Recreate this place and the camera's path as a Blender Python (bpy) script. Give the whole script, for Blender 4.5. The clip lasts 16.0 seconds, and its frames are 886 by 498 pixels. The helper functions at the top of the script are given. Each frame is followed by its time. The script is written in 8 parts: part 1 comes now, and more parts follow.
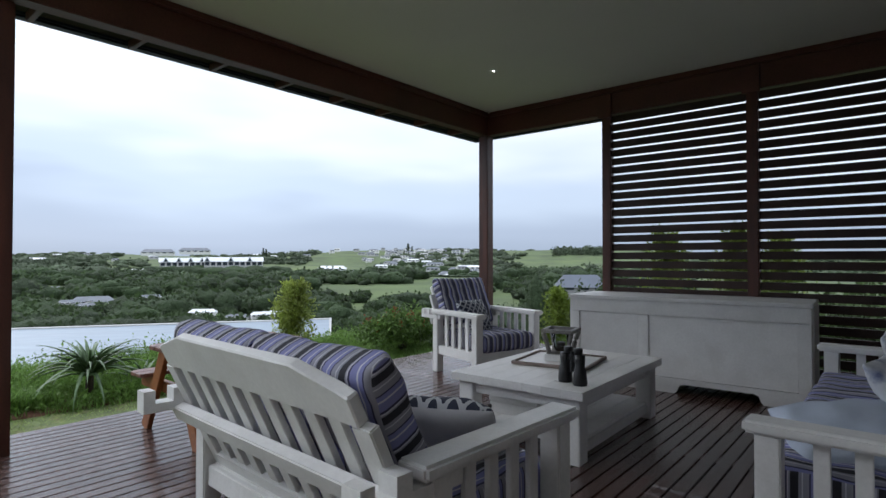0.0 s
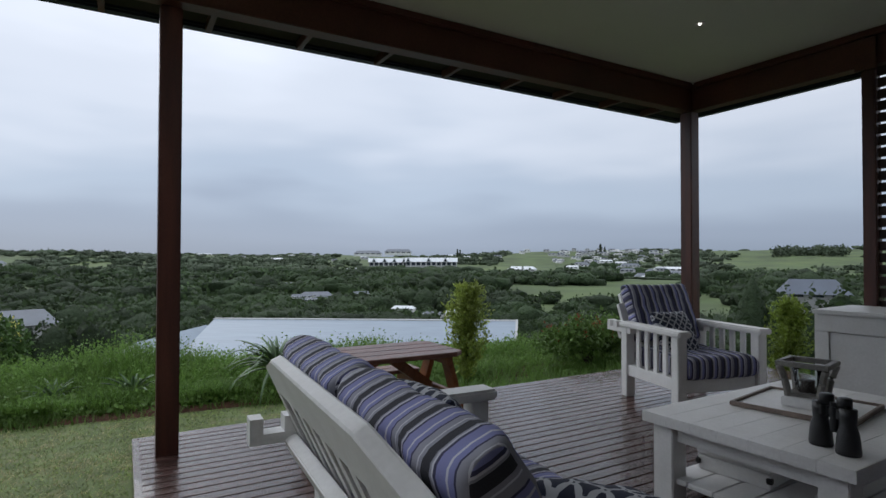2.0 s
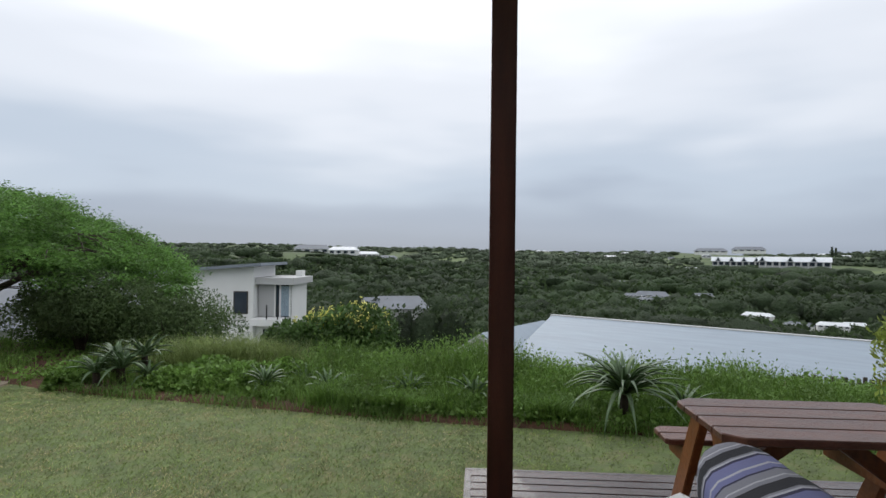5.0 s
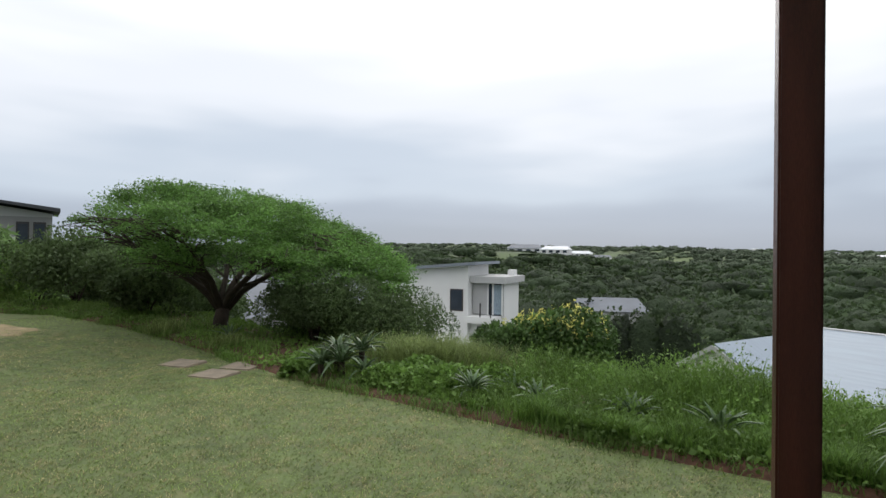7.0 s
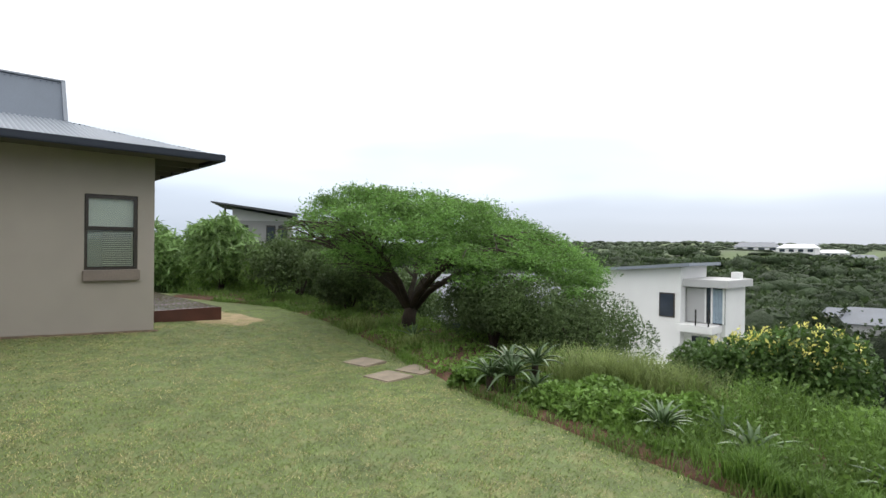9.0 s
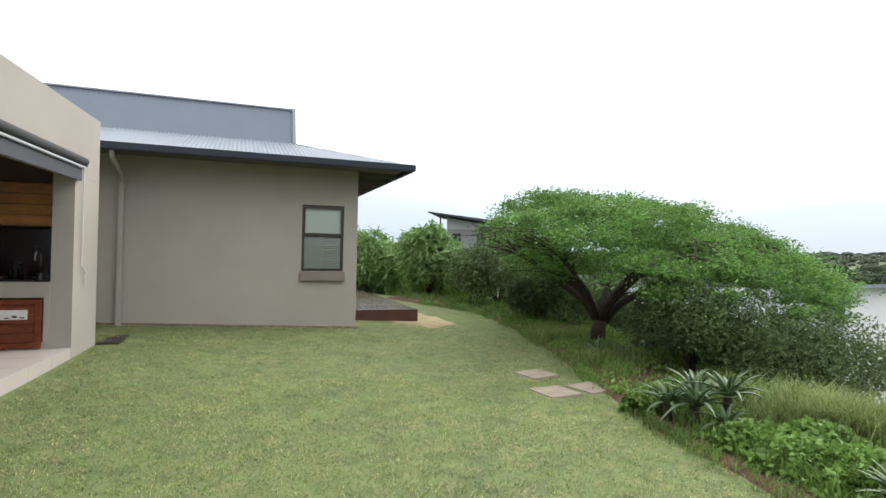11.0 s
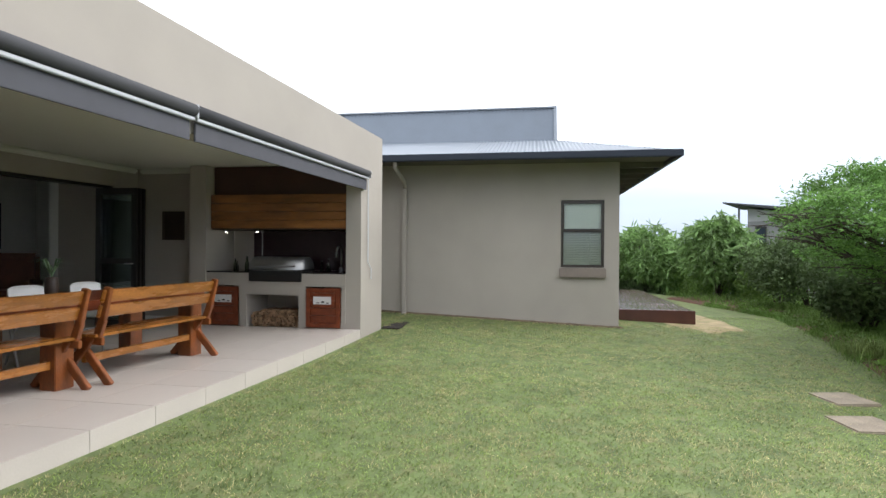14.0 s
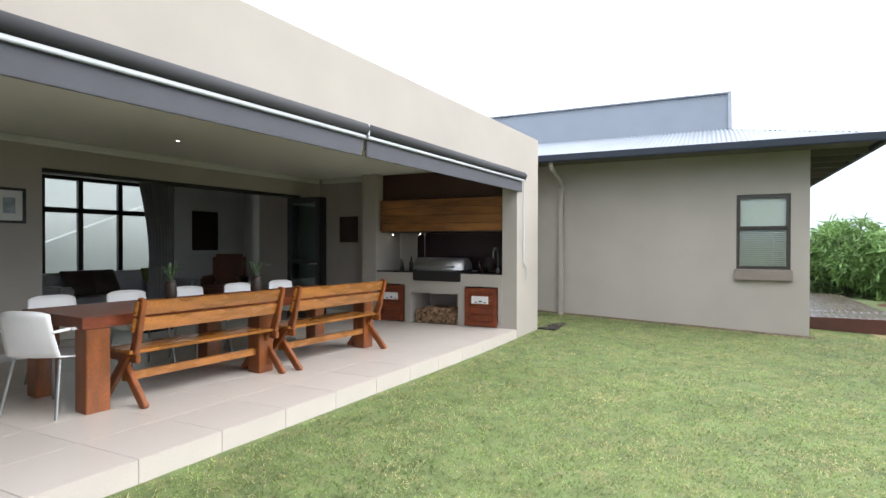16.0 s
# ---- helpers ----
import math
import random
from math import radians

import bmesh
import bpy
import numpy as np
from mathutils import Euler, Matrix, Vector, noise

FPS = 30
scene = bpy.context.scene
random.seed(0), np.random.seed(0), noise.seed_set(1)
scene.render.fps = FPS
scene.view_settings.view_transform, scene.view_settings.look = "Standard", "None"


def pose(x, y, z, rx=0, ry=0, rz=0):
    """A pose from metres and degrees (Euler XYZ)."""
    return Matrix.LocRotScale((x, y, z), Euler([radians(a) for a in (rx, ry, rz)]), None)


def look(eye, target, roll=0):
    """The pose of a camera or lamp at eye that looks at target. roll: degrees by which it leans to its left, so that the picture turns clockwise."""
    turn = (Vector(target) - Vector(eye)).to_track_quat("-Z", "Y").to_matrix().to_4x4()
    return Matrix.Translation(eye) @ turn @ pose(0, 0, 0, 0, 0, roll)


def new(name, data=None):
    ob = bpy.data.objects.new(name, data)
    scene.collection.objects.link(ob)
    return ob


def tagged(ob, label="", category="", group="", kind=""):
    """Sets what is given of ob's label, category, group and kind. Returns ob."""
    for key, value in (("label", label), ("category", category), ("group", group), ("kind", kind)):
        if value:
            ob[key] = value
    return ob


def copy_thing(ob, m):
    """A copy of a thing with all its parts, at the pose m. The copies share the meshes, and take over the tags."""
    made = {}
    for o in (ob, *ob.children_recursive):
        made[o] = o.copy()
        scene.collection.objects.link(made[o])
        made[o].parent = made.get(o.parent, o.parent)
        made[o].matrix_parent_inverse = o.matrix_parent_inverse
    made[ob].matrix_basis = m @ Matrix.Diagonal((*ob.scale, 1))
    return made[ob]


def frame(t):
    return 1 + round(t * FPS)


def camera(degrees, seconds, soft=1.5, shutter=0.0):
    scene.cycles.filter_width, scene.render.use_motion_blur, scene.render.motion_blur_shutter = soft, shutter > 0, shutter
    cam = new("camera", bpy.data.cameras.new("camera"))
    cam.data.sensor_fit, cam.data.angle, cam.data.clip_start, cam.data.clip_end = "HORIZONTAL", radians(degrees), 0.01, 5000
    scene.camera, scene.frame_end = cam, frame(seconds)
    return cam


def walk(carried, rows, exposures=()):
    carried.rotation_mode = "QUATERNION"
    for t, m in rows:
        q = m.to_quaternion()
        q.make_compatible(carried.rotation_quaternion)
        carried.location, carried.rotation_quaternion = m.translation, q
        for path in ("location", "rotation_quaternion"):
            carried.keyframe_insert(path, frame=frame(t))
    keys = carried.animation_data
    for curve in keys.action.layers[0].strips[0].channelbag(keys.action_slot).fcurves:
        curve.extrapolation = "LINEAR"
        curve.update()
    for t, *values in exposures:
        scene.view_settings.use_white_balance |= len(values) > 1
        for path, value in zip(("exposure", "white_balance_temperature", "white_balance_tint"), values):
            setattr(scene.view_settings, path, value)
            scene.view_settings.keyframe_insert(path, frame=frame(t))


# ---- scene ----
cam = camera(78.0, 16.0)
PATH = [
    (0, (0.260, -0.287, 1.287), (-1.027, 1.243, 1.320), -0.0),
    (0.5, (0.141, -0.106, 1.290), (-1.227, 1.352, 1.326), -0.1),
    (1, (0.018, 0.036, 1.277), (-1.469, 1.373, 1.312), -0.0),
    (1.5, (-0.086, 0.179, 1.286), (-1.700, 1.361, 1.321), 0.1),
    (2, (-0.187, 0.320, 1.298), (-1.915, 1.326, 1.333), 0.1),
    (2.5, (-0.280, 0.462, 1.329), (-2.122, 1.241, 1.362), 0.2),
    (3, (-0.378, 0.518, 1.343), (-2.303, 1.060, 1.375), 0.3),
    (3.2, (-0.465, 0.527, 1.336), (-2.409, 0.997, 1.369), 0.3),
    (5.3, (-1.390, 0.400, 1.337), (-3.377, 0.167, 1.353), 0.7),
    (5.5, (-1.453, 0.367, 1.321), (-3.429, 0.063, 1.337), 0.7),
    (6, (-1.635, 0.330, 1.322), (-3.578, -0.142, 1.336), 0.7),
    (6.5, (-1.831, 0.269, 1.312), (-3.715, -0.403, 1.322), 0.7),
    (7, (-1.997, 0.281, 1.320), (-3.801, -0.583, 1.327), 0.6),
    (7.5, (-2.232, 0.289, 1.334), (-3.938, -0.754, 1.339), 0.6),
    (7.8, (-2.352, 0.280, 1.324), (-4.001, -0.850, 1.332), 0.6),
    (8, (-2.442, 0.243, 1.321), (-4.050, -0.946, 1.322), 0.5),
    (8.5, (-2.667, 0.195, 1.353), (-4.152, -1.145, 1.352), 0.6),
    (9, (-2.850, 0.188, 1.370), (-4.216, -1.274, 1.364), 0.6),
    (9.2, (-2.939, 0.195, 1.384), (-4.235, -1.328, 1.376), 0.6),
    (11.3, (-3.710, 0.241, 1.303), (-4.307, -1.668, 1.312), 0.9),
    (11.5, (-3.753, 0.215, 1.284), (-4.287, -1.713, 1.287), 0.6),
    (12, (-3.861, 0.114, 1.260), (-4.268, -1.844, 1.264), 0.5),
    (12.5, (-4.027, 0.077, 1.246), (-4.264, -1.909, 1.251), 0.4),
    (13, (-4.122, 0.080, 1.262), (-4.152, -1.920, 1.264), 0.4),
    (13.5, (-4.197, 0.095, 1.266), (-4.024, -1.897, 1.266), 0.4),
    (14, (-4.231, 0.093, 1.270), (-3.906, -1.880, 1.268), 0.4),
    (14.5, (-4.252, 0.113, 1.284), (-3.778, -1.830, 1.279), 0.4),
    (15, (-4.284, 0.195, 1.328), (-3.668, -1.708, 1.315), 0.2),
    (15.5, (-4.310, 0.211, 1.331), (-3.552, -1.640, 1.318), 0.2),
    (16, (-4.300, 0.204, 1.330), (-3.430, -1.597, 1.316), 0.1),
]
walk(cam, [(t, look(eye, target, roll)) for t, eye, target, roll in PATH],
     [(0, 0.44, 5990, 10.5), (1.5, -0.06, 6010, 10.5), (3, -0.17, 6130, 10), (5.5, 0.02, 6440, 10), (7.0, 0.12, 6530, 10), (9.0, 0.70, 6650, 10), (12.5, 0.98, 6400, 10.5), (14.5, 1.14, 6330, 10.5), (16, 1.52, 6270, 10.5)])
# ---- world and light ----
world = bpy.data.worlds.new("overcast_sky")
scene.world = world
world.use_nodes = True


def build_world(w):
    nt = w.node_tree
    n, l = nt.nodes, nt.links
    n.clear()
    out = n.new("ShaderNodeOutputWorld")
    bg = n.new("ShaderNodeBackground")
    tc = n.new("ShaderNodeTexCoord")
    sep = n.new("ShaderNodeSeparateXYZ")
    l.new(tc.outputs["Generated"], sep.inputs[0])
    ramp = n.new("ShaderNodeValToRGB")
    ramp.color_ramp.interpolation = "EASE"
    stops = ramp.color_ramp.elements
    stops[0].position, stops[0].color = 0.0, (0.33, 0.385, 0.47, 1)
    stops[1].position, stops[1].color = 1.0, (1.25, 1.28, 1.32, 1)
    for p, c in ((0.04, (0.385, 0.44, 0.535, 1)), (0.12, (0.53, 0.60, 0.695, 1)), (0.26, (0.79, 0.825, 0.885, 1)), (0.42, (1.04, 1.06, 1.10, 1))):
        e = stops.new(p)
        e.color = c
    # layered cloud banks, flattened towards the horizon
    div = n.new("ShaderNodeVectorMath")
    div.operation = "MULTIPLY"
    div.inputs[1].default_value = (1.2, 1.2, 5.5)
    l.new(tc.outputs["Generated"], div.inputs[0])
    no = n.new("ShaderNodeTexNoise")
    no.inputs["Scale"].default_value, no.inputs["Detail"].default_value, no.inputs["Roughness"].default_value = 1.3, 3.5, 0.45
    l.new(div.outputs[0], no.inputs["Vector"])
    cr = n.new("ShaderNodeMapRange")
    cr.inputs["From Min"].default_value, cr.inputs["From Max"].default_value = 0.32, 0.68
    cr.inputs["To Min"].default_value, cr.inputs["To Max"].default_value = -0.085, 0.085
    l.new(no.outputs["Fac"], cr.inputs["Value"])
    add = n.new("ShaderNodeMath")
    add.operation = "ADD"
    l.new(sep.outputs["Z"], add.inputs[0])
    fade = n.new("ShaderNodeMath")
    fade.operation = "MULTIPLY"
    damp = n.new("ShaderNodeMapRange")
    damp.inputs["From Max"].default_value = 0.14
    l.new(sep.outputs["Z"], damp.inputs["Value"])
    l.new(cr.outputs[0], fade.inputs[0])
    l.new(damp.outputs[0], fade.inputs[1])
    l.new(fade.outputs[0], add.inputs[1])
    l.new(add.outputs[0], ramp.inputs["Fac"])
    sky = n.new("ShaderNodeTexSky")
    sky.sky_type, sky.sun_disc = "NISHITA", False
    sky.sun_elevation, sky.sun_rotation = radians(37), radians(255)
    mix = n.new("ShaderNodeMix")
    mix.data_type = "RGBA"
    mix.blend_type = "ADD"
    mix.inputs["Factor"].default_value = 0.006
    # the overcast is heavier towards the hills
    heavy = n.new("ShaderNodeMapRange")
    heavy.inputs["From Min"].default_value, heavy.inputs["From Max"].default_value = 0.5, 1.0
    heavy.inputs["To Min"].default_value, heavy.inputs["To Max"].default_value = 1.0, 0.88
    l.new(sep.outputs["Y"], heavy.inputs["Value"])
    dim = n.new("ShaderNodeVectorMath")
    dim.operation = "SCALE"
    l.new(ramp.outputs["Color"], dim.inputs[0])
    l.new(heavy.outputs[0], dim.inputs["Scale"])
    l.new(dim.outputs[0], mix.inputs["A"])
    l.new(sky.outputs["Color"], mix.inputs["B"])
    l.new(mix.outputs["Result"], bg.inputs["Color"])
    bg.inputs["Strength"].default_value = 1.0
    l.new(bg.outputs[0], out.inputs["Surface"])


build_world(world)
sun = new("sun", bpy.data.lights.new("sun", "SUN"))
sun.data.energy, sun.data.angle, sun.data.color = 1.1, radians(45), (1.0, 0.97, 0.92)
sun.matrix_world = look((-46, -12, 36), (0, 0, 0))

# ---- materials ----
MATS = {}


def mat(name, base, rough=0.6, var=0.15, scale=3.0, bump=0.1, bscale=60.0, metal=0.0, stain=None, stain_amt=0.0, stain_scale=1.2, rand=0.0, stretch=(1, 1, 1), spec=0.5, island=0.0, rvar=0.1, coat=0.0):
    """A principled material with variation at two scales, fine relief and optional stains or random tint."""
    m = bpy.data.materials.new(name)
    m.use_nodes = True
    nt = m.node_tree
    n, l = nt.nodes, nt.links
    p = n["Principled BSDF"]
    tc = n.new("ShaderNodeTexCoord")
    mp = n.new("ShaderNodeMapping")
    mp.inputs["Scale"].default_value = stretch
    l.new(tc.outputs["Object"], mp.inputs["Vector"])

    def noise_node(s, detail=4.0):
        t = n.new("ShaderNodeTexNoise")
        t.inputs["Scale"].default_value, t.inputs["Detail"].default_value = s, detail
        l.new(mp.outputs[0], t.inputs["Vector"])
        return t

    big, fine = noise_node(scale, 5.0), noise_node(bscale, 3.0)
    ramp = n.new("ShaderNodeValToRGB")
    e = ramp.color_ramp.elements
    e[0].position, e[1].position = 0.3, 0.7
    e[0].color = (*[c * (1 - var) for c in base], 1)
    e[1].color = (*[min(1.0, c * (1 + var)) for c in base], 1)
    l.new(big.outputs["Fac"], ramp.inputs["Fac"])
    col = ramp.outputs["Color"]

    def mix(kind, fac, a, b):
        x = n.new("ShaderNodeMix")
        x.data_type, x.blend_type = "RGBA", kind
        if isinstance(fac, float):
            x.inputs["Factor"].default_value = fac
        else:
            l.new(fac, x.inputs["Factor"])
        l.new(a, x.inputs["A"])
        if isinstance(b, tuple):
            x.inputs["B"].default_value = (*b, 1)
        else:
            l.new(b, x.inputs["B"])
        return x.outputs["Result"]

    g = n.new("ShaderNodeMapRange")
    g.inputs["From Min"].default_value, g.inputs["From Max"].default_value = 0.3, 0.7
    g.inputs["To Min"].default_value, g.inputs["To Max"].default_value = 1 - var * 0.6, 1 + var * 0.6
    l.new(fine.outputs["Fac"], g.inputs["Value"])
    gc = n.new("ShaderNodeCombineColor")
    for i in range(3):
        l.new(g.outputs[0], gc.inputs[i])
    col = mix("MULTIPLY", 1.0, col, gc.outputs[0])
    if stain:
        s = noise_node(stain_scale, 6.0)
        sr = n.new("ShaderNodeMapRange")
        sr.inputs["From Min"].default_value, sr.inputs["From Max"].default_value = 0.5, 0.72
        sr.inputs["To Max"].default_value = stain_amt
        l.new(s.outputs["Fac"], sr.inputs["Value"])
        col = mix("MIX", sr.outputs[0], col, stain)
    if rand or island:
        src = n.new("ShaderNodeObjectInfo").outputs["Random"] if rand else n.new("ShaderNodeNewGeometry").outputs["Random Per Island"]
        amt = rand or island
        r = n.new("ShaderNodeMapRange")
        r.inputs["To Min"].default_value, r.inputs["To Max"].default_value = 1 - amt, 1 + amt
        l.new(src, r.inputs["Value"])
        cc = n.new("ShaderNodeCombineColor")
        for i in range(3):
            l.new(r.outputs[0], cc.inputs[i])
        col = mix("MULTIPLY", 1.0, col, cc.outputs[0])
    l.new(col, p.inputs["Base Color"])
    rr = n.new("ShaderNodeMapRange")
    rr.inputs["To Min"].default_value, rr.inputs["To Max"].default_value = max(0.02, rough - rvar), min(1.0, rough + rvar)
    l.new(big.outputs["Fac"], rr.inputs["Value"])
    l.new(rr.outputs[0], p.inputs["Roughness"])
    p.inputs["Metallic"].default_value = metal
    p.inputs["Specular IOR Level"].default_value = spec
    p.inputs["Coat Weight"].default_value = coat
    if bump:
        b = n.new("ShaderNodeBump")
        b.inputs["Strength"].default_value, b.inputs["Distance"].default_value = bump, 0.01
        l.new(fine.outputs["Fac"], b.inputs["Height"])
        l.new(b.outputs[0], p.inputs["Normal"])
    MATS[name] = m
    return m


def glass_mat(name, tint=(0.9, 0.95, 0.95), rough=0.02):
    m = bpy.data.materials.new(name)
    m.use_nodes = True
    n, l = m.node_tree.nodes, m.node_tree.links
    out = n["Material Output"]
    gl = n.new("ShaderNodeBsdfGlossy")
    gl.inputs["Roughness"].default_value = rough
    tr = n.new("ShaderNodeBsdfTransparent")
    tr.inputs["Color"].default_value = (*tint, 1)
    fr = n.new("ShaderNodeFresnel")
    fr.inputs["IOR"].default_value = 1.5
    mx = n.new("ShaderNodeMixShader")
    l.new(fr.outputs[0], mx.inputs[0])
    l.new(tr.outputs[0], mx.inputs[1])
    l.new(gl.outputs[0], mx.inputs[2])
    l.new(mx.outputs[0], out.inputs["Surface"])
    return m


def leaf_mat(name, base, var=0.3, scale=2.0, rough=0.5, trans=0.25, island=0.35, tip=None):
    """Foliage: leaf colour varied by clump and by leaf, partly translucent."""
    m = mat(name, base, rough, var, scale, 0.0, 40.0, island=island, spec=0.3)
    p = m.node_tree.nodes["Principled BSDF"]
    n, l = m.node_tree.nodes, m.node_tree.links
    t = n.new("ShaderNodeBsdfTranslucent")
    src = p.inputs["Base Color"].links[0].from_socket
    l.new(src, t.inputs["Color"])
    mx = n.new("ShaderNodeMixShader")
    mx.inputs[0].default_value = trans
    l.new(p.outputs[0], mx.inputs[1])
    l.new(t.outputs[0], mx.inputs[2])
    l.new(mx.outputs[0], n["Material Output"].inputs["Surface"])
    return m


PLASTER = mat("taupe_plaster", (0.36, 0.325, 0.285), 0.85, 0.05, 1.2, 0.25, 220.0, stain=(0.30, 0.27, 0.235), stain_amt=0.35, stain_scale=0.8)
PLASTER_IN = mat("inner_wall_paint", (0.78, 0.765, 0.73), 0.8, 0.04, 1.5, 0.12, 200.0)
WHITE_CEIL = mat("ceiling_paint", (0.62, 0.62, 0.56), 0.8, 0.03, 1.0, 0.05, 120.0)
BEAM = mat("red_brown_timber", (0.085, 0.026, 0.016), 0.45, 0.35, 2.2, 0.25, 70.0, stretch=(6, 6, 0.6), stain=(0.04, 0.016, 0.012), stain_amt=0.6)
BEAM_H = mat("red_brown_rail_timber", (0.085, 0.028, 0.018), 0.5, 0.3, 2.0, 0.2, 60.0)
DECKM = mat("wet_deck_board", (0.075, 0.040, 0.033), 0.24, 0.3, 2.0, 0.35, 45.0, stretch=(8, 0.8, 8), rand=0.22, stain=(0.045, 0.026, 0.022), stain_amt=0.5, rvar=0.1, coat=0.32)
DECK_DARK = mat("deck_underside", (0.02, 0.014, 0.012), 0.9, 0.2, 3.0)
SCREEN = mat("dark_slat_timber", (0.035, 0.016, 0.011), 0.6, 0.3, 3.0, 0.2, 60.0, rand=0.2)
WHITEP = mat("distressed_white_paint", (0.72, 0.715, 0.705), 0.5, 0.06, 4.0, 0.2, 55.0, stain=(0.58, 0.56, 0.53), stain_amt=0.35, stain_scale=5.0, rand=0.05)
TILE = mat("cream_floor_tile", (0.47, 0.425, 0.385), 0.32, 0.05, 1.5, 0.04, 90.0, rand=0.03, stain=(0.43, 0.385, 0.345), stain_amt=0.3)
GROUT = mat("grout", (0.30, 0.26, 0.22), 0.9, 0.1, 8.0)
SOIL = mat("red_soil", (0.095, 0.045, 0.026), 0.95, 0.35, 5.0, 0.9, 25.0)
CORRUG = mat("corrugated_roof_steel", (0.215, 0.24, 0.275), 0.5, 0.1, 1.5, 0.05, 50.0, metal=0.15)
FASCIA = mat("charcoal_gutter", (0.018, 0.024, 0.036), 0.55, 0.1, 2.0, 0.02, 40.0, spec=0.3)
PAVER = mat("concrete_paver", (0.25, 0.205, 0.155), 0.9, 0.22, 4.0, 0.5, 60.0, rand=0.05)
BLACKF = mat("black_window_frame", (0.015, 0.013, 0.012), 0.35, 0.1, 3.0, 0.02)
BROWNF = mat("bronze_window_frame", (0.035, 0.027, 0.02), 0.4, 0.1, 3.0, 0.02)
GLASS = glass_mat("window_glass")

UPPER = mat("blue_grey_roof_sheet", (0.135, 0.16, 0.195), 0.5, 0.08, 1.5, 0.05, 50.0, metal=0.2)

# ---- building helpers ----
def bm_box(bm, x0, x1, y0, y1, z0, z1, bevel=0.0, m=None):
    """An axis-aligned box, optionally bevelled and moved by m."""
    r = bmesh.ops.create_cube(bm, size=1.0, matrix=Matrix.Translation(((x0 + x1) / 2, (y0 + y1) / 2, (z0 + z1) / 2)) @ Matrix.Diagonal((abs(x1 - x0), abs(y1 - y0), abs(z1 - z0), 1)))
    vs = r["verts"]
    if bevel:
        es = list({e for v in vs for e in v.link_edges})
        o = bmesh.ops.bevel(bm, geom=es, offset=bevel, segments=2, affect="EDGES", clamp_overlap=True)
        vs = list({v for f in o["faces"] for v in f.verts} | {v for v in vs if v.is_valid})
    if m is not None:
        bmesh.ops.transform(bm, matrix=m, verts=vs)
    return vs


def bm_bar(bm, a, b, w, h, bevel=0.0, up=(0, 0, 1)):
    """A bar of section w x h from point a to point b."""
    a, b = Vector(a), Vector(b)
    d = b - a
    z = d.normalized()
    u = Vector(up)
    if abs(z.dot(u)) > 0.98:
        u = Vector((0, 1, 0))
    x = u.cross(z).normalized()
    y = z.cross(x)
    m = Matrix((x, y, z)).transposed().to_4x4()
    m.translation = a
    return bm_box(bm, -w / 2, w / 2, -h / 2, h / 2, 0, d.length, bevel, m)


def bm_tube(bm, pts, r, seg=8, r2=None, cap=True):
    """A round tube along points, tapering from r to r2."""
    pts = [Vector(p) for p in pts]
    r2 = r if r2 is None else r2
    rings = []
    for i, p in enumerate(pts):
        d = (pts[min(i + 1, len(pts) - 1)] - pts[max(i - 1, 0)]).normalized()
        u = Vector((0, 0, 1)) if abs(d.z) < 0.95 else Vector((1, 0, 0))
        x = u.cross(d).normalized()
        y = d.cross(x)
        rad = r + (r2 - r) * i / max(1, len(pts) - 1)
        rings.append([bm.verts.new(p + x * (rad * math.cos(2 * math.pi * k / seg)) + y * (rad * math.sin(2 * math.pi * k / seg))) for k in range(seg)])
    for a, b in zip(rings, rings[1:]):
        for k in range(seg):
            bm.faces.new((a[k], a[(k + 1) % seg], b[(k + 1) % seg], b[k]))
    if cap:
        bm.faces.new(rings[0][::-1])
        bm.faces.new(rings[-1])


def bm_lathe(bm, prof, cx=0, cy=0, cz=0, seg=20):
    """A turned shape from a profile of (radius, height)."""
    rings = [[bm.verts.new((cx + r * math.cos(2 * math.pi * k / seg), cy + r * math.sin(2 * math.pi * k / seg), cz + z)) for k in range(seg)] for r, z in prof]
    for a, b in zip(rings, rings[1:]):
        for k in range(seg):
            bm.faces.new((a[k], a[(k + 1) % seg], b[(k + 1) % seg], b[k]))
    bm.faces.new(rings[0][::-1])
    bm.faces.new(rings[-1])


def mesh_from(name, bm, material, smooth=False):
    bmesh.ops.recalc_face_normals(bm, faces=bm.faces)
    me = bpy.data.meshes.new(name)
    bm.to_mesh(me)
    bm.free()
    me.materials.append(material)
    if smooth:
        me.shade_smooth()
    return me


def part(name, bm, material, parent=None, label="", smooth=False, m=None):
    """Links a bmesh as one mesh object, under a thing or a part."""
    ob = new(name, mesh_from(name, bm, material, smooth))
    ob.parent = parent
    if m is not None:
        ob.matrix_basis = m
    return tagged(ob, label)


def thing(name, label, category, m=None, group="", kind=""):
    """An empty at a thing's base, to carry its parts."""
    ob = new(name)
    ob.empty_display_size = 0.1
    if m is not None:
        ob.matrix_basis = m
    return tagged(ob, label, category, group, kind)


def box_part(name, x0, x1, y0, y1, z0, z1, material, parent=None, bevel=0.004, label=""):
    bm = bmesh.new()
    bm_box(bm, x0, x1, y0, y1, z0, z1, bevel)
    return part(name, bm, material, parent, label)


def structure(name, boxes, material, label, bevel=0.0, m=None, category="wall"):
    bm = bmesh.new()
    for b in boxes:
        bm_box(bm, *b, bevel)
    if m is not None:
        bmesh.ops.transform(bm, matrix=m, verts=bm.verts)
    ob = part(name, bm, material, None, label)
    return tagged(ob, label, category, kind="structure")


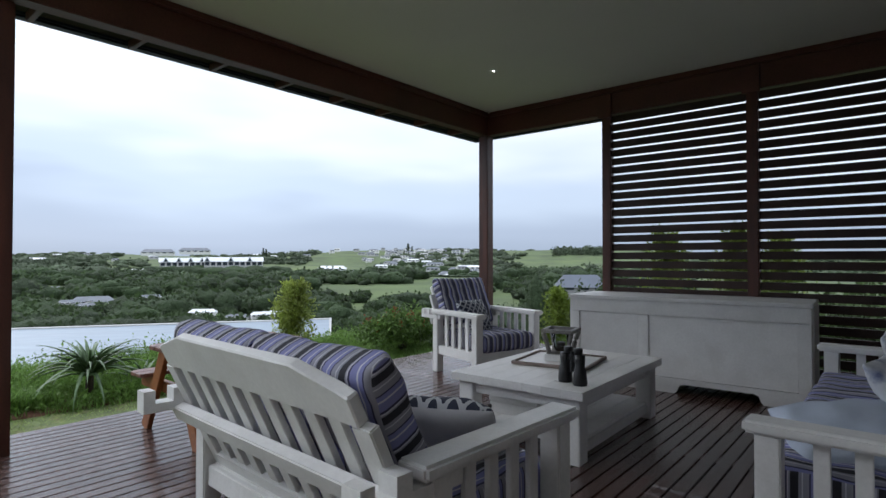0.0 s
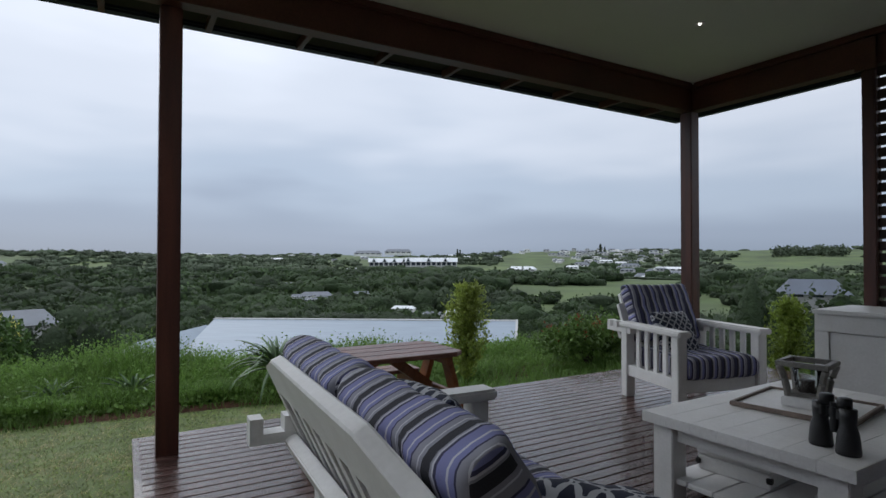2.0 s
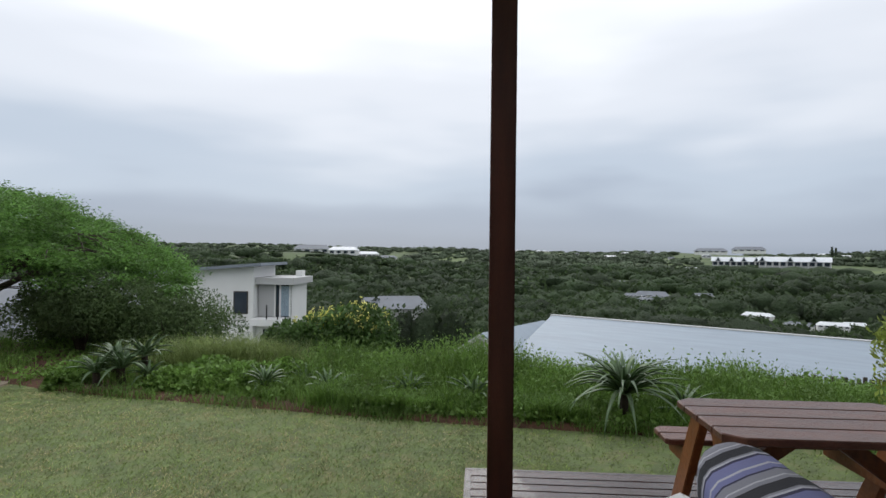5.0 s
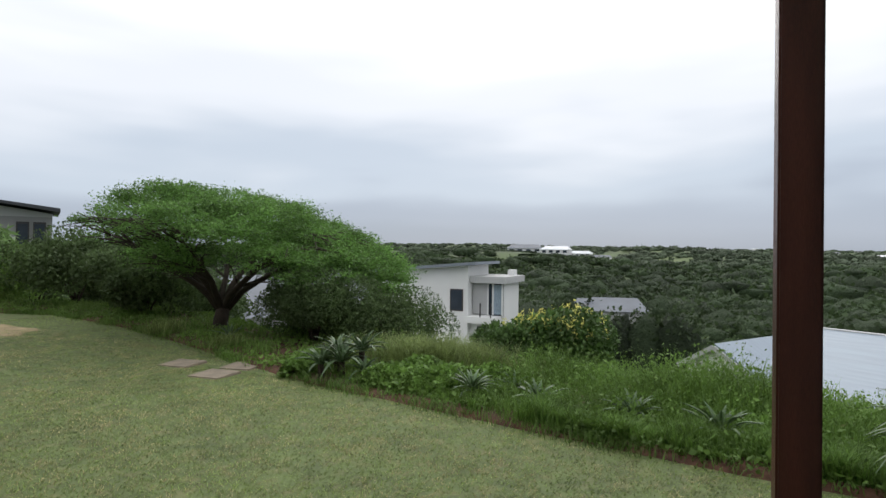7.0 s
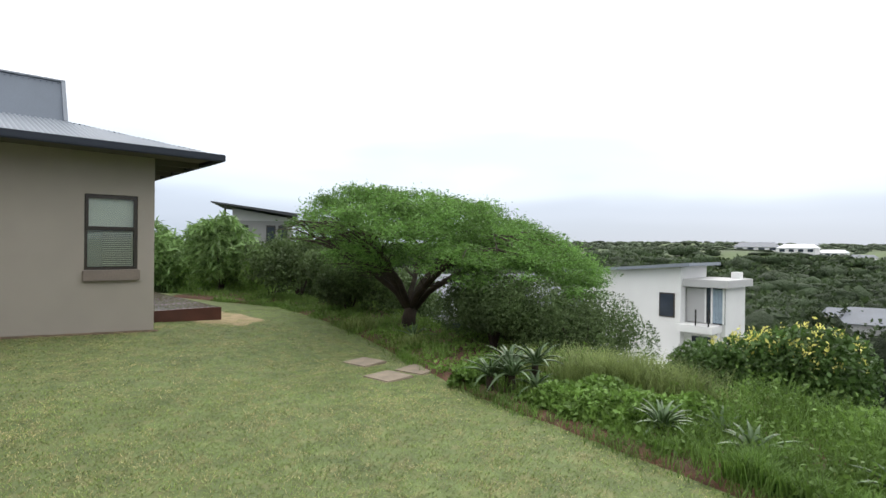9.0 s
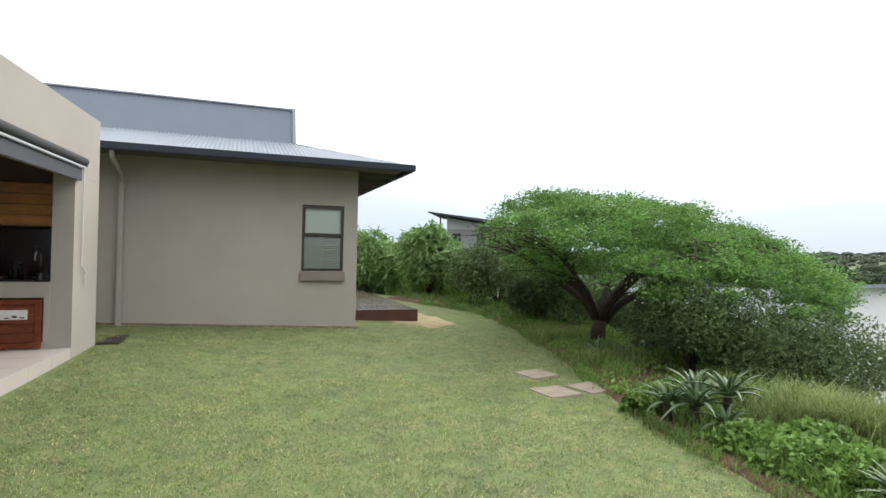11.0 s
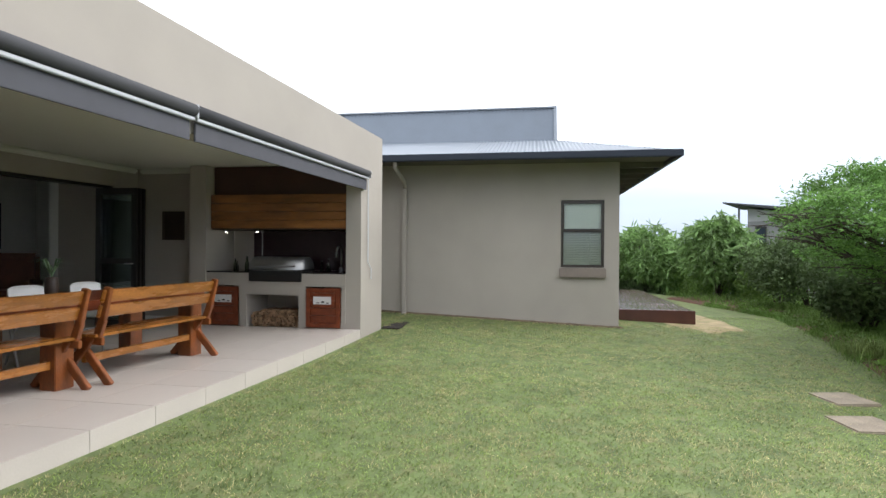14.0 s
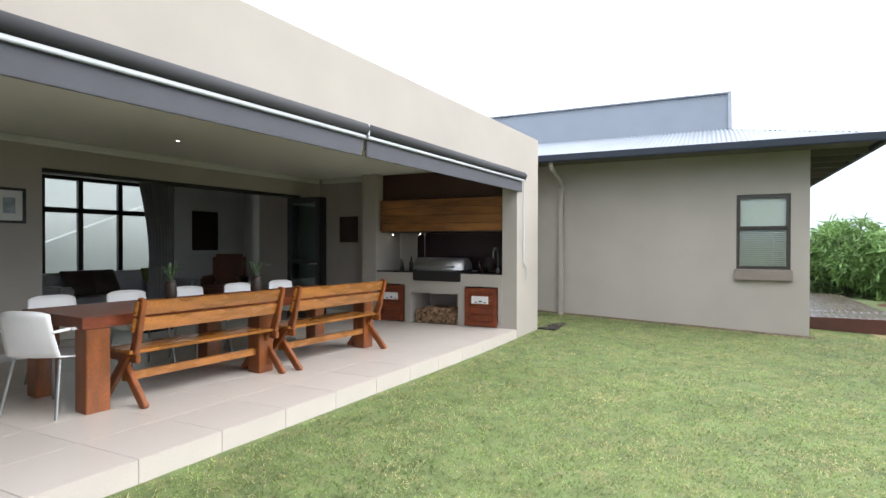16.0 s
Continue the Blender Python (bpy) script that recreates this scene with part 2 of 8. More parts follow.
def lean_all(th, m):
    """Bakes a leaning matrix into every part of a thing whose parts are in plan coordinates."""
    for o in th.children_recursive:
        o.data.transform(m)
    return th


def pydata(name, verts, faces, material, smooth=False):
    me = bpy.data.meshes.new(name)
    me.from_pydata(verts, [], faces)
    me.update()
    me.materials.append(material)
    if smooth:
        me.shade_smooth()
    return new(name, me)

# ---- ground: one sheet from the lawn to the horizon ----
EDGE_Y = [-60, -30, -20, -14, -10, -7.6, -4.3, -2.7, -1.5, -0.5, 0.6, 2.0, 6.0, 12.0, 40.0]
EDGE_X = [20.0, 2.0, -8.3, -10.0, -9.3, -8.7, -7.62, -7.34, -7.10, -6.93, -6.76, -6.62, -6.2, -4.0, 0.0]


def edge_x(y):
    """Where the lawn ends and the planting bed begins."""
    return float(np.interp(y, EDGE_Y, EDGE_X))


def smooth01(a, b, v):
    t = min(1.0, max(0.0, (v - a) / (b - a)))
    return t * t * (3 - 2 * t)


def height(x, y):
    """Height of the ground: the lawn, the bed, the slope into the valley and the far hills."""
    d = edge_x(y) - x
    z = -0.14 - 0.043 * max(0.0, min(7.0, -1.2 - x)) + 0.09 * smooth01(-6, -11, y)
    out = max(0.0, d - 2.2)
    r = math.hypot(x + 5, y)
    if y > 7:
        out = max(out, (y - 7) * 1.0)
    z -= 10.5 * (1 - math.exp(-out / 16.0))
    a = math.atan2(y, -x)
    if r > 40:
        n1 = noise.noise((x / 190, y / 190, 0.3)) * 4.5 + noise.noise((x / 70, y / 70, 3.3)) * 1.6
        z += n1 * smooth01(60, 200, r)
        z += smooth01(230, 1000, r) * (9.5 + 4.0 * noise.noise((x / 500, y / 500, 7.7)))
        z += smooth01(520, 1500, r) * (8 + 9 * noise.noise((math.cos(a) * 5, math.sin(a) * 5, 1.0)))
        # the built-up hill and the bare green ridges
        for hx, hy, hz, hr in ((-640, 690, 9, 240), (-330, 800, 9, 260), (-560, 300, 2, 160), (-300, -100, 12, 60), (-700, -40, 6, 150), (-900, -420, 8, 320)):
            z += hz * math.exp(-((x - hx) ** 2 + (y - hy) ** 2) / (hr * hr))
        z -= smooth01(1700, 2600, r) * 30
    return z


GROUND = mat("lawn", (0.108, 0.144, 0.048), 0.9, 0.3, 5.0, 0.0, 90.0, stain=(0.22, 0.195, 0.09), stain_amt=0.6, stain_scale=7.0)
VELD = mat("bushveld_ground", (0.062, 0.092, 0.028), 0.95, 0.4, 0.035, 0.5, 3.0, stain=(0.105, 0.145, 0.042), stain_amt=0.9, stain_scale=0.02)


def build_ground():
    na = 300
    rad = [0.0] + list(np.geomspace(0.5, 3200, 170))
    verts, faces, mi = [], [], []
    for r in rad[1:]:
        for k in range(na):
            a = 2 * math.pi * k / na
            x, y = -5 + r * math.cos(a), r * math.sin(a)
            verts.append((x, y, height(x, y)))
    verts.append((-5, 0, height(-5, 0)))
    c = len(verts) - 1
    for i in range(len(rad) - 1):
        for k in range(na):
            k2 = (k + 1) % na
            if i == 0:
                f = (c, k, k2)
            else:
                f = ((i - 1) * na + k, i * na + k, i * na + k2, (i - 1) * na + k2)
            faces.append(f)
            cx = sum(verts[j][0] for j in f) / len(f)
            cy = sum(verts[j][1] for j in f) / len(f)
            d = edge_x(cy) - cx
            far = math.hypot(cx + 5, cy) > 45
            mi.append(2 if far or d > 1.2 else 0)
    ob = pydata("ground", verts, faces, GROUND, True)
    ob.data.materials.append(SOIL)
    ob.data.materials.append(VELD)
    ob.data.polygons.foreach_set("material_index", mi)
    return tagged(ob, "mown green lawn falling to a bushy valley and hills", "ground", kind="structure")


build_ground()


def planting_bed():
    """Mounded red soil along the lawn's edge."""
    verts, faces = [], []
    ys = np.arange(-19, 7.5, 0.12)
    ds = (0.0, 0.04, 0.15, 0.5, 1.0, 1.8, 2.6, 3.4)
    for y in ys:
        for i, d in enumerate(ds):
            x = edge_x(y) - d + 0.03 * noise.noise((y * 2.1, 0.0, 5.0))
            lift = (-0.02, 0.025, 0.05, 0.07, 0.08, 0.08, 0.05, -0.1)[i]
            verts.append((x, y, height(x, y) + lift + 0.02 * noise.noise((x * 5, y * 5, 0))))
    k = len(ds)
    for j in range(len(ys) - 1):
        for i in range(k - 1):
            faces.append((j * k + i, j * k + i + 1, (j + 1) * k + i + 1, (j + 1) * k + i))
    ob = pydata("planting_bed", verts, faces, SOIL, True)
    tagged(ob, "red soil planting bed along the lawn's edge", "planting bed", kind="structure")


planting_bed()

# ---- covered deck ----
structure("deck_frame", [(-4.66, 3.2, 0.44, 7.0, -0.5, -0.035)], DECK_DARK, "dark timber joists under the deck boards", category="deck frame")
structure("deck_edge_board", [(-4.74, -4.70, 0.38, 7.1, -0.42, -0.004), (-4.70, -1.2, 0.38, 0.42, -0.42, -0.004)], DECKM, "dark brown timber board edging the deck", 0.004, category="deck edge")
ZB = 2.98
structure("beam_front", [(-4.26, -4.12, -0.3, 6.02, ZB, 3.32)], BEAM_H, "red-brown timber beam along the deck's open front", 0.006, category="beam")
structure("beam_side", [(-4.12, 3.0, 5.88, 6.02, ZB, 3.318)], BEAM_H, "red-brown timber beam above the slatted screens", 0.006, category="beam")
structure("ceiling_deck", [(-4.12, 3.0, -0.35, 5.88, 3.28, 3.36)], WHITE_CEIL, "pale plastered ceiling over the covered deck", category="ceiling")
structure("cornice_deck", [(-4.12, -4.06, -0.35, 5.82, 3.22, 3.278), (-4.06, 3.0, 5.82, 5.88, 3.22, 3.278)], BEAM_H, "thin dark trim along the ceiling edge", 0.01, category="trim")


def roof_slab():
    """Overhanging roof edge: sloped soffit boards and the gutter."""
    bm = bmesh.new()
    y0, y1 = -0.34, 6.95
    for a in ([(-4.26, 3.31), (-5.06, 3.24), (-5.06, 3.28), (-4.26, 3.40)],):
        v0 = [bm.verts.new((x, y0, z)) for x, z in a]
        v1 = [bm.verts.new((x, y1 - (0 if i in (1, 2) else 0.9), z)) for i, (x, z) in enumerate(a)]
        for i in range(4):
            bm.faces.new((v0[i], v0[(i + 1) % 4], v1[(i + 1) % 4], v1[i]))
        bm.faces.new(v0)
        bm.faces.new(v1[::-1])
    a = [(6.02, 3.30), (6.90, 3.24), (6.90, 3.28), (6.02, 3.40)]
    v0 = [bm.verts.new((3.2, y, z)) for y, z in a]
    v1 = [bm.verts.new((-5.06 if i in (1, 2) else -4.26, y, z)) for i, (y, z) in enumerate(a)]
    for i in range(4):
        bm.faces.new((v0[i], v0[(i + 1) % 4], v1[(i + 1) % 4], v1[i]))
    bm.faces.new(v0)
    bm.faces.new(v1[::-1])
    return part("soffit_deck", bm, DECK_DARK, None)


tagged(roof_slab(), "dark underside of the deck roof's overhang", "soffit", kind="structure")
structure("roof_deck", [(-4.3, 3.2, -0.35, 6.1, 3.42, 3.5)], FASCIA, "dark sheet roof over the deck", category="roof")
structure("gutter_deck", [(-5.18, -5.06, -0.36, 7.02, 3.20, 3.31), (-5.06, 3.2, 6.90, 7.02, 3.20, 3.31)], FASCIA, "charcoal gutter along the deck roof's edge", 0.02, category="gutter")


for i in range(9):
    y = 0.15 + 0.75 * i
    structure("rafter_deck", [(-5.05, -4.27, y - 0.022, y + 0.022, 3.16, 3.235)], BEAM_H, "dark rafter end under the deck roof's overhang", 0.003, category="rafter")


def post(x, y, w, z1, label):
    bm = bmesh.new()
    bm_box(bm, x - w / 2, x + w / 2, y - w / 2, y + w / 2, -0.02, z1, 0.008)
    return tagged(part("deck_post", bm, BEAM, None), label, "post", kind="structure")


post(-4.285, 0.576, 0.136, 2.978, "square red-brown timber post at the deck's corner")
post(-4.20, 5.95, 0.145, 2.978, "square red-brown timber post at the far deck corner")
for i, x in enumerate((-2.42, -0.89, 0.64, 2.17)):
    post(x, 5.95, 0.105, 2.978, "slim dark timber post holding the slatted screen")
    structure("post_cap", [(x - 0.08, x + 0.08, 5.845, 5.876, 2.94, 3.215)], BEAM_H, "dark timber packer where post meets beam", 0.004, category="trim")

# ---- covered patio and its flat-roofed block; the block leans a little from the deck's grid ----
LEAN_P = Matrix(((1, 0.076, 0, 0.588), (0, 1, 0, 0), (0, 0, 1, 0), (0, 0, 0, 1)))
structure("patio_slab", [(-1.585, 4.0, -8.0, -0.6, -0.6, 0.004)], GROUT, "concrete slab under the patio tiles", m=LEAN_P, category="floor")
structure("patio_slab_side", [(-1.2, 3.2, -0.58, 0.42, -0.6, 0.004)], TILE, "cream paved threshold beside the deck", category="floor")
structure("parapet_front", [(-1.60, -1.38, -8.92, -0.62, 2.24, 3.12)], PLASTER, "smooth taupe plastered parapet above the patio", m=LEAN_P)
structure("parapet_near", [(-1.38, 4.0, -0.84, -0.62, 2.58, 3.12)], PLASTER, "taupe plastered parapet return", m=LEAN_P)
structure("parapet_far", [(-1.38, 4.0, -8.92, -8.70, 2.58, 3.12)], PLASTER, "taupe plastered parapet return", m=LEAN_P)
structure("wall_column", [(-1.60, -1.36, -8.92, -8.0, -0.6, 2.238)], PLASTER, "taupe plastered pier at the patio's end", m=LEAN_P)
structure("ceiling_patio", [(-1.38, 3.9, -8.70, -0.84, 2.58, 2.68)], WHITE_CEIL, "pale flat patio ceiling", m=LEAN_P, category="ceiling")
structure("roof_patio", [(-1.38, 4.0, -8.70, -0.84, 2.80, 2.86)], GROUT, "flat roof behind the parapet", m=LEAN_P, category="roof")
BX = 2.45
structure("wall_back", [(BX, BX + 0.2, -3.55, -0.6, -0.1, 2.578), (BX, BX + 0.2, -7.75, -3.55, 2.24, 2.578), (BX, BX + 0.2, -8.3, -7.75, -0.1, 2.578)], PLASTER, "dark taupe plastered wall with a wide folding-door opening", m=LEAN_P)
structure("wall_end", [(1.25, 4.0, -8.7, -8.25, -0.1, 2.577), (0.97, 1.25, -8.7, -7.95, -0.1, 2.577)], PLASTER, "plastered end wall beside the barbecue niche", m=LEAN_P)
structure("wall_niche_back", [(-1.36, 0.97, -8.9, -8.72, -0.1, 2.577)], PLASTER, "plastered wall behind the barbecue", m=LEAN_P)
structure("cornice_patio", [(BX - 0.09, BX, -8.16, -0.84, 2.49, 2.577), (1.25, BX - 0.09, -8.25, -8.16, 2.49, 2.577)], WHITE_CEIL, "pale moulded cornice under the patio ceiling", 0.025, m=LEAN_P, category="trim")
structure("skirting_patio", [(BX - 0.02, BX, -3.55, -0.62, 0.012, 0.10), (1.25, BX - 0.02, -8.25, -8.23, 0.012, 0.10)], WHITEP, "white skirting board", 0.004, m=LEAN_P, category="baseboard")
structure("wall_house_deck", [(3.2, 3.4, -0.6, 7.0, -0.3, 3.5)], PLASTER, "taupe plastered house wall behind the deck")
# living room beyond the doors
RX = 6.6
# The opening between y -4.9 and -1.1 is added, unseen, to brighten the room.
structure("wall_room", [(RX, RX + 0.2, -10.4, -7.92, -0.1, 2.7), (RX, RX + 0.2, -5.67, -4.9, -0.1, 2.7), (RX, RX + 0.2, -4.9, -1.1, -0.1, 0.3), (RX, RX + 0.2, -4.9, -1.1, 2.52, 2.7), (RX, RX + 0.2, -1.1, -0.6, -0.1, 2.7), (RX, RX + 0.2, -7.92, -5.67, -0.1, 0.52), (RX, RX + 0.2, -7.92, -5.67, 2.64, 2.7), (BX + 0.2, RX, -0.8, -0.6, -0.1, 2.7), (4.4, RX, -10.4, -10.2, -0.1, 2.7), (4.0, 4.4, -10.4, -8.45, -0.1, 2.7)], PLASTER_IN, "grey painted living-room walls", m=LEAN_P)
structure("ceiling_room", [(BX + 0.2, RX + 0.2, -10.4, -0.6, 2.70, 2.78)], WHITE_CEIL, "white living-room ceiling", m=LEAN_P, category="ceiling")
structure("floor_room", [(BX + 0.05, RX, -10.3, -0.7, -0.12, 0.006)], TILE, "cream tiled living-room floor", m=LEAN_P, category="floor")
structure("courtyard_wall", [(9.2, 9.4, -13.0, -2.0, -0.3, 3.6)], mat("white_courtyard_plaster", (0.36, 0.355, 0.345), 0.85, 0.04, 1.0, 0.1, 90.0), "white courtyard wall outside the room's window", m=LEAN_P)


def stair_wall():
    bm = bmesh.new()
    v = [bm.verts.new((x, y, z)) for x in (8.6, 8.8) for y, z in ((-12.0, -0.3), (-4.5, -0.3), (-4.5, 0.4), (-12.0, 3.6))]
    for f in ((0, 1, 2, 3), (7, 6, 5, 4), (0, 4, 5, 1), (1, 5, 6, 2), (2, 6, 7, 3), (3, 7, 4, 0)):
        bm.faces.new([v[i] for i in f])
    bmesh.ops.transform(bm, matrix=LEAN_P, verts=bm.verts)
    return tagged(part("stair_wall", bm, MATS["white_courtyard_plaster"], None), "white sloping stair wall in the courtyard", "wall", kind="structure")


stair_wall()
# bedroom block with its window, hipped sheet roof and steep upper roof
WY = -10.94
structure("wall_bedroom", [(-5.88, -5.60, WY - 0.25, WY, -0.8, 3.0), (-4.77, 3.0, WY - 0.25, WY, -0.8, 3.0), (-5.60, -4.77, WY - 0.25, WY, -0.8, 0.91), (-5.60, -4.77, WY - 0.25, WY, 2.24, 3.0), (-5.88, -5.63, -19.0, WY - 0.25, -0.8, 3.0)], PLASTER, "taupe plastered house wall with one window")
structure("wall_bedroom_inside", [(-5.60, -3.5, -14.0, -13.8, -0.1, 3.0), (-3.5, -3.3, -14.0, WY - 0.25, -0.1, 3.0), (-5.6, -3.5, -13.8, WY - 0.25, 2.9, 3.0)], PLASTER_IN, "plain bedroom walls behind the window")
structure("wall_link", [(0.2, 0.42, WY, -8.92, -0.6, 3.2)], PLASTER, "taupe wall linking the two house blocks")


def hip_roof():
    """Low corrugated roof, hipped at its corner; each wave is a real fold."""
    bm = bmesh.new()
    ex, ey, ez = -6.72, -10.02, 3.02
    rx, ry, rz = -4.62, -12.45, 3.72
    pitch, amp = 0.076, 0.017
    n = int((3.0 - ex) / (pitch / 4))
    prev = None
    for i in range(n + 1):
        x = ex + i * pitch / 4
        w = amp * math.sin(2 * math.pi * x / pitch)
        f = min(1.0, (x - ex) / (rx - ex))
        a = bm.verts.new((x, ey, ez + w))
        b = bm.verts.new((x, ey + (ry - ey) * f, ez + (rz - ez) * f + w))
        if prev:
            bm.faces.new((prev[0], a, b, prev[1]))
        prev = (a, b)
    prev = None
    n = int((ey + 19.4) / (pitch / 4))
    for i in range(n + 1):
        y = ey - i * pitch / 4
        w = amp * math.sin(2 * math.pi * y / pitch)
        f = min(1.0, (ey - y) / (ey - ry))
        a = bm.verts.new((ex, y, ez + w))
        b = bm.verts.new((ex + (rx - ex) * f, y, ez + (rz - ez) * f + w))
        if prev:
            bm.faces.new((a, prev[0], prev[1], b))
        prev = (a, b)
    ob = part("roof_bedroom", bm, CORRUG, None, smooth=True)
    return tagged(ob, "low grey corrugated steel roof over the bedroom", "roof", kind="structure")


hip_roof()


def upper_roof():
    bm = bmesh.new()
    prof = [(-12.43, 3.70), (-12.75, 4.52), (-12.86, 4.52), (-13.4, 3.66)]
    x0, x1 = -4.68, 4.0
    a = [bm.verts.new((x0, y, z)) for y, z in prof]
    b = [bm.verts.new((x1, y, z)) for y, z in prof]
    for i in range(4):
        bm.faces.new((a[i], a[(i + 1) % 4], b[(i + 1) % 4], b[i]))
    bm.faces.new(a[::-1])
    bm.faces.new(b)
    ob = tagged(part("roof_upper", bm, UPPER, None), "steep blue-grey sheet roof rising behind the eaves", "roof", kind="structure")
    bm = bmesh.new()
    bm_bar(bm, (x0 - 0.03, -12.40, 3.70), (x0 - 0.03, -12.76, 4.56), 0.07, 0.05, 0.004)
    bm_bar(bm, (x0 - 0.06, -12.80, 4.54), (x1, -12.80, 4.54), 0.16, 0.035, 0.004)
    tagged(part("roof_capping", bm, CORRUG, None), "folded metal capping on the roof's ridge", "trim", kind="structure")
    x = x0 + 0.06
    bm = bmesh.new()
    while x < 0.5:
        bm_tube(bm, [(x, -12.70, 4.47), (x, -12.74, 4.475)], 0.008, 6)
        x += 0.09
    tagged(part("roof_rivets", bm, FASCIA, None), "row of dark fixings under the ridge capping", "trim", kind="structure")


upper_roof()
structure("gutter_bedroom", [(-6.80, 3.0, -10.02, -9.92, 2.90, 3.03), (-6.80, -6.70, -19.4, -10.02, 2.90, 3.03)], FASCIA, "charcoal square gutter along the eaves", 0.015, category="gutter")
# Soffit and rafters share one colour, darker than the wall plaster.
SOFFIT = mat("dark_soffit", (0.12, 0.108, 0.095), 0.85, 0.06, 1.2, 0.1, 120.0)
structure("soffit_bedroom", [(-6.70, 3.0, -10.94, -10.02, 2.97, 2.995), (-6.70, -5.88, -19.3, -10.94, 2.97, 2.995)], SOFFIT, "dark grey-brown soffit under the eaves", category="soffit")
for i in range(9):
    y = -11.0 - 0.85 * i
    structure("rafter", [(-6.69, -5.885, y - 0.03, y + 0.03, 2.86, 2.968)], SOFFIT, "dark rafter end under the eaves", 0.004, category="rafter")

# ---- cloth and furniture materials ----
def stripe_mat(name, axis, period, cols):
    """Woven stripes across one axis, with a fine weave."""
    m = mat(name, (0.5, 0.5, 0.5), 0.9, 0.06, 6.0, 0.25, 350.0)
    n, l = m.node_tree.nodes, m.node_tree.links
    p = n["Principled BSDF"]
    tc = n.new("ShaderNodeTexCoord")
    sep = n.new("ShaderNodeSeparateXYZ")
    l.new(tc.outputs["Object"], sep.inputs[0])
    mu = n.new("ShaderNodeMath")
    mu.operation = "MULTIPLY"
    mu.inputs[1].default_value = 1.0 / period
    # on the ends of a cushion the stripes run across its depth
    nsep = n.new("ShaderNodeSeparateXYZ")
    l.new(tc.outputs["Normal"], nsep.inputs[0])
    ab = n.new("ShaderNodeMath")
    ab.operation = "ABSOLUTE"
    l.new(nsep.outputs[axis], ab.inputs[0])
    gt = n.new("ShaderNodeMath")
    gt.operation = "GREATER_THAN"
    gt.inputs[1].default_value = 0.8
    l.new(ab.outputs[0], gt.inputs[0])
    pick = n.new("ShaderNodeMix")
    l.new(gt.outputs[0], pick.inputs["Factor"])
    l.new(sep.outputs[axis], pick.inputs["A"])
    l.new(sep.outputs["Y" if axis == "X" else "X"], pick.inputs["B"])
    l.new(pick.outputs["Result"], mu.inputs[0])
    fr = n.new("ShaderNodeMath")
    fr.operation = "FRACT"
    l.new(mu.outputs[0], fr.inputs[0])
    rp = n.new("ShaderNodeValToRGB")
    rp.color_ramp.interpolation = "CONSTANT"
    e = rp.color_ramp.elements
    e[0].position, e[0].color = 0.0, (*cols[0][1], 1)
    e[1].position, e[1].color = cols[1][0], (*cols[1][1], 1)
    for pos, c in cols[2:]:
        e.new(pos).color = (*c, 1)
    l.new(fr.outputs[0], rp.inputs["Fac"])
    old = p.inputs["Base Color"].links[0].from_socket
    mx = n.new("ShaderNodeMix")
    mx.data_type, mx.blend_type = "RGBA", "MULTIPLY"
    mx.inputs["Factor"].default_value = 1.0
    sc = n.new("ShaderNodeMix")
    sc.data_type, sc.blend_type = "RGBA", "MULTIPLY"
    sc.inputs["Factor"].default_value = 1.0
    sc.inputs["B"].default_value = (2, 2, 2, 1)
    l.new(old, sc.inputs["A"])
    l.new(rp.outputs["Color"], mx.inputs["A"])
    l.new(sc.outputs["Result"], mx.inputs["B"])
    l.new(mx.outputs["Result"], p.inputs["Base Color"])
    return m


LIL, NAV, GRY, PAL, BLK = (0.23, 0.24, 0.47), (0.055, 0.055, 0.11), (0.30, 0.30, 0.35), (0.58, 0.58, 0.64), (0.035, 0.035, 0.045)
STRIPE_COLS = [(0.0, LIL), (0.20, PAL), (0.25, LIL), (0.36, NAV), (0.40, GRY), (0.55, PAL), (0.58, GRY), (0.66, BLK), (0.86, GRY), (0.90, PAL), (0.94, NAV)]
STRIPE_X = stripe_mat("striped_canvas_wide", "X", 0.135, STRIPE_COLS)
STRIPE_F = stripe_mat("striped_canvas_fine", "X", 0.13, [(0.0, NAV), (0.24, GRY), (0.40, PAL), (0.46, NAV), (0.60, LIL), (0.76, PAL), (0.82, GRY), (0.9, BLK)])


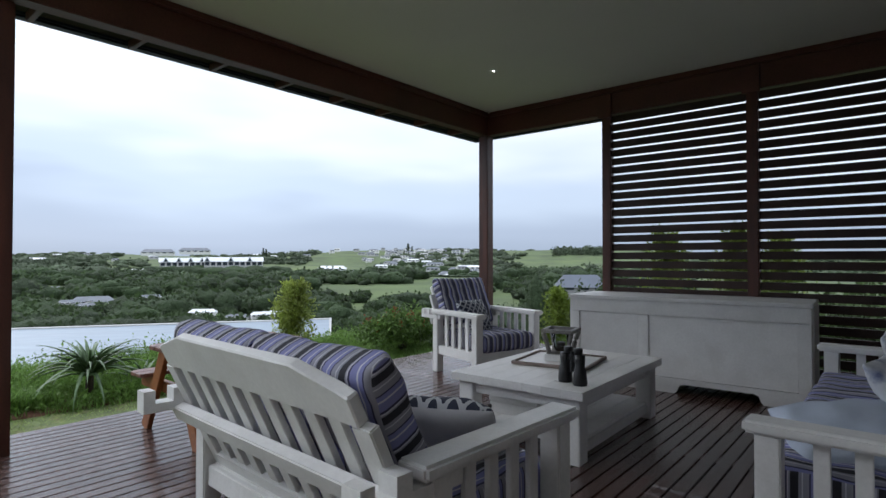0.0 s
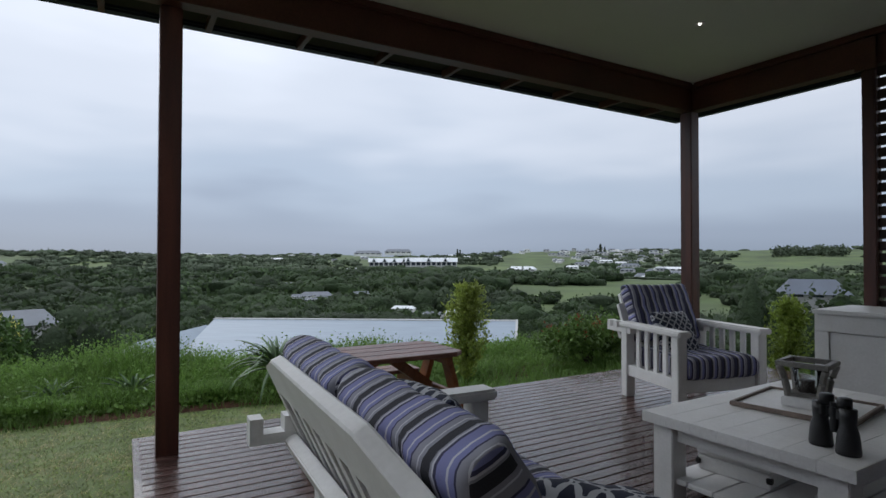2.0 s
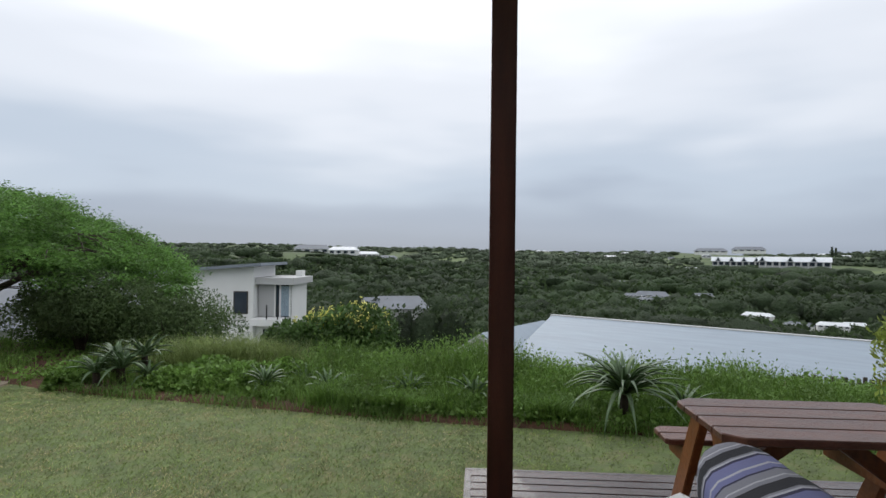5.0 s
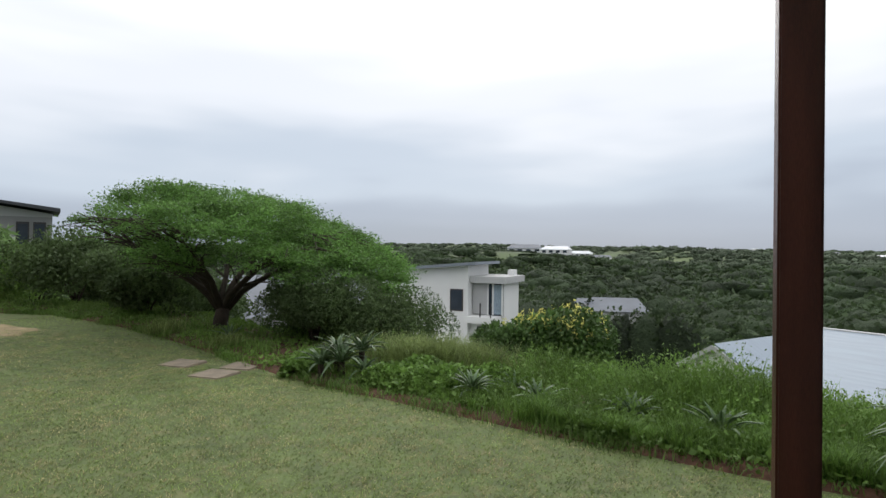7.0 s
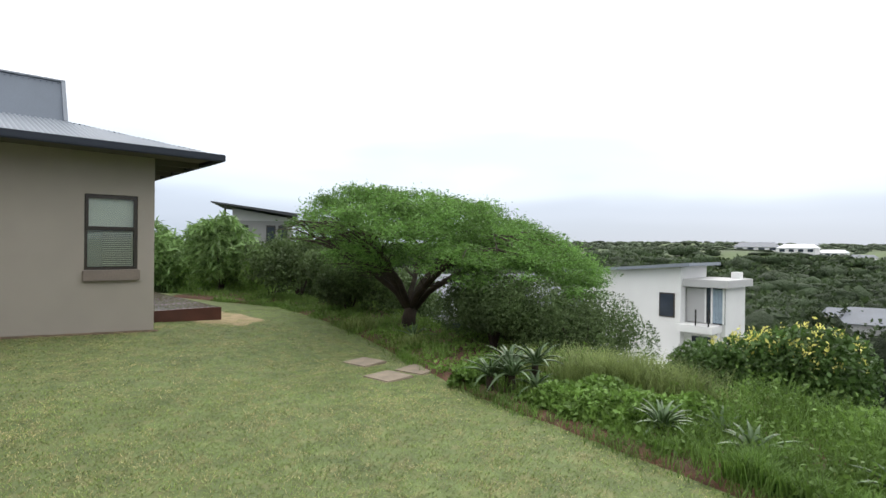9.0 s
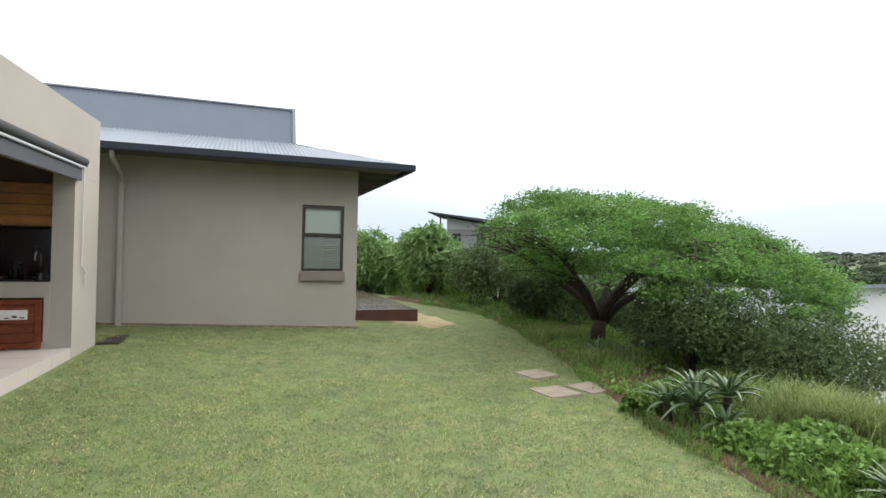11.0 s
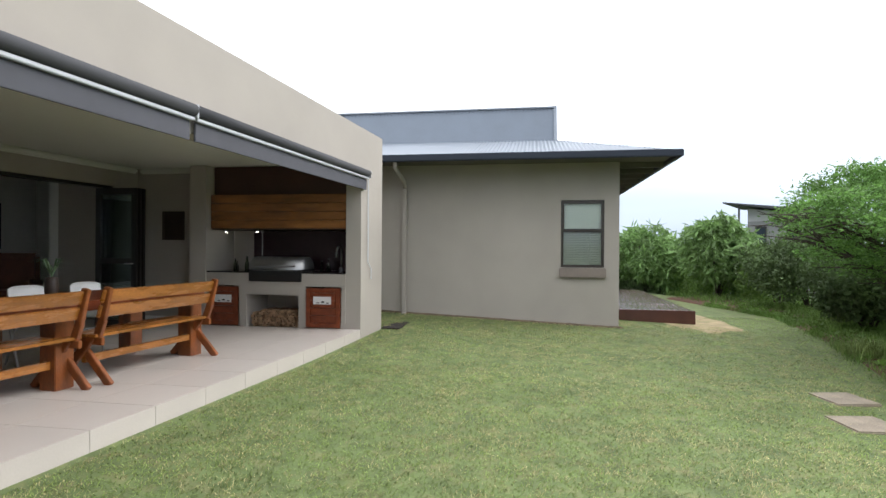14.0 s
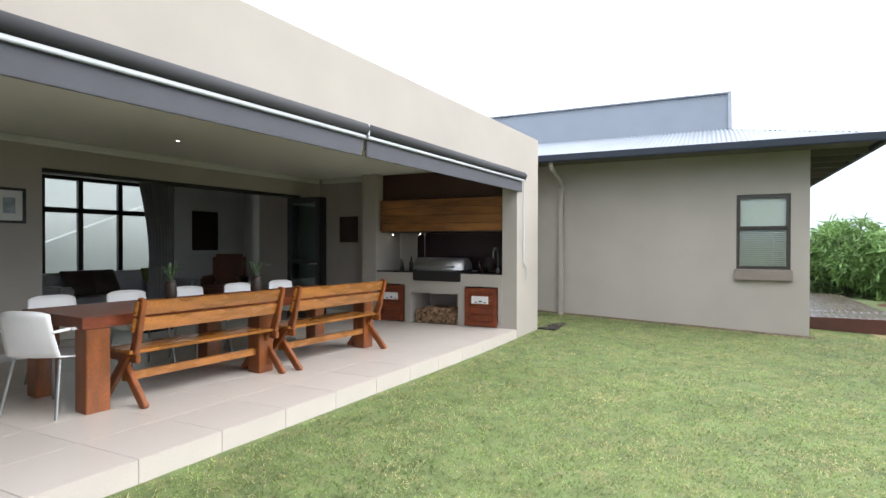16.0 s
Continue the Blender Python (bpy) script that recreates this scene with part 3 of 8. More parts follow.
def chain_mat(name, scale):
    """Navy cloth with linked pale rings."""
    m = mat(name, (0.025, 0.03, 0.055), 0.9, 0.1, 6.0, 0.2, 300.0)
    n, l = m.node_tree.nodes, m.node_tree.links
    p = n["Principled BSDF"]
    tc = n.new("ShaderNodeTexCoord")
    outs = []
    for off in (0.0, 0.5):
        mp = n.new("ShaderNodeMapping")
        mp.inputs["Scale"].default_value = (scale, scale, 0)
        mp.inputs["Location"].default_value = (off, off, 0)
        l.new(tc.outputs["Object"], mp.inputs["Vector"])
        fr = n.new("ShaderNodeVectorMath")
        fr.operation = "FRACTION"
        l.new(mp.outputs[0], fr.inputs[0])
        di = n.new("ShaderNodeVectorMath")
        di.operation = "DISTANCE"
        di.inputs[1].default_value = (0.5, 0.5, 0)
        l.new(fr.outputs[0], di.inputs[0])
        su = n.new("ShaderNodeMath")
        su.operation = "SUBTRACT"
        su.inputs[1].default_value = 0.40
        l.new(di.outputs["Value"], su.inputs[0])
        ab = n.new("ShaderNodeMath")
        ab.operation = "ABSOLUTE"
        l.new(su.outputs[0], ab.inputs[0])
        lt = n.new("ShaderNodeMath")
        lt.operation = "LESS_THAN"
        lt.inputs[1].default_value = 0.055
        l.new(ab.outputs[0], lt.inputs[0])
        outs.append(lt.outputs[0])
    mxm = n.new("ShaderNodeMath")
    mxm.operation = "MAXIMUM"
    l.new(outs[0], mxm.inputs[0])
    l.new(outs[1], mxm.inputs[1])
    old = p.inputs["Base Color"].links[0].from_socket
    mx = n.new("ShaderNodeMix")
    mx.data_type = "RGBA"
    l.new(mxm.outputs[0], mx.inputs["Factor"])
    l.new(old, mx.inputs["A"])
    mx.inputs["B"].default_value = (0.46, 0.47, 0.50, 1)
    l.new(mx.outputs["Result"], p.inputs["Base Color"])
    return m


CHAIN = chain_mat("navy_chain_print", 13.0)
CUSHION_GREY = mat("pale_grey_cotton", (0.52, 0.52, 0.54), 0.9, 0.08, 6.0, 0.25, 300.0)
CUSHION_BLUE = mat("pale_blue_cotton", (0.42, 0.47, 0.56), 0.9, 0.08, 5.0, 0.25, 300.0)
CUSHION_PRINT = mat("white_blue_floral_cotton", (0.58, 0.59, 0.62), 0.9, 0.1, 5.0, 0.2, 300.0, stain=(0.10, 0.13, 0.25), stain_amt=1.0, stain_scale=11.0)
TEAK = mat("oiled_teak", (0.265, 0.100, 0.018), 0.28, 0.35, 2.5, 0.12, 40.0, stretch=(4, 1, 4), rand=0.18, coat=0.25)
TLEG = mat("orange_hardwood_leg", (0.190, 0.056, 0.014), 0.36, 0.35, 2.5, 0.08, 40.0, stretch=(4, 4, 1), rand=0.15, coat=0.1)
MAHOG = mat("polished_red_hardwood", (0.155, 0.036, 0.013), 0.42, 0.35, 2.5, 0.08, 40.0, stretch=(4, 1, 4), rand=0.12, coat=0.05, spec=0.35)
PICNIC = mat("picnic_table_timber", (0.165, 0.070, 0.048), 0.38, 0.3, 3.0, 0.3, 45.0, stretch=(6, 1, 6), rand=0.15)
PICNIC_LEG = mat("picnic_leg_timber", (0.24, 0.085, 0.026), 0.45, 0.3, 3.0, 0.3, 45.0, rand=0.12)
BLACK_RUB = mat("black_rubber", (0.012, 0.012, 0.013), 0.45, 0.2, 8.0, 0.15, 150.0)
STEEL = mat("brushed_steel", (0.34, 0.34, 0.34), 0.5, 0.08, 4.0, 0.05, 200.0, metal=1.0, stretch=(1, 8, 1))
WHITE_PLASTIC = mat("white_moulded_plastic", (0.78, 0.78, 0.78), 0.4, 0.03, 5.0, 0.02, 90.0)
PEWTER = mat("grey_weathered_metal", (0.20, 0.19, 0.175), 0.5, 0.3, 8.0, 0.2, 90.0, metal=0.4)
GRANITE = mat("black_granite", (0.015, 0.013, 0.014), 0.12, 0.3, 20.0, 0.0, 90.0)
SPLASH = mat("dark_maroon_splashback", (0.030, 0.014, 0.018), 0.12, 0.15, 2.0, 0.0, 60.0)
DARKIN = mat("dark_leather", (0.035, 0.022, 0.016), 0.5, 0.25, 5.0, 0.2, 80.0)
CURTAIN = mat("grey_curtain", (0.21, 0.205, 0.20), 0.95, 0.1, 5.0, 0.2, 120.0)
BARK = mat("dark_bark", (0.045, 0.033, 0.025), 0.95, 0.35, 5.0, 0.9, 30.0)
LOG = mat("split_firewood", (0.26, 0.16, 0.09), 0.9, 0.3, 8.0, 0.4, 50.0, rand=0.4)


def bm_cushion(bm, w, d, h, m=None, nx=24, ny=20, pinch=0.5, seed=1, sag=0.006, square=3.0):
    """A stuffed cushion: a full middle, thin welted rim, soft dents."""
    tops, bots = [], []
    for s, store in ((1, tops), (-1, bots)):
        for j in range(ny + 1):
            for i in range(nx + 1):
                u, v = math.sin((i / nx - 0.5) * math.pi), math.sin((j / ny - 0.5) * math.pi)
                k = (1 - abs(u) ** square) ** pinch * (1 - abs(v) ** square) ** pinch
                x = u * w / 2 * (1 - 0.04 * (1 - abs(v)) * abs(u) ** 4)
                y = v * d / 2 * (1 - 0.04 * (1 - abs(u)) * abs(v) ** 4)
                z = s * h / 2 * k + sag * noise.noise((u * 3 + seed, v * 3, s * 2.0)) * k * 2
                store.append(bm.verts.new(m @ Vector((x, y, z)) if m else (x, y, z)))
    q = nx + 1
    for j in range(ny):
        for i in range(nx):
            a = j * q + i
            bm.faces.new((tops[a], tops[a + 1], tops[a + q + 1], tops[a + q]))
            bm.faces.new((bots[a], bots[a + q], bots[a + q + 1], bots[a + 1]))
    bmesh.ops.remove_doubles(bm, verts=bm.verts, dist=0.0006)


def cushion_part(name, w, d, h, material, parent, m, label="", pinch=0.5, seed=1, sag=0.006, square=3.0):
    bm = bmesh.new()
    bm_cushion(bm, w, d, h, None, pinch=pinch, seed=seed, sag=sag, square=square)
    return part(name, bm, material, parent, label, True, m)

# ---- things on the deck ----
def bm_profile(bm, pts, y0, y1, m=None):
    """A polygon in x and z, extruded along y."""
    a = [bm.verts.new((x, y0, z)) for x, z in pts]
    b = [bm.verts.new((x, y1, z)) for x, z in pts]
    n = len(pts)
    for i in range(n):
        bm.faces.new((a[i], a[(i + 1) % n], b[(i + 1) % n], b[i]))
    bm.faces.new(a[::-1])
    bm.faces.new(b)
    if m is not None:
        bmesh.ops.transform(bm, matrix=m, verts=a + b)


def morris_seat(name, label, m, half, depth=0.94, arm_z=0.66, seats=2, group="", stripe=None, back_stripe=None, tail=0.14, hb=0.77):
    """White slatted lounge seat, facing +y: two arms with slatted sides, a leaning slatted back on notched arm ends, cushions."""
    th = thing(name, label, "sofa" if seats > 1 else "armchair", m, group)
    f, r = depth / 2, -depth / 2
    for s in (-1, 1):
        x = s * half
        # front leg, rear leg, arm, lower rail, slats
        box_part("leg", x - 0.045, x + 0.045, f - 0.13, f - 0.04, 0, arm_z - 0.05, WHITEP, th, 0.006)
        box_part("leg", x - 0.045, x + 0.045, r + 0.10, r + 0.19, 0, arm_z - 0.05, WHITEP, th, 0.006)
        bm = bmesh.new()
        bm_box(bm, x - 0.065, x + 0.065, r - tail + 0.22, f, arm_z - 0.05, arm_z, 0.012)
        part("arm", bm, WHITEP, th)
        # notched tail that carries the back
        bm = bmesh.new()
        bt = arm_z - 0.005
        bm_profile(bm, [(r - tail, bt - 0.10), (r + 0.24, bt - 0.10), (r + 0.24, arm_z - 0.052), (r + 0.10, arm_z - 0.052), (r + 0.10, bt - 0.06), (r + 0.02, bt - 0.06), (r + 0.02, bt), (r - 0.04, bt), (r - 0.04, bt - 0.06), (r - tail + 0.05, bt - 0.06), (r - tail + 0.05, bt), (r - tail, bt)], -0.04, 0.04, pose(x, 0, 0, 0, 0, 90))
        part("notched_bracket", bm, WHITEP, th)
        box_part("side_rail", x - 0.03, x + 0.03, r + 0.19, f - 0.13, 0.20, 0.30, WHITEP, th, 0.005)
        n = 4
        for i in range(n):
            y = r + 0.19 + (depth - 0.32) * (i + 1) / (n + 1)
            box_part("side_slat", x - 0.012, x + 0.012, y - 0.027, y + 0.027, 0.30, arm_z - 0.05, WHITEP, th, 0.003)
    w = half - 0.05
    box_part("front_rail", -w, w, f - 0.11, f - 0.07, 0.18, 0.29, WHITEP, th, 0.005)
    box_part("back_rail", -w, w, r + 0.12, r + 0.16, 0.18, 0.28, WHITEP, th, 0.005)
    n = 6
    for i in range(n):
        y = r + 0.18 + (depth - 0.33) * i / (n - 1)
        box_part("seat_slat", -w, w, y - 0.035, y + 0.035, 0.262, 0.284, WHITEP, th, 0.003)
    # leaning back, built upright in its own frame and tipped
    tip = pose(0, r + 0.20, 0.25, 25)
    bw = w - 0.03
    bm = bmesh.new()
    c = bw * 0.62
    bm_profile(bm, [(-bw, hb - 0.18), (bw, hb - 0.18), (bw, hb - 0.075), (bw - 0.06, hb - 0.06), (c, hb), (-c, hb), (-bw + 0.06, hb - 0.06), (-bw, hb - 0.075)], -0.022, 0.022)
    bmesh.ops.bevel(bm, geom=bm.edges[:], offset=0.006, segments=1, affect="EDGES")
    part("crest_rail", bm, WHITEP, th, m=tip)
    for z0, z1 in ((0.04, 0.12),):
        ob = box_part("lower_back_rail", -bw, bw, -0.022, 0.022, z0, z1, WHITEP, th, 0.005)
        ob.matrix_basis = tip
    for s in (-1, 1):
        ob = box_part("back_stile", s * bw - 0.045, s * bw + 0.045, -0.02, 0.02, 0.0, hb - 0.18, WHITEP, th, 0.005)
        ob.matrix_basis = tip
    n = 9 if seats > 1 else 5
    for i in range(n):
        x = -bw + 2 * bw * (i + 1) / (n + 1)
        ob = box_part("back_slat", x - 0.035, x + 0.035, -0.012, 0.012, 0.12, hb - 0.18, WHITEP, th, 0.003)
        ob.matrix_basis = tip
    ob = box_part("support_bar", -half - 0.0, half + 0.0, -0.075, -0.024, 0.33, 0.41, WHITEP, th, 0.006)
    ob.matrix_basis = tip
    for i in range(seats):
        cw = 2 * w / seats
        x = -w + cw * (i + 0.5)
        cushion_part("seat_cushion", cw - 0.01, depth - 0.19, 0.20, stripe or STRIPE_X, th, pose(x, 0.075, 0.38), "striped blue and grey seat cushion", 0.25, 3 + i, 0.006, 12.0)
        cushion_part("back_cushion", cw - 0.01, 0.57, 0.17, back_stripe or STRIPE_X, th, tip @ pose(x, 0.115, hb - 0.315, 90), "striped blue and grey back cushion", 0.3, 7 + i, 0.012, 10.0)
    return th


def scatter_cushion(m, material, label, size=0.46, seed=1, h=0.17, back=None):
    bm = bmesh.new()
    bm_cushion(bm, size, size, h, None, pinch=0.42, seed=seed, sag=0.012, square=2.2)
    ob = part("cushion", bm, material, None, "", True, m)
    if back:
        ob.data.materials.append(back)
        ob.data.polygons.foreach_set("material_index", [1 if p.normal.z < 0 else 0 for p in ob.data.polygons])
    return tagged(ob, label, "cushion", "loose cushions on the deck seats")


SOFA_M = pose(-1.605, 1.345, 0, 0, 0, -2.6)
morris_seat("garden_sofa", "white painted slatted timber sofa with striped cushions", SOFA_M, 0.77, 0.94, 0.685, 2, "deck lounge seats", tail=0.17, hb=0.79)
morris_seat("garden_sofa", "long white timber sofa with striped cushions beside the sideboard", pose(0.24, 3.38, 0, 0, 0, 90), 1.22, 0.94, 0.66, 3, "deck lounge seats", stripe=STRIPE_X)
CHAIR_M = pose(-3.405, 4.795, 0, 0, 0, -104.5)
morris_seat("garden_armchair", "white painted slatted armchair with striped cushions", CHAIR_M, 0.41, 0.94, 0.70, 1, "deck lounge seats", stripe=STRIPE_F, back_stripe=STRIPE_F, hb=0.84)
scatter_cushion(CHAIR_M @ pose(0.12, -0.02, 0.62, -62, 0, 8), CHAIN, "navy cushion printed with pale linked rings", 0.42, 2)
scatter_cushion(SOFA_M @ pose(0.42, 0.10, 0.60, -34, 0, 30), CHAIN, "ring-printed cushion with a pale grey cotton back", 0.46, 5, 0.18, CUSHION_GREY)
scatter_cushion(SOFA_M @ pose(-0.48, 0.06, 0.60, -58, 0, 6), CHAIN, "navy ring-printed cushion leaning on the sofa back", 0.46, 8)
scatter_cushion(pose(0.10, 2.66, 0.52, 12, -8, 20), CUSHION_BLUE, "pale blue cushion lying on the long sofa", 0.56, 9, 0.2)
scatter_cushion(pose(0.30, 3.05, 0.63, 50, 0, 80), CUSHION_PRINT, "white cushion with a blue floral print", 0.46, 11)
scatter_cushion(pose(0.30, 4.15, 0.63, 55, 0, 88), CUSHION_PRINT, "white cushion with a blue floral print", 0.46, 12)


def coffee_table():
    th = thing("coffee_table", "low white limewashed coffee table with a shelf", "table", pose(-1.75, 3.54, 0, 0, 0, 1))
    hx, hy = 0.505, 0.75
    for i in range(7):
        x = -hx + 2 * hx * (i + 0.5) / 7
        box_part("top_plank", x - hx / 7 + 0.0004, x + hx / 7 - 0.0004, -hy, hy, 0.415, 0.47, WHITEP, th, 0.0015)
    for sx in (-1, 1):
        for sy in (-1, 1):
            box_part("leg", sx * (hx - 0.10) - 0.06, sx * (hx - 0.10) + 0.06, sy * (hy - 0.10) - 0.06, sy * (hy - 0.10) + 0.06, 0, 0.413, WHITEP, th, 0.006)
    for sx in (-1, 1):
        box_part("apron", sx * (hx - 0.09) - 0.015, sx * (hx - 0.09) + 0.015, -hy + 0.16, hy - 0.16, 0.33, 0.413, WHITEP, th, 0.004)
    for sy in (-1, 1):
        box_part("apron", -hx + 0.16, hx - 0.16, sy * (hy - 0.09) - 0.015, sy * (hy - 0.09) + 0.015, 0.33, 0.413, WHITEP, th, 0.004)
    for i in range(6):
        x = -hx + 0.08 + (2 * hx - 0.16) * (i + 0.5) / 6
        box_part("shelf_board", x - 0.068, x + 0.068, -hy + 0.07, hy - 0.07, 0.11, 0.135, WHITEP, th, 0.003)
    for sx in (-1, 1):
        box_part("shelf_rail", sx * (hx - 0.09) - 0.02, sx * (hx - 0.09) + 0.02, -hy + 0.16, hy - 0.16, 0.04, 0.108, WHITEP, th, 0.004)
    # a grey lidded box on the shelf
    bx = thing("storage_box", "low grey wooden box with dark metal corners", "box", pose(-1.95, 3.25, 0.136, 0, 0, 6))
    box_part("body", -0.19, 0.19, -0.14, 0.14, 0, 0.085, WHITEP, bx, 0.006)
    box_part("lid", -0.195, 0.195, -0.145, 0.145, 0.087, 0.125, WHITEP, bx, 0.006)
    for sx in (-1, 1):
        for sy in (-1, 1):
            box_part("corner_fitting", sx * 0.185 - 0.014, sx * 0.185 + 0.014, sy * 0.136 - 0.014, sy * 0.136 + 0.014, 0.03, 0.06, BLACKF, bx, 0.004)


coffee_table()


def tray():
    th = thing("tray", "square white serving tray with a brown rim", "tray", pose(-1.82, 3.62, 0.472, 0, 0, 9))
    rim = mat("brown_tray_rim", (0.22, 0.17, 0.14), 0.5, 0.25, 6.0, 0.2)
    box_part("base", -0.27, 0.27, -0.27, 0.27, 0.002, 0.014, WHITEP, th, 0.003)
    for a, b, c, d in ((-0.29, 0.29, -0.29, -0.27), (-0.29, 0.29, 0.27, 0.29), (-0.29, -0.27, -0.27, 0.27), (0.27, 0.29, -0.27, 0.27)):
        box_part("rim", a, b, c, d, 0.0, 0.026, rim, th, 0.004)


tray()


def lantern():
    th = thing("candle_lantern", "small weathered metal lantern with glass sides on the tray", "lantern", pose(-1.80, 3.60, 0.487, 0, 0, 12))
    s = 0.105
    box_part("base", -s, s, -s, s, 0, 0.055, WHITEP, th, 0.006)
    for a, b, c, d in ((-1.2, 1.2, -1.2, -0.9), (-1.2, 1.2, 0.9, 1.2), (-1.2, -0.9, -0.9, 0.9), (0.9, 1.2, -0.9, 0.9)):
        box_part("top_rim", a * s, b * s, c * s, d * s, 0.222, 0.25, PEWTER, th, 0.004)
    for sx in (-1, 1):
        for sy in (-1, 1):
            bm = bmesh.new()
            bm_tube(bm, [(sx * s * (0.72 + 0.33 * (k / 8) ** 1.6), sy * s * (0.72 + 0.33 * (k / 8) ** 1.6), 0.055 + 0.167 * k / 8) for k in range(9)], 0.019, 6)
            part("curved_strut", bm, PEWTER, th)
    box_part("plinth", -0.8 * s, 0.8 * s, -0.8 * s, 0.8 * s, 0.056, 0.075, PEWTER, th, 0.004)
    bm = bmesh.new()
    bm_lathe(bm, [(0.045, 0.076), (0.062, 0.11), (0.066, 0.16), (0.078, 0.215)], seg=16)
    ob = part("glass_cup", bm, GLASS, th, "clear glass cup", True)
    ob.visible_shadow = False
    bm = bmesh.new()
    bm_lathe(bm, [(0.035, 0.077), (0.035, 0.14), (0.02, 0.145)], seg=14)
    part("candle", bm, DARKIN, th, "dark candle")


lantern()


def binoculars():
    th = thing("binoculars", "black rubber binoculars standing on the coffee table", "binoculars", pose(-1.40, 3.00, 0.472, 0, 0, -18) @ Matrix.Scale(1.27, 4))
    for s in (-1, 1):
        bm = bmesh.new()
        bm_lathe(bm, [(0.036, 0.0), (0.037, 0.012), (0.034, 0.05), (0.030, 0.075), (0.024, 0.095), (0.026, 0.125), (0.026, 0.15)], s * 0.052, 0, 0, 18)
        part("barrel", bm, BLACK_RUB, th, smooth=True)
        bm = bmesh.new()
        bm_lathe(bm, [(0.022, 0.15), (0.023, 0.178), (0.019, 0.182)], s * 0.034, 0.006, 0, 16)
        part("eyepiece", bm, BLACK_RUB, th, smooth=True)
        bm = bmesh.new()
        bm_box(bm, s * 0.016 - 0.018 * 0, s * 0.066, -0.022, 0.028, 0.10, 0.155, 0.012)
        part("prism_housing", bm, BLACK_RUB, th)
    bm = bmesh.new()
    bm_lathe(bm, [(0.014, 0.06), (0.014, 0.16)], 0, 0.002, 0, 12)
    part("hinge", bm, BLACK_RUB, th)
    bm = bmesh.new()
    bm_lathe(bm, [(0.017, 0.118), (0.017, 0.145)], 0, 0.002, 0, 16)
    part("focus_wheel", bm, BLACK_RUB, th)


binoculars()


def sideboard():
    th = thing("sideboard", "long white painted timber sideboard with panelled front", "sideboard", pose(-1.42, 5.50, 0, 0, 0, 3))
    w, d, h = 1.075, 0.36, 0.90
    box_part("top", -w - 0.015, w + 0.015, -d - 0.015, d + 0.015, h - 0.035, h, WHITEP, th, 0.005)
    box_part("top_rail", -w, w, -d, -d + 0.03, h - 0.17, h - 0.038, WHITEP, th, 0.004)
    for s in (-1, 1):
        box_part("side_panel", s * w - 0.015, s * w + 0.015, -d + 0.03, d, 0.0, h - 0.038, WHITEP, th, 0.004)
    box_part("back_panel", -w + 0.02, w - 0.02, d - 0.02, d, 0.02, h - 0.038, WHITEP, th, 0.003)
    for x0, x1 in ((-w, -w + 0.10), (-0.36, -0.26), (w - 0.10, w)):
        box_part("stile", x0, x1, -d, -d + 0.028, 0.14, h - 0.173, WHITEP, th, 0.004)
    for x0, x1 in ((-w + 0.102, -0.362), (-0.258, w - 0.102)):
        box_part("door_panel", x0, x1, -d + 0.010, -d + 0.026, 0.142, h - 0.175, WHITEP, th, 0.003)
    # plinth with a cut-out
    bm = bmesh.new()
    a, b = 0.0, 0.70
    bm_profile(bm, [(-w, 0), (a - 0.02, 0), (a, 0.02), (a + 0.02, 0.075), (a + 0.06, 0.09), (b - 0.06, 0.09), (b - 0.02, 0.075), (b, 0.02), (b + 0.02, 0), (w, 0), (w, 0.138), (-w, 0.138)], -d, -d + 0.028)
    part("plinth", bm, WHITEP, th)
    box_part("floor_panel", -w + 0.02, w - 0.02, -d + 0.03, d - 0.02, 0.10, 0.12, DECK_DARK, th, 0.0)


sideboard()


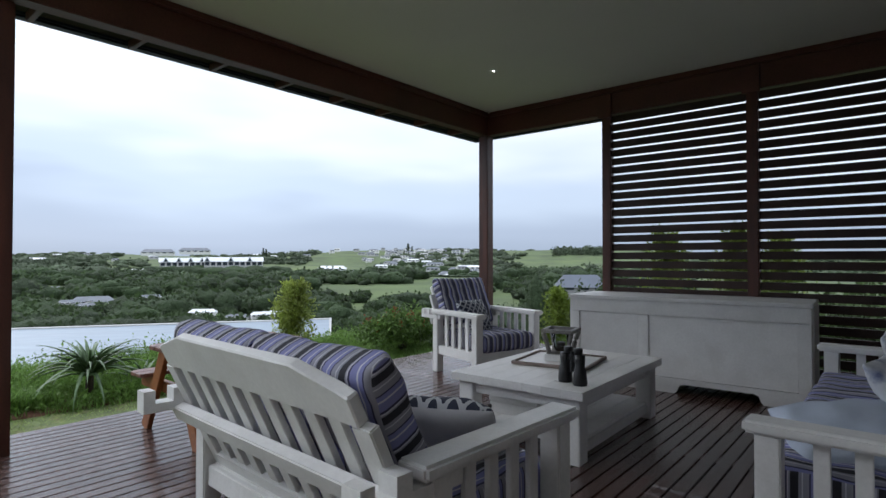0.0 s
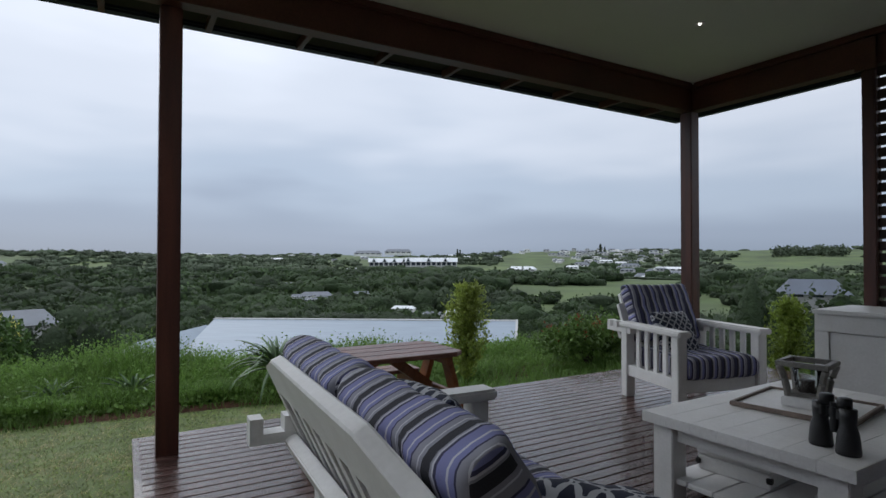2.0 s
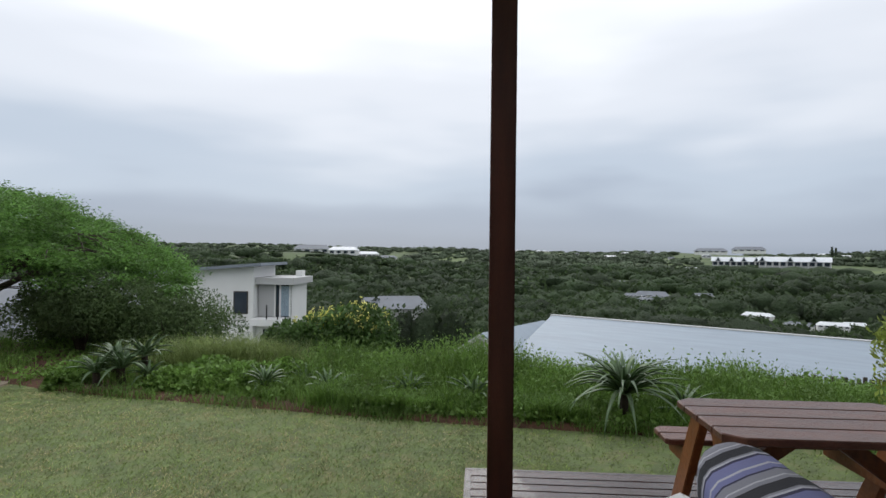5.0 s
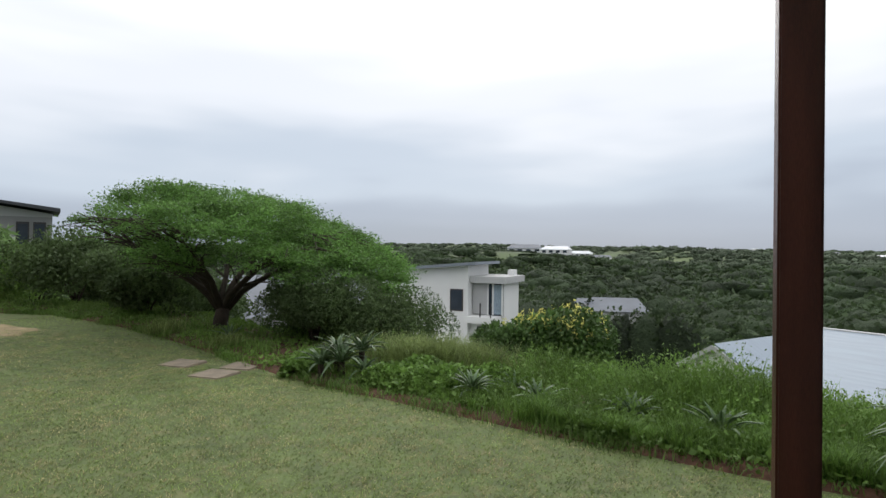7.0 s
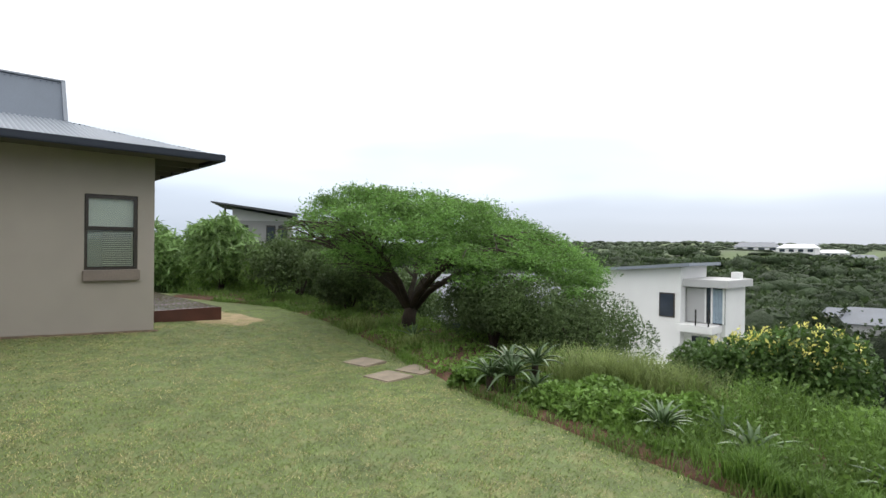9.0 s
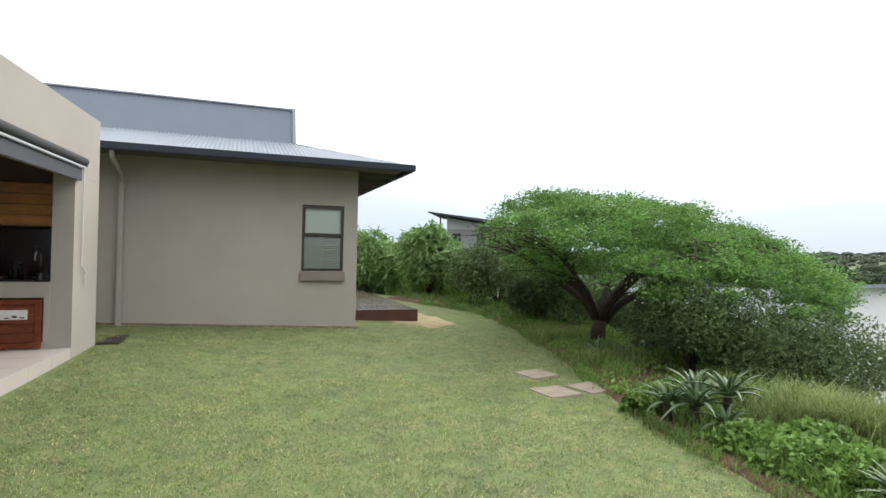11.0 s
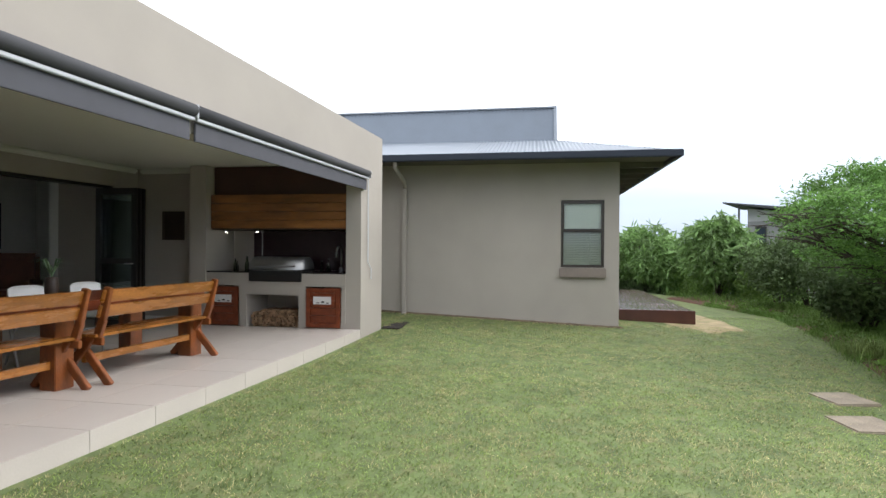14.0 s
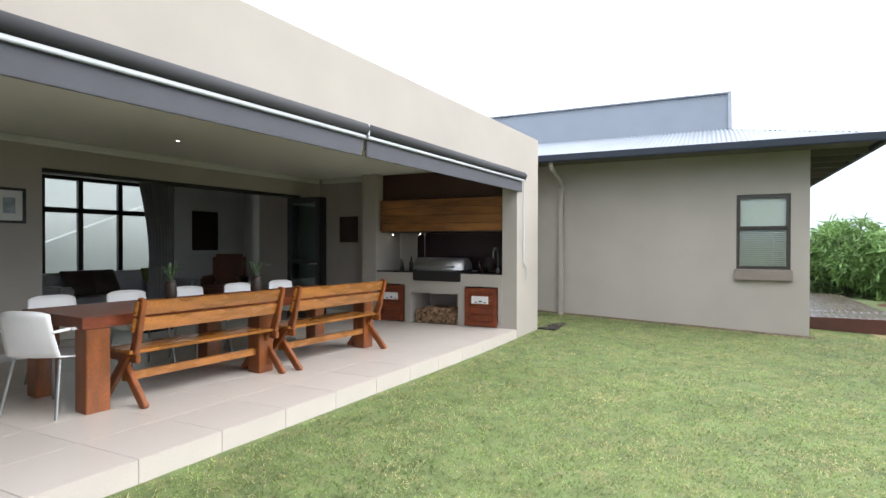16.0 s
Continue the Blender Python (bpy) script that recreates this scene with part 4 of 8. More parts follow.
def picnic_table():
    """Small picnic table: four planks with clipped corners, A-frame legs and one plank seat."""
    th = thing("picnic_table", "small red-brown timber picnic table with angled legs", "picnic table", pose(-3.75, 1.91, 0))
    ln, hw, top = 0.50, 0.30, 0.645

    def plank(name, x0, x1, z0, z1, clip0, clip1):
        bm = bmesh.new()
        pts = [(x0, -ln + clip0), (x0 + clip0 * 0.8, -ln), (x1 - clip1 * 0.8, -ln), (x1, -ln + clip1), (x1, ln - clip1), (x1 - clip1 * 0.8, ln), (x0 + clip0 * 0.8, ln), (x0, ln - clip0)]
        lo = [bm.verts.new((x, y, z0)) for x, y in pts]
        hi = [bm.verts.new((x, y, z1)) for x, y in pts]
        n = len(pts)
        for i in range(n):
            bm.faces.new((lo[i], lo[(i + 1) % n], hi[(i + 1) % n], hi[i]))
        bm.faces.new(lo[::-1])
        bm.faces.new(hi)
        bmesh.ops.remove_doubles(bm, verts=bm.verts, dist=0.001)
        bmesh.ops.bevel(bm, geom=[e for e in bm.edges if abs(e.verts[0].co.z - e.verts[1].co.z) < 0.001], offset=0.005, segments=1, affect="EDGES")
        part(name, bm, PICNIC, th)

    w = 2 * hw / 4
    for i in range(4):
        x0 = -hw + i * w
        plank("top_plank", x0 + 0.003, x0 + w - 0.003, top - 0.032, top, 0.07 if i == 0 else 0.004, 0.07 if i == 3 else 0.004)
    for y in (-0.40, 0.40):
        box_part("cross_batten", -0.25, 0.25, y - 0.022, y + 0.022, top - 0.095, top - 0.034, PICNIC_LEG, th, 0.004)
        for s in (-1, 1):
            bm = bmesh.new()
            o = -0.045 if y < 0 else 0.045
            bm_bar(bm, (s * 0.42, y + o, 0.0), (s * 0.10, y + o, top - 0.036), 0.10, 0.04, 0.004, up=(0, 1, 0))
            part("leg", bm, PICNIC_LEG, th)
        bm = bmesh.new()
        bm_bar(bm, (-0.58, y, 0.335), (0.30, y, 0.335), 0.042, 0.085, 0.004)
        part("seat_bearer", bm, PICNIC_LEG, th)
    plank("seat_plank", -0.61, -0.50, 0.380, 0.41, 0.04, 0.004)
    plank("seat_plank", -0.494, -0.385, 0.380, 0.41, 0.004, 0.02)
    for y in (-1, 1):
        bm = bmesh.new()
        bm_bar(bm, (0, y * 0.37, 0.36), (0, y * 0.03, top - 0.04), 0.042, 0.07, 0.004)
        part("brace", bm, PICNIC_LEG, th)


picnic_table()


def downlight(x, y, z, lean=None):
    p = Vector((x, y, z)) if lean is None else lean @ Vector((x, y, z))
    th = thing("downlight", "small recessed ceiling downlight, lit", "downlight", Matrix.Translation(p), "ceiling downlights")
    bm = bmesh.new()
    bm_lathe(bm, [(0.045, -0.006), (0.045, 0.0), (0.03, 0.001)], seg=18)
    part("ring", bm, WHITEP, th)
    bm = bmesh.new()
    bm_lathe(bm, [(0.011, -0.009), (0.011, -0.0062)], seg=14)
    em = MATS.get("lamp_lens") or mat("lamp_lens", (0.9, 0.88, 0.8), 0.3, 0.0)
    MATS["lamp_lens"] = em
    em.node_tree.nodes["Principled BSDF"].inputs["Emission Color"].default_value = (1, 0.93, 0.8, 1)
    em.node_tree.nodes["Principled BSDF"].inputs["Emission Strength"].default_value = 9.0
    part("lens", bm, em, th, "glowing lamp lens")


downlight(-3.05, 4.48, 3.279)
downlight(1.42, -4.33, 2.579)


def screen_panel(x0, x1):
    th = thing("slatted_screen", "dark timber screen of horizontal slats between posts", "screen", pose(0, 5.95, 0), "slatted deck screens")
    me = None
    z = 0.06
    while z < 2.93:
        if me is None:
            bm = bmesh.new()
            bm_box(bm, x0 + 0.054, x1 - 0.054, -0.014, 0.014, 0, 0.079, 0.003)
            me = mesh_from("slat", bm, SCREEN)
        ob = new("slat", me)
        ob.parent = th
        ob.matrix_basis = pose(0, 0, z)
        z += 0.101


for x0, x1 in ((-2.42, -0.89), (-0.89, 0.64), (0.64, 2.17)):
    screen_panel(x0, x1)

# ---- things on the patio and about the house ----
TROT = pose(0.0, 0.0, 0, 0, 0, -6.5)


def dining_table():
    th = thing("dining_table", "long polished red hardwood dining table with block legs", "table", Matrix.Translation((0.33, -4.16, 0.006)) @ TROT)
    hx, hy = 0.53, 1.75
    for i in range(5):
        x = -hx + 2 * hx * (i + 0.5) / 5
        box_part("top_plank", x - hx / 5 + 0.0005, x + hx / 5 - 0.0005, -hy, hy, 0.67, 0.76, MAHOG, th, 0.002)
    for sx in (-1, 1):
        for y in (-hy + 0.12, 0.0, hy - 0.12):
            box_part("leg", sx * (hx - 0.10) - 0.09, sx * (hx - 0.10) + 0.09, y - 0.09, y + 0.09, 0, 0.668, TLEG, th, 0.006)


dining_table()


def bench(m):
    th = thing("bench", "honey-coloured teak bench with crossed legs and slatted back", "bench", m, "teak benches at the table")
    hw = 0.76
    for s in (-1, 1):
        y = s * (hw - 0.05)
        for name, a, b, w in (("leg", (0.30, 0.0), (-0.10, 0.44), 0.075), ("leg", (-0.26, 0.0), (0.16, 0.44), 0.075), ("back_post", (-0.12, 0.40), (-0.20, 0.60), 0.075), ("back_post", (-0.19, 0.585), (-0.265, 0.89), 0.07)):
            bm = bmesh.new()
            yy = y + (0.024 if name == "leg" and a[0] > 0 else (-0.024 if name == "leg" else 0.0))
            bm_bar(bm, (a[0], yy, a[1]), (b[0], yy, b[1]), 0.045, w, 0.006, up=(1, 0, 0))
            part(name, bm, TLEG, th)
        bm = bmesh.new()
        bm_bar(bm, (-0.20, y - 0.0, 0.40), (0.24, y, 0.40), 0.04, 0.07, 0.005)
        part("seat_bearer", bm, TLEG, th)
    for i in range(4):
        x = -0.12 + 0.105 * i
        box_part("seat_slat", x - 0.045, x + 0.045, -hw, hw, 0.438, 0.466, TEAK, th, 0.005)
    for z0, z1, x in ((0.62, 0.735, -0.205), (0.755, 0.875, -0.248)):
        ob = box_part("back_board", -0.014, 0.014, -hw, hw, 0, z1 - z0, TEAK, th, 0.006)
        ob.matrix_basis = pose(x + 0.03, 0, z0, 0, -18)
    bm = bmesh.new()
    bm_bar(bm, (0.03, -hw + 0.05, 0.225), (0.03, hw - 0.05, 0.225), 0.05, 0.07, 0.004)
    part("stretcher", bm, TEAK, th)
    return th


b0 = bench(Matrix.Translation((-0.06, -3.42, 0.008)) @ TROT)
copy_thing(b0, Matrix.Translation((-0.28, -5.02, 0.008)) @ TROT)


def plastic_chair(m):
    """White moulded armchair on steel legs, facing +y."""
    th = thing("patio_chair", "white moulded plastic armchair on slim metal legs", "chair", m, "white chairs at the table")
    bm = bmesh.new()
    nx, ny = 12, 16
    prof = []
    for j in range(ny + 1):
        t = j / ny
        if t < 0.5:
            u = t / 0.5
            prof.append((0.24 - 0.46 * u, 0.445 - 0.025 * math.sin(math.pi * u) + 0.01 * u))
        else:
            u = (t - 0.5) / 0.5
            prof.append((-0.22 - 0.05 * math.sin(u * 1.57) - 0.07 * u, 0.455 + 0.37 * u))
    grid = []
    for y, z in prof:
        row = []
        for i in range(nx + 1):
            u = 2 * i / nx - 1
            k = max(0.0, (z - 0.46) / 0.37)
            row.append(bm.verts.new((u * (0.225 - 0.02 * k), y + 0.05 * k * u * u, z + 0.012 * u * u * (1 - k) - 0.03 * k * k * u ** 4)))
        grid.append(row)
    for a, b in zip(grid, grid[1:]):
        for i in range(nx):
            bm.faces.new((a[i], a[i + 1], b[i + 1], b[i]))
    bmesh.ops.recalc_face_normals(bm, faces=bm.faces)
    bmesh.ops.solidify(bm, geom=bm.faces[:], thickness=0.012)
    part("seat_shell", bm, WHITE_PLASTIC, th, smooth=True)
    for s in (-1, 1):
        bm = bmesh.new()
        pts = [(s * 0.20, -0.27, 0.66), (s * 0.255, -0.16, 0.675), (s * 0.275, 0.0, 0.665), (s * 0.27, 0.14, 0.635), (s * 0.25, 0.21, 0.56), (s * 0.22, 0.22, 0.45)]
        for p, q in zip(pts, pts[1:]):
            bm_bar(bm, p, q, 0.052, 0.02, 0.006, up=(0, 0.4, 1))
        part("armrest", bm, WHITE_PLASTIC, th)
        for y0, y1 in ((0.19, 0.25), (-0.18, -0.27)):
            bm = bmesh.new()
            bm_tube(bm, [(s * 0.19, y0, 0.44), (s * 0.235, y1, 0.0)], 0.012, 8)
            part("leg", bm, STEEL, th, "slim aluminium leg")
    return th


c0 = plastic_chair(pose(0.40, -2.39, 0.008, 0, 0, 200))
for i in range(5):
    copy_thing(c0, Matrix.Translation((1.18 - 0.085 * i, -2.92 - 0.70 * i, 0.008)) @ pose(0, 0, 0, 0, 0, 84))


def potted_plant(x, y):
    th = thing("potted_plant", "small green spiky plant in a dark vase on the table", "plant", Matrix.Translation((x, y, 0.767)), "plants on the dining table")
    bm = bmesh.new()
    bm_lathe(bm, [(0.045, 0), (0.06, 0.06), (0.055, 0.16), (0.05, 0.2), (0.04, 0.2)], seg=18)
    part("vase", bm, DARKIN, th, "dark ceramic vase", True)
    bm = bmesh.new()
    rnd = random.Random(int(x * 100 + y * 10))
    for k in range(22):
        a, ln = rnd.uniform(0, 6.28), rnd.uniform(0.12, 0.26)
        base = Vector((0, 0, 0.19))
        p1 = base + Vector((math.cos(a) * ln * 0.35, math.sin(a) * ln * 0.35, ln * 0.75))
        p2 = base + Vector((math.cos(a) * ln, math.sin(a) * ln, ln * 0.6))
        sd = Vector((-math.sin(a), math.cos(a), 0)) * 0.011
        v = [bm.verts.new(base - sd * 0.5), bm.verts.new(base + sd * 0.5), bm.verts.new(p1 + sd), bm.verts.new(p1 - sd), bm.verts.new(p2)]
        bm.faces.new((v[0], v[1], v[2], v[3]))
        bm.faces.new((v[3], v[2], v[4]))
    part("leaves", bm, LEAF_ALOE, th, "spiky green leaves")


LEAF_ALOE = leaf_mat("aloe_leaf", (0.12, 0.19, 0.10), 0.25, 3.0, 0.4, 0.08, 0.25)
potted_plant(0.55, -3.55)
potted_plant(0.40, -4.55)


# The hood's shade is put into the colour: boards darker than TEAK.
HOODT = mat("shaded_hood_timber", (0.20, 0.080, 0.020), 0.4, 0.4, 2.5, 0.1, 40.0, stretch=(1, 4, 4), rand=0.2)


def barbecue():
    """Plastered barbecue counter with wood store, drop-in gas grill, sink tap and cupboards."""
    L = LEAN_P
    y0, y1 = -8.70, -7.98
    structure("braai_counter", [(-1.36, 0.97, y0, y1, 0.78, 0.86), (-1.36, -0.92, y0, y1 - 0.02, 0.005, 0.10), (-0.72, -0.60, y0, y1, 0.005, 0.78), (0.28, 0.40, y0, y1, 0.005, 0.78), (-0.60, 0.28, y0, y1, 0.52, 0.78), (-1.36, -1.30, y0, y1, 0.1, 0.78), (0.91, 0.97, y0, y1, 0.005, 0.78), (-1.30, -0.72, y0, y0 + 0.1, 0.1, 0.78), (-0.6, 0.28, y0, y0 + 0.1, 0.005, 0.52), (0.4, 0.91, y0, y0 + 0.1, 0.005, 0.78), (-1.30, -0.72, y0 + 0.1, y1, 0.66, 0.78), (0.40, 0.91, y0 + 0.1, y1, 0.66, 0.78)], PLASTER, "plastered barbecue counter with a firewood hole", m=L, category="counter")
    structure("granite_top", [(-1.36, -0.66, y0, y1 + 0.005, 0.862, 0.885), (0.27, 0.97, y0, y1 + 0.005, 0.862, 0.885)], GRANITE, "black granite worktop beside the grill", 0.004, m=L, category="worktop")
    structure("splashback", [(-1.36, 0.6, y0 - 0.018, y0 - 0.004, 0.886, 1.58)], SPLASH, "dark glossy splashback behind the barbecue", m=L, category="splashback")
    hood = thing("barbecue_hood", "wide timber-clad hood with a dark upper panel", "hood", Matrix.Translation(L @ Vector((-0.195, -8.3, 1.55))))
    for i in range(4):
        box_part("board", -1.16, 1.16, 0.22, 0.255, 0.02 + i * 0.135, 0.15 + i * 0.135, HOODT, hood, 0.004)
    box_part("bottom_panel", -1.16, 1.16, -0.4, 0.22, 0.0, 0.02, DARKIN, hood, 0.002)
    box_part("upper_panel", -1.16, 1.16, 0.12, 0.16, 0.56, 1.02, mat("dark_wine_panel", (0.05, 0.018, 0.012), 0.4, 0.2, 2.0, 0.1), hood, 0.002, "dark wine-red upper panel")
    box_part("shelf_cap", -1.16, 1.16, 0.14, 0.24, 0.54, 0.56, TEAK, hood, 0.002)
    g = thing("gas_grill", "stainless steel drop-in gas grill with a closed lid", "grill", Matrix.Translation(L @ Vector((-0.19, -8.22, 0.78))))
    box_part("fire_box", -0.44, 0.44, -0.25, 0.27, -0.05, 0.14, BLACK_RUB, g, 0.01, "black enamelled fire box")
    bm = bmesh.new()
    a = [(0.26 * math.cos(math.pi * k / 12) if k < 12 else -0.26, 0.14 + 0.20 * math.sin(math.pi * k / 12)) for k in range(13)]
    vs0 = [bm.verts.new((-0.44, y, z)) for y, z in a]
    vs1 = [bm.verts.new((0.44, y, z)) for y, z in a]
    for k in range(12):
        bm.faces.new((vs0[k], vs0[k + 1], vs1[k + 1], vs1[k]))
    bm.faces.new(vs0[::-1])
    bm.faces.new(vs1)
    part("lid", bm, STEEL, g, "curved stainless steel lid", True)
    bm = bmesh.new()
    bm_tube(bm, [(-0.36, 0.30, 0.2), (0.36, 0.30, 0.2)], 0.014, 10)
    part("handle", bm, STEEL, g)
    for s in (-1, 1):
        box_part("handle_bracket", s * 0.33 - 0.012, s * 0.33 + 0.012, 0.23, 0.30, 0.185, 0.215, STEEL, g, 0.003)
    box_part("control_panel", -0.42, 0.42, 0.272, 0.28, -0.035, 0.06, BLACKF, g, 0.004)
    bm = bmesh.new()
    bm_tube(bm, [(-0.38, 0.262, 0.125), (0.38, 0.262, 0.125)], 0.009, 8)
    part("lid_rim", bm, STEEL, g)
    for x0, x1 in ((-1.29, -0.73), (0.41, 0.90)):
        cx = (x0 + x1) / 2
        c = thing("cupboard_door", "red hardwood cupboard door with a pale label", "cupboard", Matrix.Translation(L @ Vector((cx, y1, 0.03))), "cupboard doors under the barbecue")
        w = (x1 - x0) / 2 - 0.004
        for a, b, z0, z1 in ((-w, -w + 0.07, 0, 0.61), (w - 0.07, w, 0, 0.61), (-w + 0.07, w - 0.07, 0, 0.07), (-w + 0.07, w - 0.07, 0.54, 0.61)):
            box_part("door_frame", a, b, 0.0, 0.03, z0, z1, MAHOG, c, 0.004)
        for k in range(4):
            box_part("slat", -w + 0.072, w - 0.072, 0.004, 0.018, 0.072 + k * 0.117, 0.184 + k * 0.117, MAHOG, c, 0.004)
        box_part("label_plate", -0.13, 0.16, 0.0185, 0.022, 0.36, 0.48, WHITEP, c, 0.0, "white label with a dark wavy mark")
        for k in range(3):
            box_part("label_mark", -0.10 + 0.08 * k, -0.05 + 0.08 * k, 0.0222, 0.0228, 0.375 + 0.01 * (k % 2), 0.39 + 0.02 * (k % 2), BLACKF, c, 0.0)
    # firewood
    rnd = random.Random(4)
    st = thing("firewood_stack", "stack of split firewood logs in the hole", "firewood", Matrix.Translation(L @ Vector((-0.16, -8.2, 0.006))))
    meshes = []
    for k in range(5):
        bm = bmesh.new()
        r = 0.017 + 0.0035 * k
        n = 6 + k % 3
        pts = [(r * (0.8 + 0.3 * rnd.random()) * math.cos(6.283 * i / n), r * (0.8 + 0.3 * rnd.random()) * math.sin(6.283 * i / n)) for i in range(n)]
        a = [bm.verts.new((x, -0.22, z)) for x, z in pts]
        b = [bm.verts.new((x, 0.16, z)) for x, z in pts]
        for i in range(n):
            bm.faces.new((a[i], a[(i + 1) % n], b[(i + 1) % n], b[i]))
        bm.faces.new(a[::-1])
        bm.faces.new(b)
        meshes.append(mesh_from("log", bm, LOG))
    for row in range(7):
        for i in range(19):
            if row == 6 and abs(i - 9) > 5 + 3 * rnd.random() or row == 5 and abs(i - 9) > 8 + rnd.random():
                continue
            ob = new("log", meshes[rnd.randrange(5)])
            ob.parent = st
            ob.matrix_basis = pose(-0.395 + i * 0.0425 + (row % 2) * 0.02, rnd.uniform(-0.04, 0.03), 0.024 + row * 0.037, 0, rnd.uniform(0, 360), rnd.uniform(-5, 5))
    # tap and bottles
    tp = thing("sink_tap", "tall curved chrome mixer tap at the worktop", "tap", Matrix.Translation(L @ Vector((-1.10, -8.42, 0.886))) @ Matrix.Scale(1.45, 4))
    bm = bmesh.new()
    bm_tube(bm, [(0, 0, 0), (0, 0, 0.2)] + [(0, 0.075 - 0.075 * math.cos(math.pi * k / 8), 0.2 + 0.075 * math.sin(math.pi * k / 8)) for k in range(1, 9)] + [(0, 0.15, 0.16)], 0.011, 8)
    part("spout", bm, STEEL, tp, smooth=True)
    bm = bmesh.new()
    bm_lathe(bm, [(0.026, 0), (0.024, 0.03), (0.015, 0.045)], seg=14)
    part("base", bm, STEEL, tp)
    bg = glass_mat("bottle_glass", (0.55, 0.6, 0.5), 0.05)
    for i, (x, y, s) in enumerate(((-0.80, -8.35, 0.9), (-0.87, -8.45, 1.1), (0.78, -8.45, 1.0), (0.70, -8.38, 0.8), (0.60, -8.5, 1.2))):
        bt = thing("bottle", "small glass bottle with a dark cap on the worktop", "bottle", Matrix.Translation(L @ Vector((x, y, 0.886))), "bottles on the worktop")
        bm = bmesh.new()
        bm_lathe(bm, [(0.03 * s, 0), (0.031 * s, 0.09 * s), (0.014 * s, 0.13 * s), (0.013 * s, 0.17 * s)], seg=14)
        part("body", bm, bg, bt, smooth=True)
        bm = bmesh.new()
        bm_lathe(bm, [(0.015 * s, 0.171 * s), (0.015 * s, 0.19 * s)], seg=12)
        part("cap", bm, BLACKF, bt)
    rod = thing("utensil_rod", "thin steel rod hanging beside the grill", "rod", Matrix.Translation(L @ Vector((0.24, -8.36, 1.05))))
    bm = bmesh.new()
    bm_tube(bm, [(0, 0, 0.50), (0, 0, 0.10), (0.01, 0, 0.0)], 0.009, 8)
    part("shaft", bm, STEEL, rod)
    box_part("bracket", -0.02, 0.02, -0.02, 0.02, 0.46, 0.50, STEEL, rod, 0.004)
    for x in (0.86, 0.30):
        sp = thing("spotlight", "tiny bright spotlight under the hood", "spotlight", Matrix.Translation(L @ Vector((x, -8.3, 1.549))), "spotlights under the hood")
        bm = bmesh.new()
        bm_lathe(bm, [(0.02, -0.03), (0.024, 0.0)], seg=12)
        part("body", bm, STEEL, sp)
        bm = bmesh.new()
        bm_lathe(bm, [(0.017, -0.034), (0.017, -0.0305)], seg=12)
        part("lens", bm, MATS["lamp_lens"], sp, "glowing lamp lens")


barbecue()


def picture(m, w, h, frame_mat, art, label):
    th = thing("framed_picture", label, "picture", m, "framed pictures on the patio")
    for a, b, c, d in ((-w, w, h - 0.03, h), (-w, w, -h, -h + 0.03), (-w, -w + 0.03, -h + 0.03, h - 0.03), (w - 0.03, w, -h + 0.03, h - 0.03)):
        box_part("frame", a, b, 0.0, 0.03, c, d, frame_mat, th, 0.003)
    box_part("print", -w + 0.03, w - 0.03, 0.002, 0.012, -h + 0.03, h - 0.03, art, th, 0.0)
    return th


PAPER = mat("mounted_paper", (0.6, 0.6, 0.58), 0.7, 0.05, 3.0, 0.0)
INK = mat("grey_blue_print", (0.25, 0.28, 0.31), 0.7, 0.3, 12.0, 0.0)
pm = Matrix.Translation(LEAN_P @ Vector((BX - 0.002, -3.22, 1.77))) @ pose(0, 0, 0, 0, 0, 85.6)
th = picture(pm, 0.16, 0.20, BLACKF, PAPER, "small print in a dark frame on the wall")
box_part("motif", -0.06, 0.06, 0.0125, 0.014, -0.09, 0.09, INK, th, 0.0, "grey printed motif")
picture(Matrix.Translation((1.73, -8.248, 1.62)), 0.20, 0.24, DARKIN, DARKIN, "small dark framed picture on the end wall")


def awning():
    L = LEAN_P
    aw = thing("roller_awning", "rolled charcoal awning in a white-edged cassette", "awning")
    canvas = mat("charcoal_awning_canvas", (0.05, 0.05, 0.055), 0.85, 0.1, 5.0, 0.2, 200.0)
    white = mat("white_powdercoat", (0.50, 0.51, 0.54), 0.45, 0.03, 3.0, 0.0)
    val = mat("slate_valance", (0.075, 0.075, 0.088), 0.85, 0.1, 4.0, 0.2, 200.0)
    for y0, y1 in ((-8.12, -4.16), (-4.13, -0.8)):
        bm = bmesh.new()
        bm_tube(bm, [(-1.665, y0, 2.425), (-1.665, y1, 2.425)], 0.052, 16)
        part("roll", bm, canvas, aw, smooth=True)
        box_part("white_bar", -1.68, -1.655, y0, y1, 2.335, 2.365, white, aw, 0.006, "white aluminium bar")
        box_part("valance", -1.645, -1.625, y0 + 0.02, y1 - 0.02, 2.17, 2.334, val, aw, 0.004)
    for y in (-8.15, -4.145, -0.78):
        box_part("bracket", -1.70, -1.60, y - 0.011, y + 0.011, 2.36, 2.475, white, aw, 0.004, "white end bracket")
    bm = bmesh.new()
    bm_tube(bm, [(-1.63, -8.2, 2.42), (-1.63, -8.22, 1.4), (-1.63, -8.21, 1.05), (-1.63, -8.35, 0.94), (-1.63, -8.35, 0.78)], 0.009, 8)
    part("crank_rod", bm, white, aw, "white hanging crank rod")
    lean_all(aw, L)


awning()


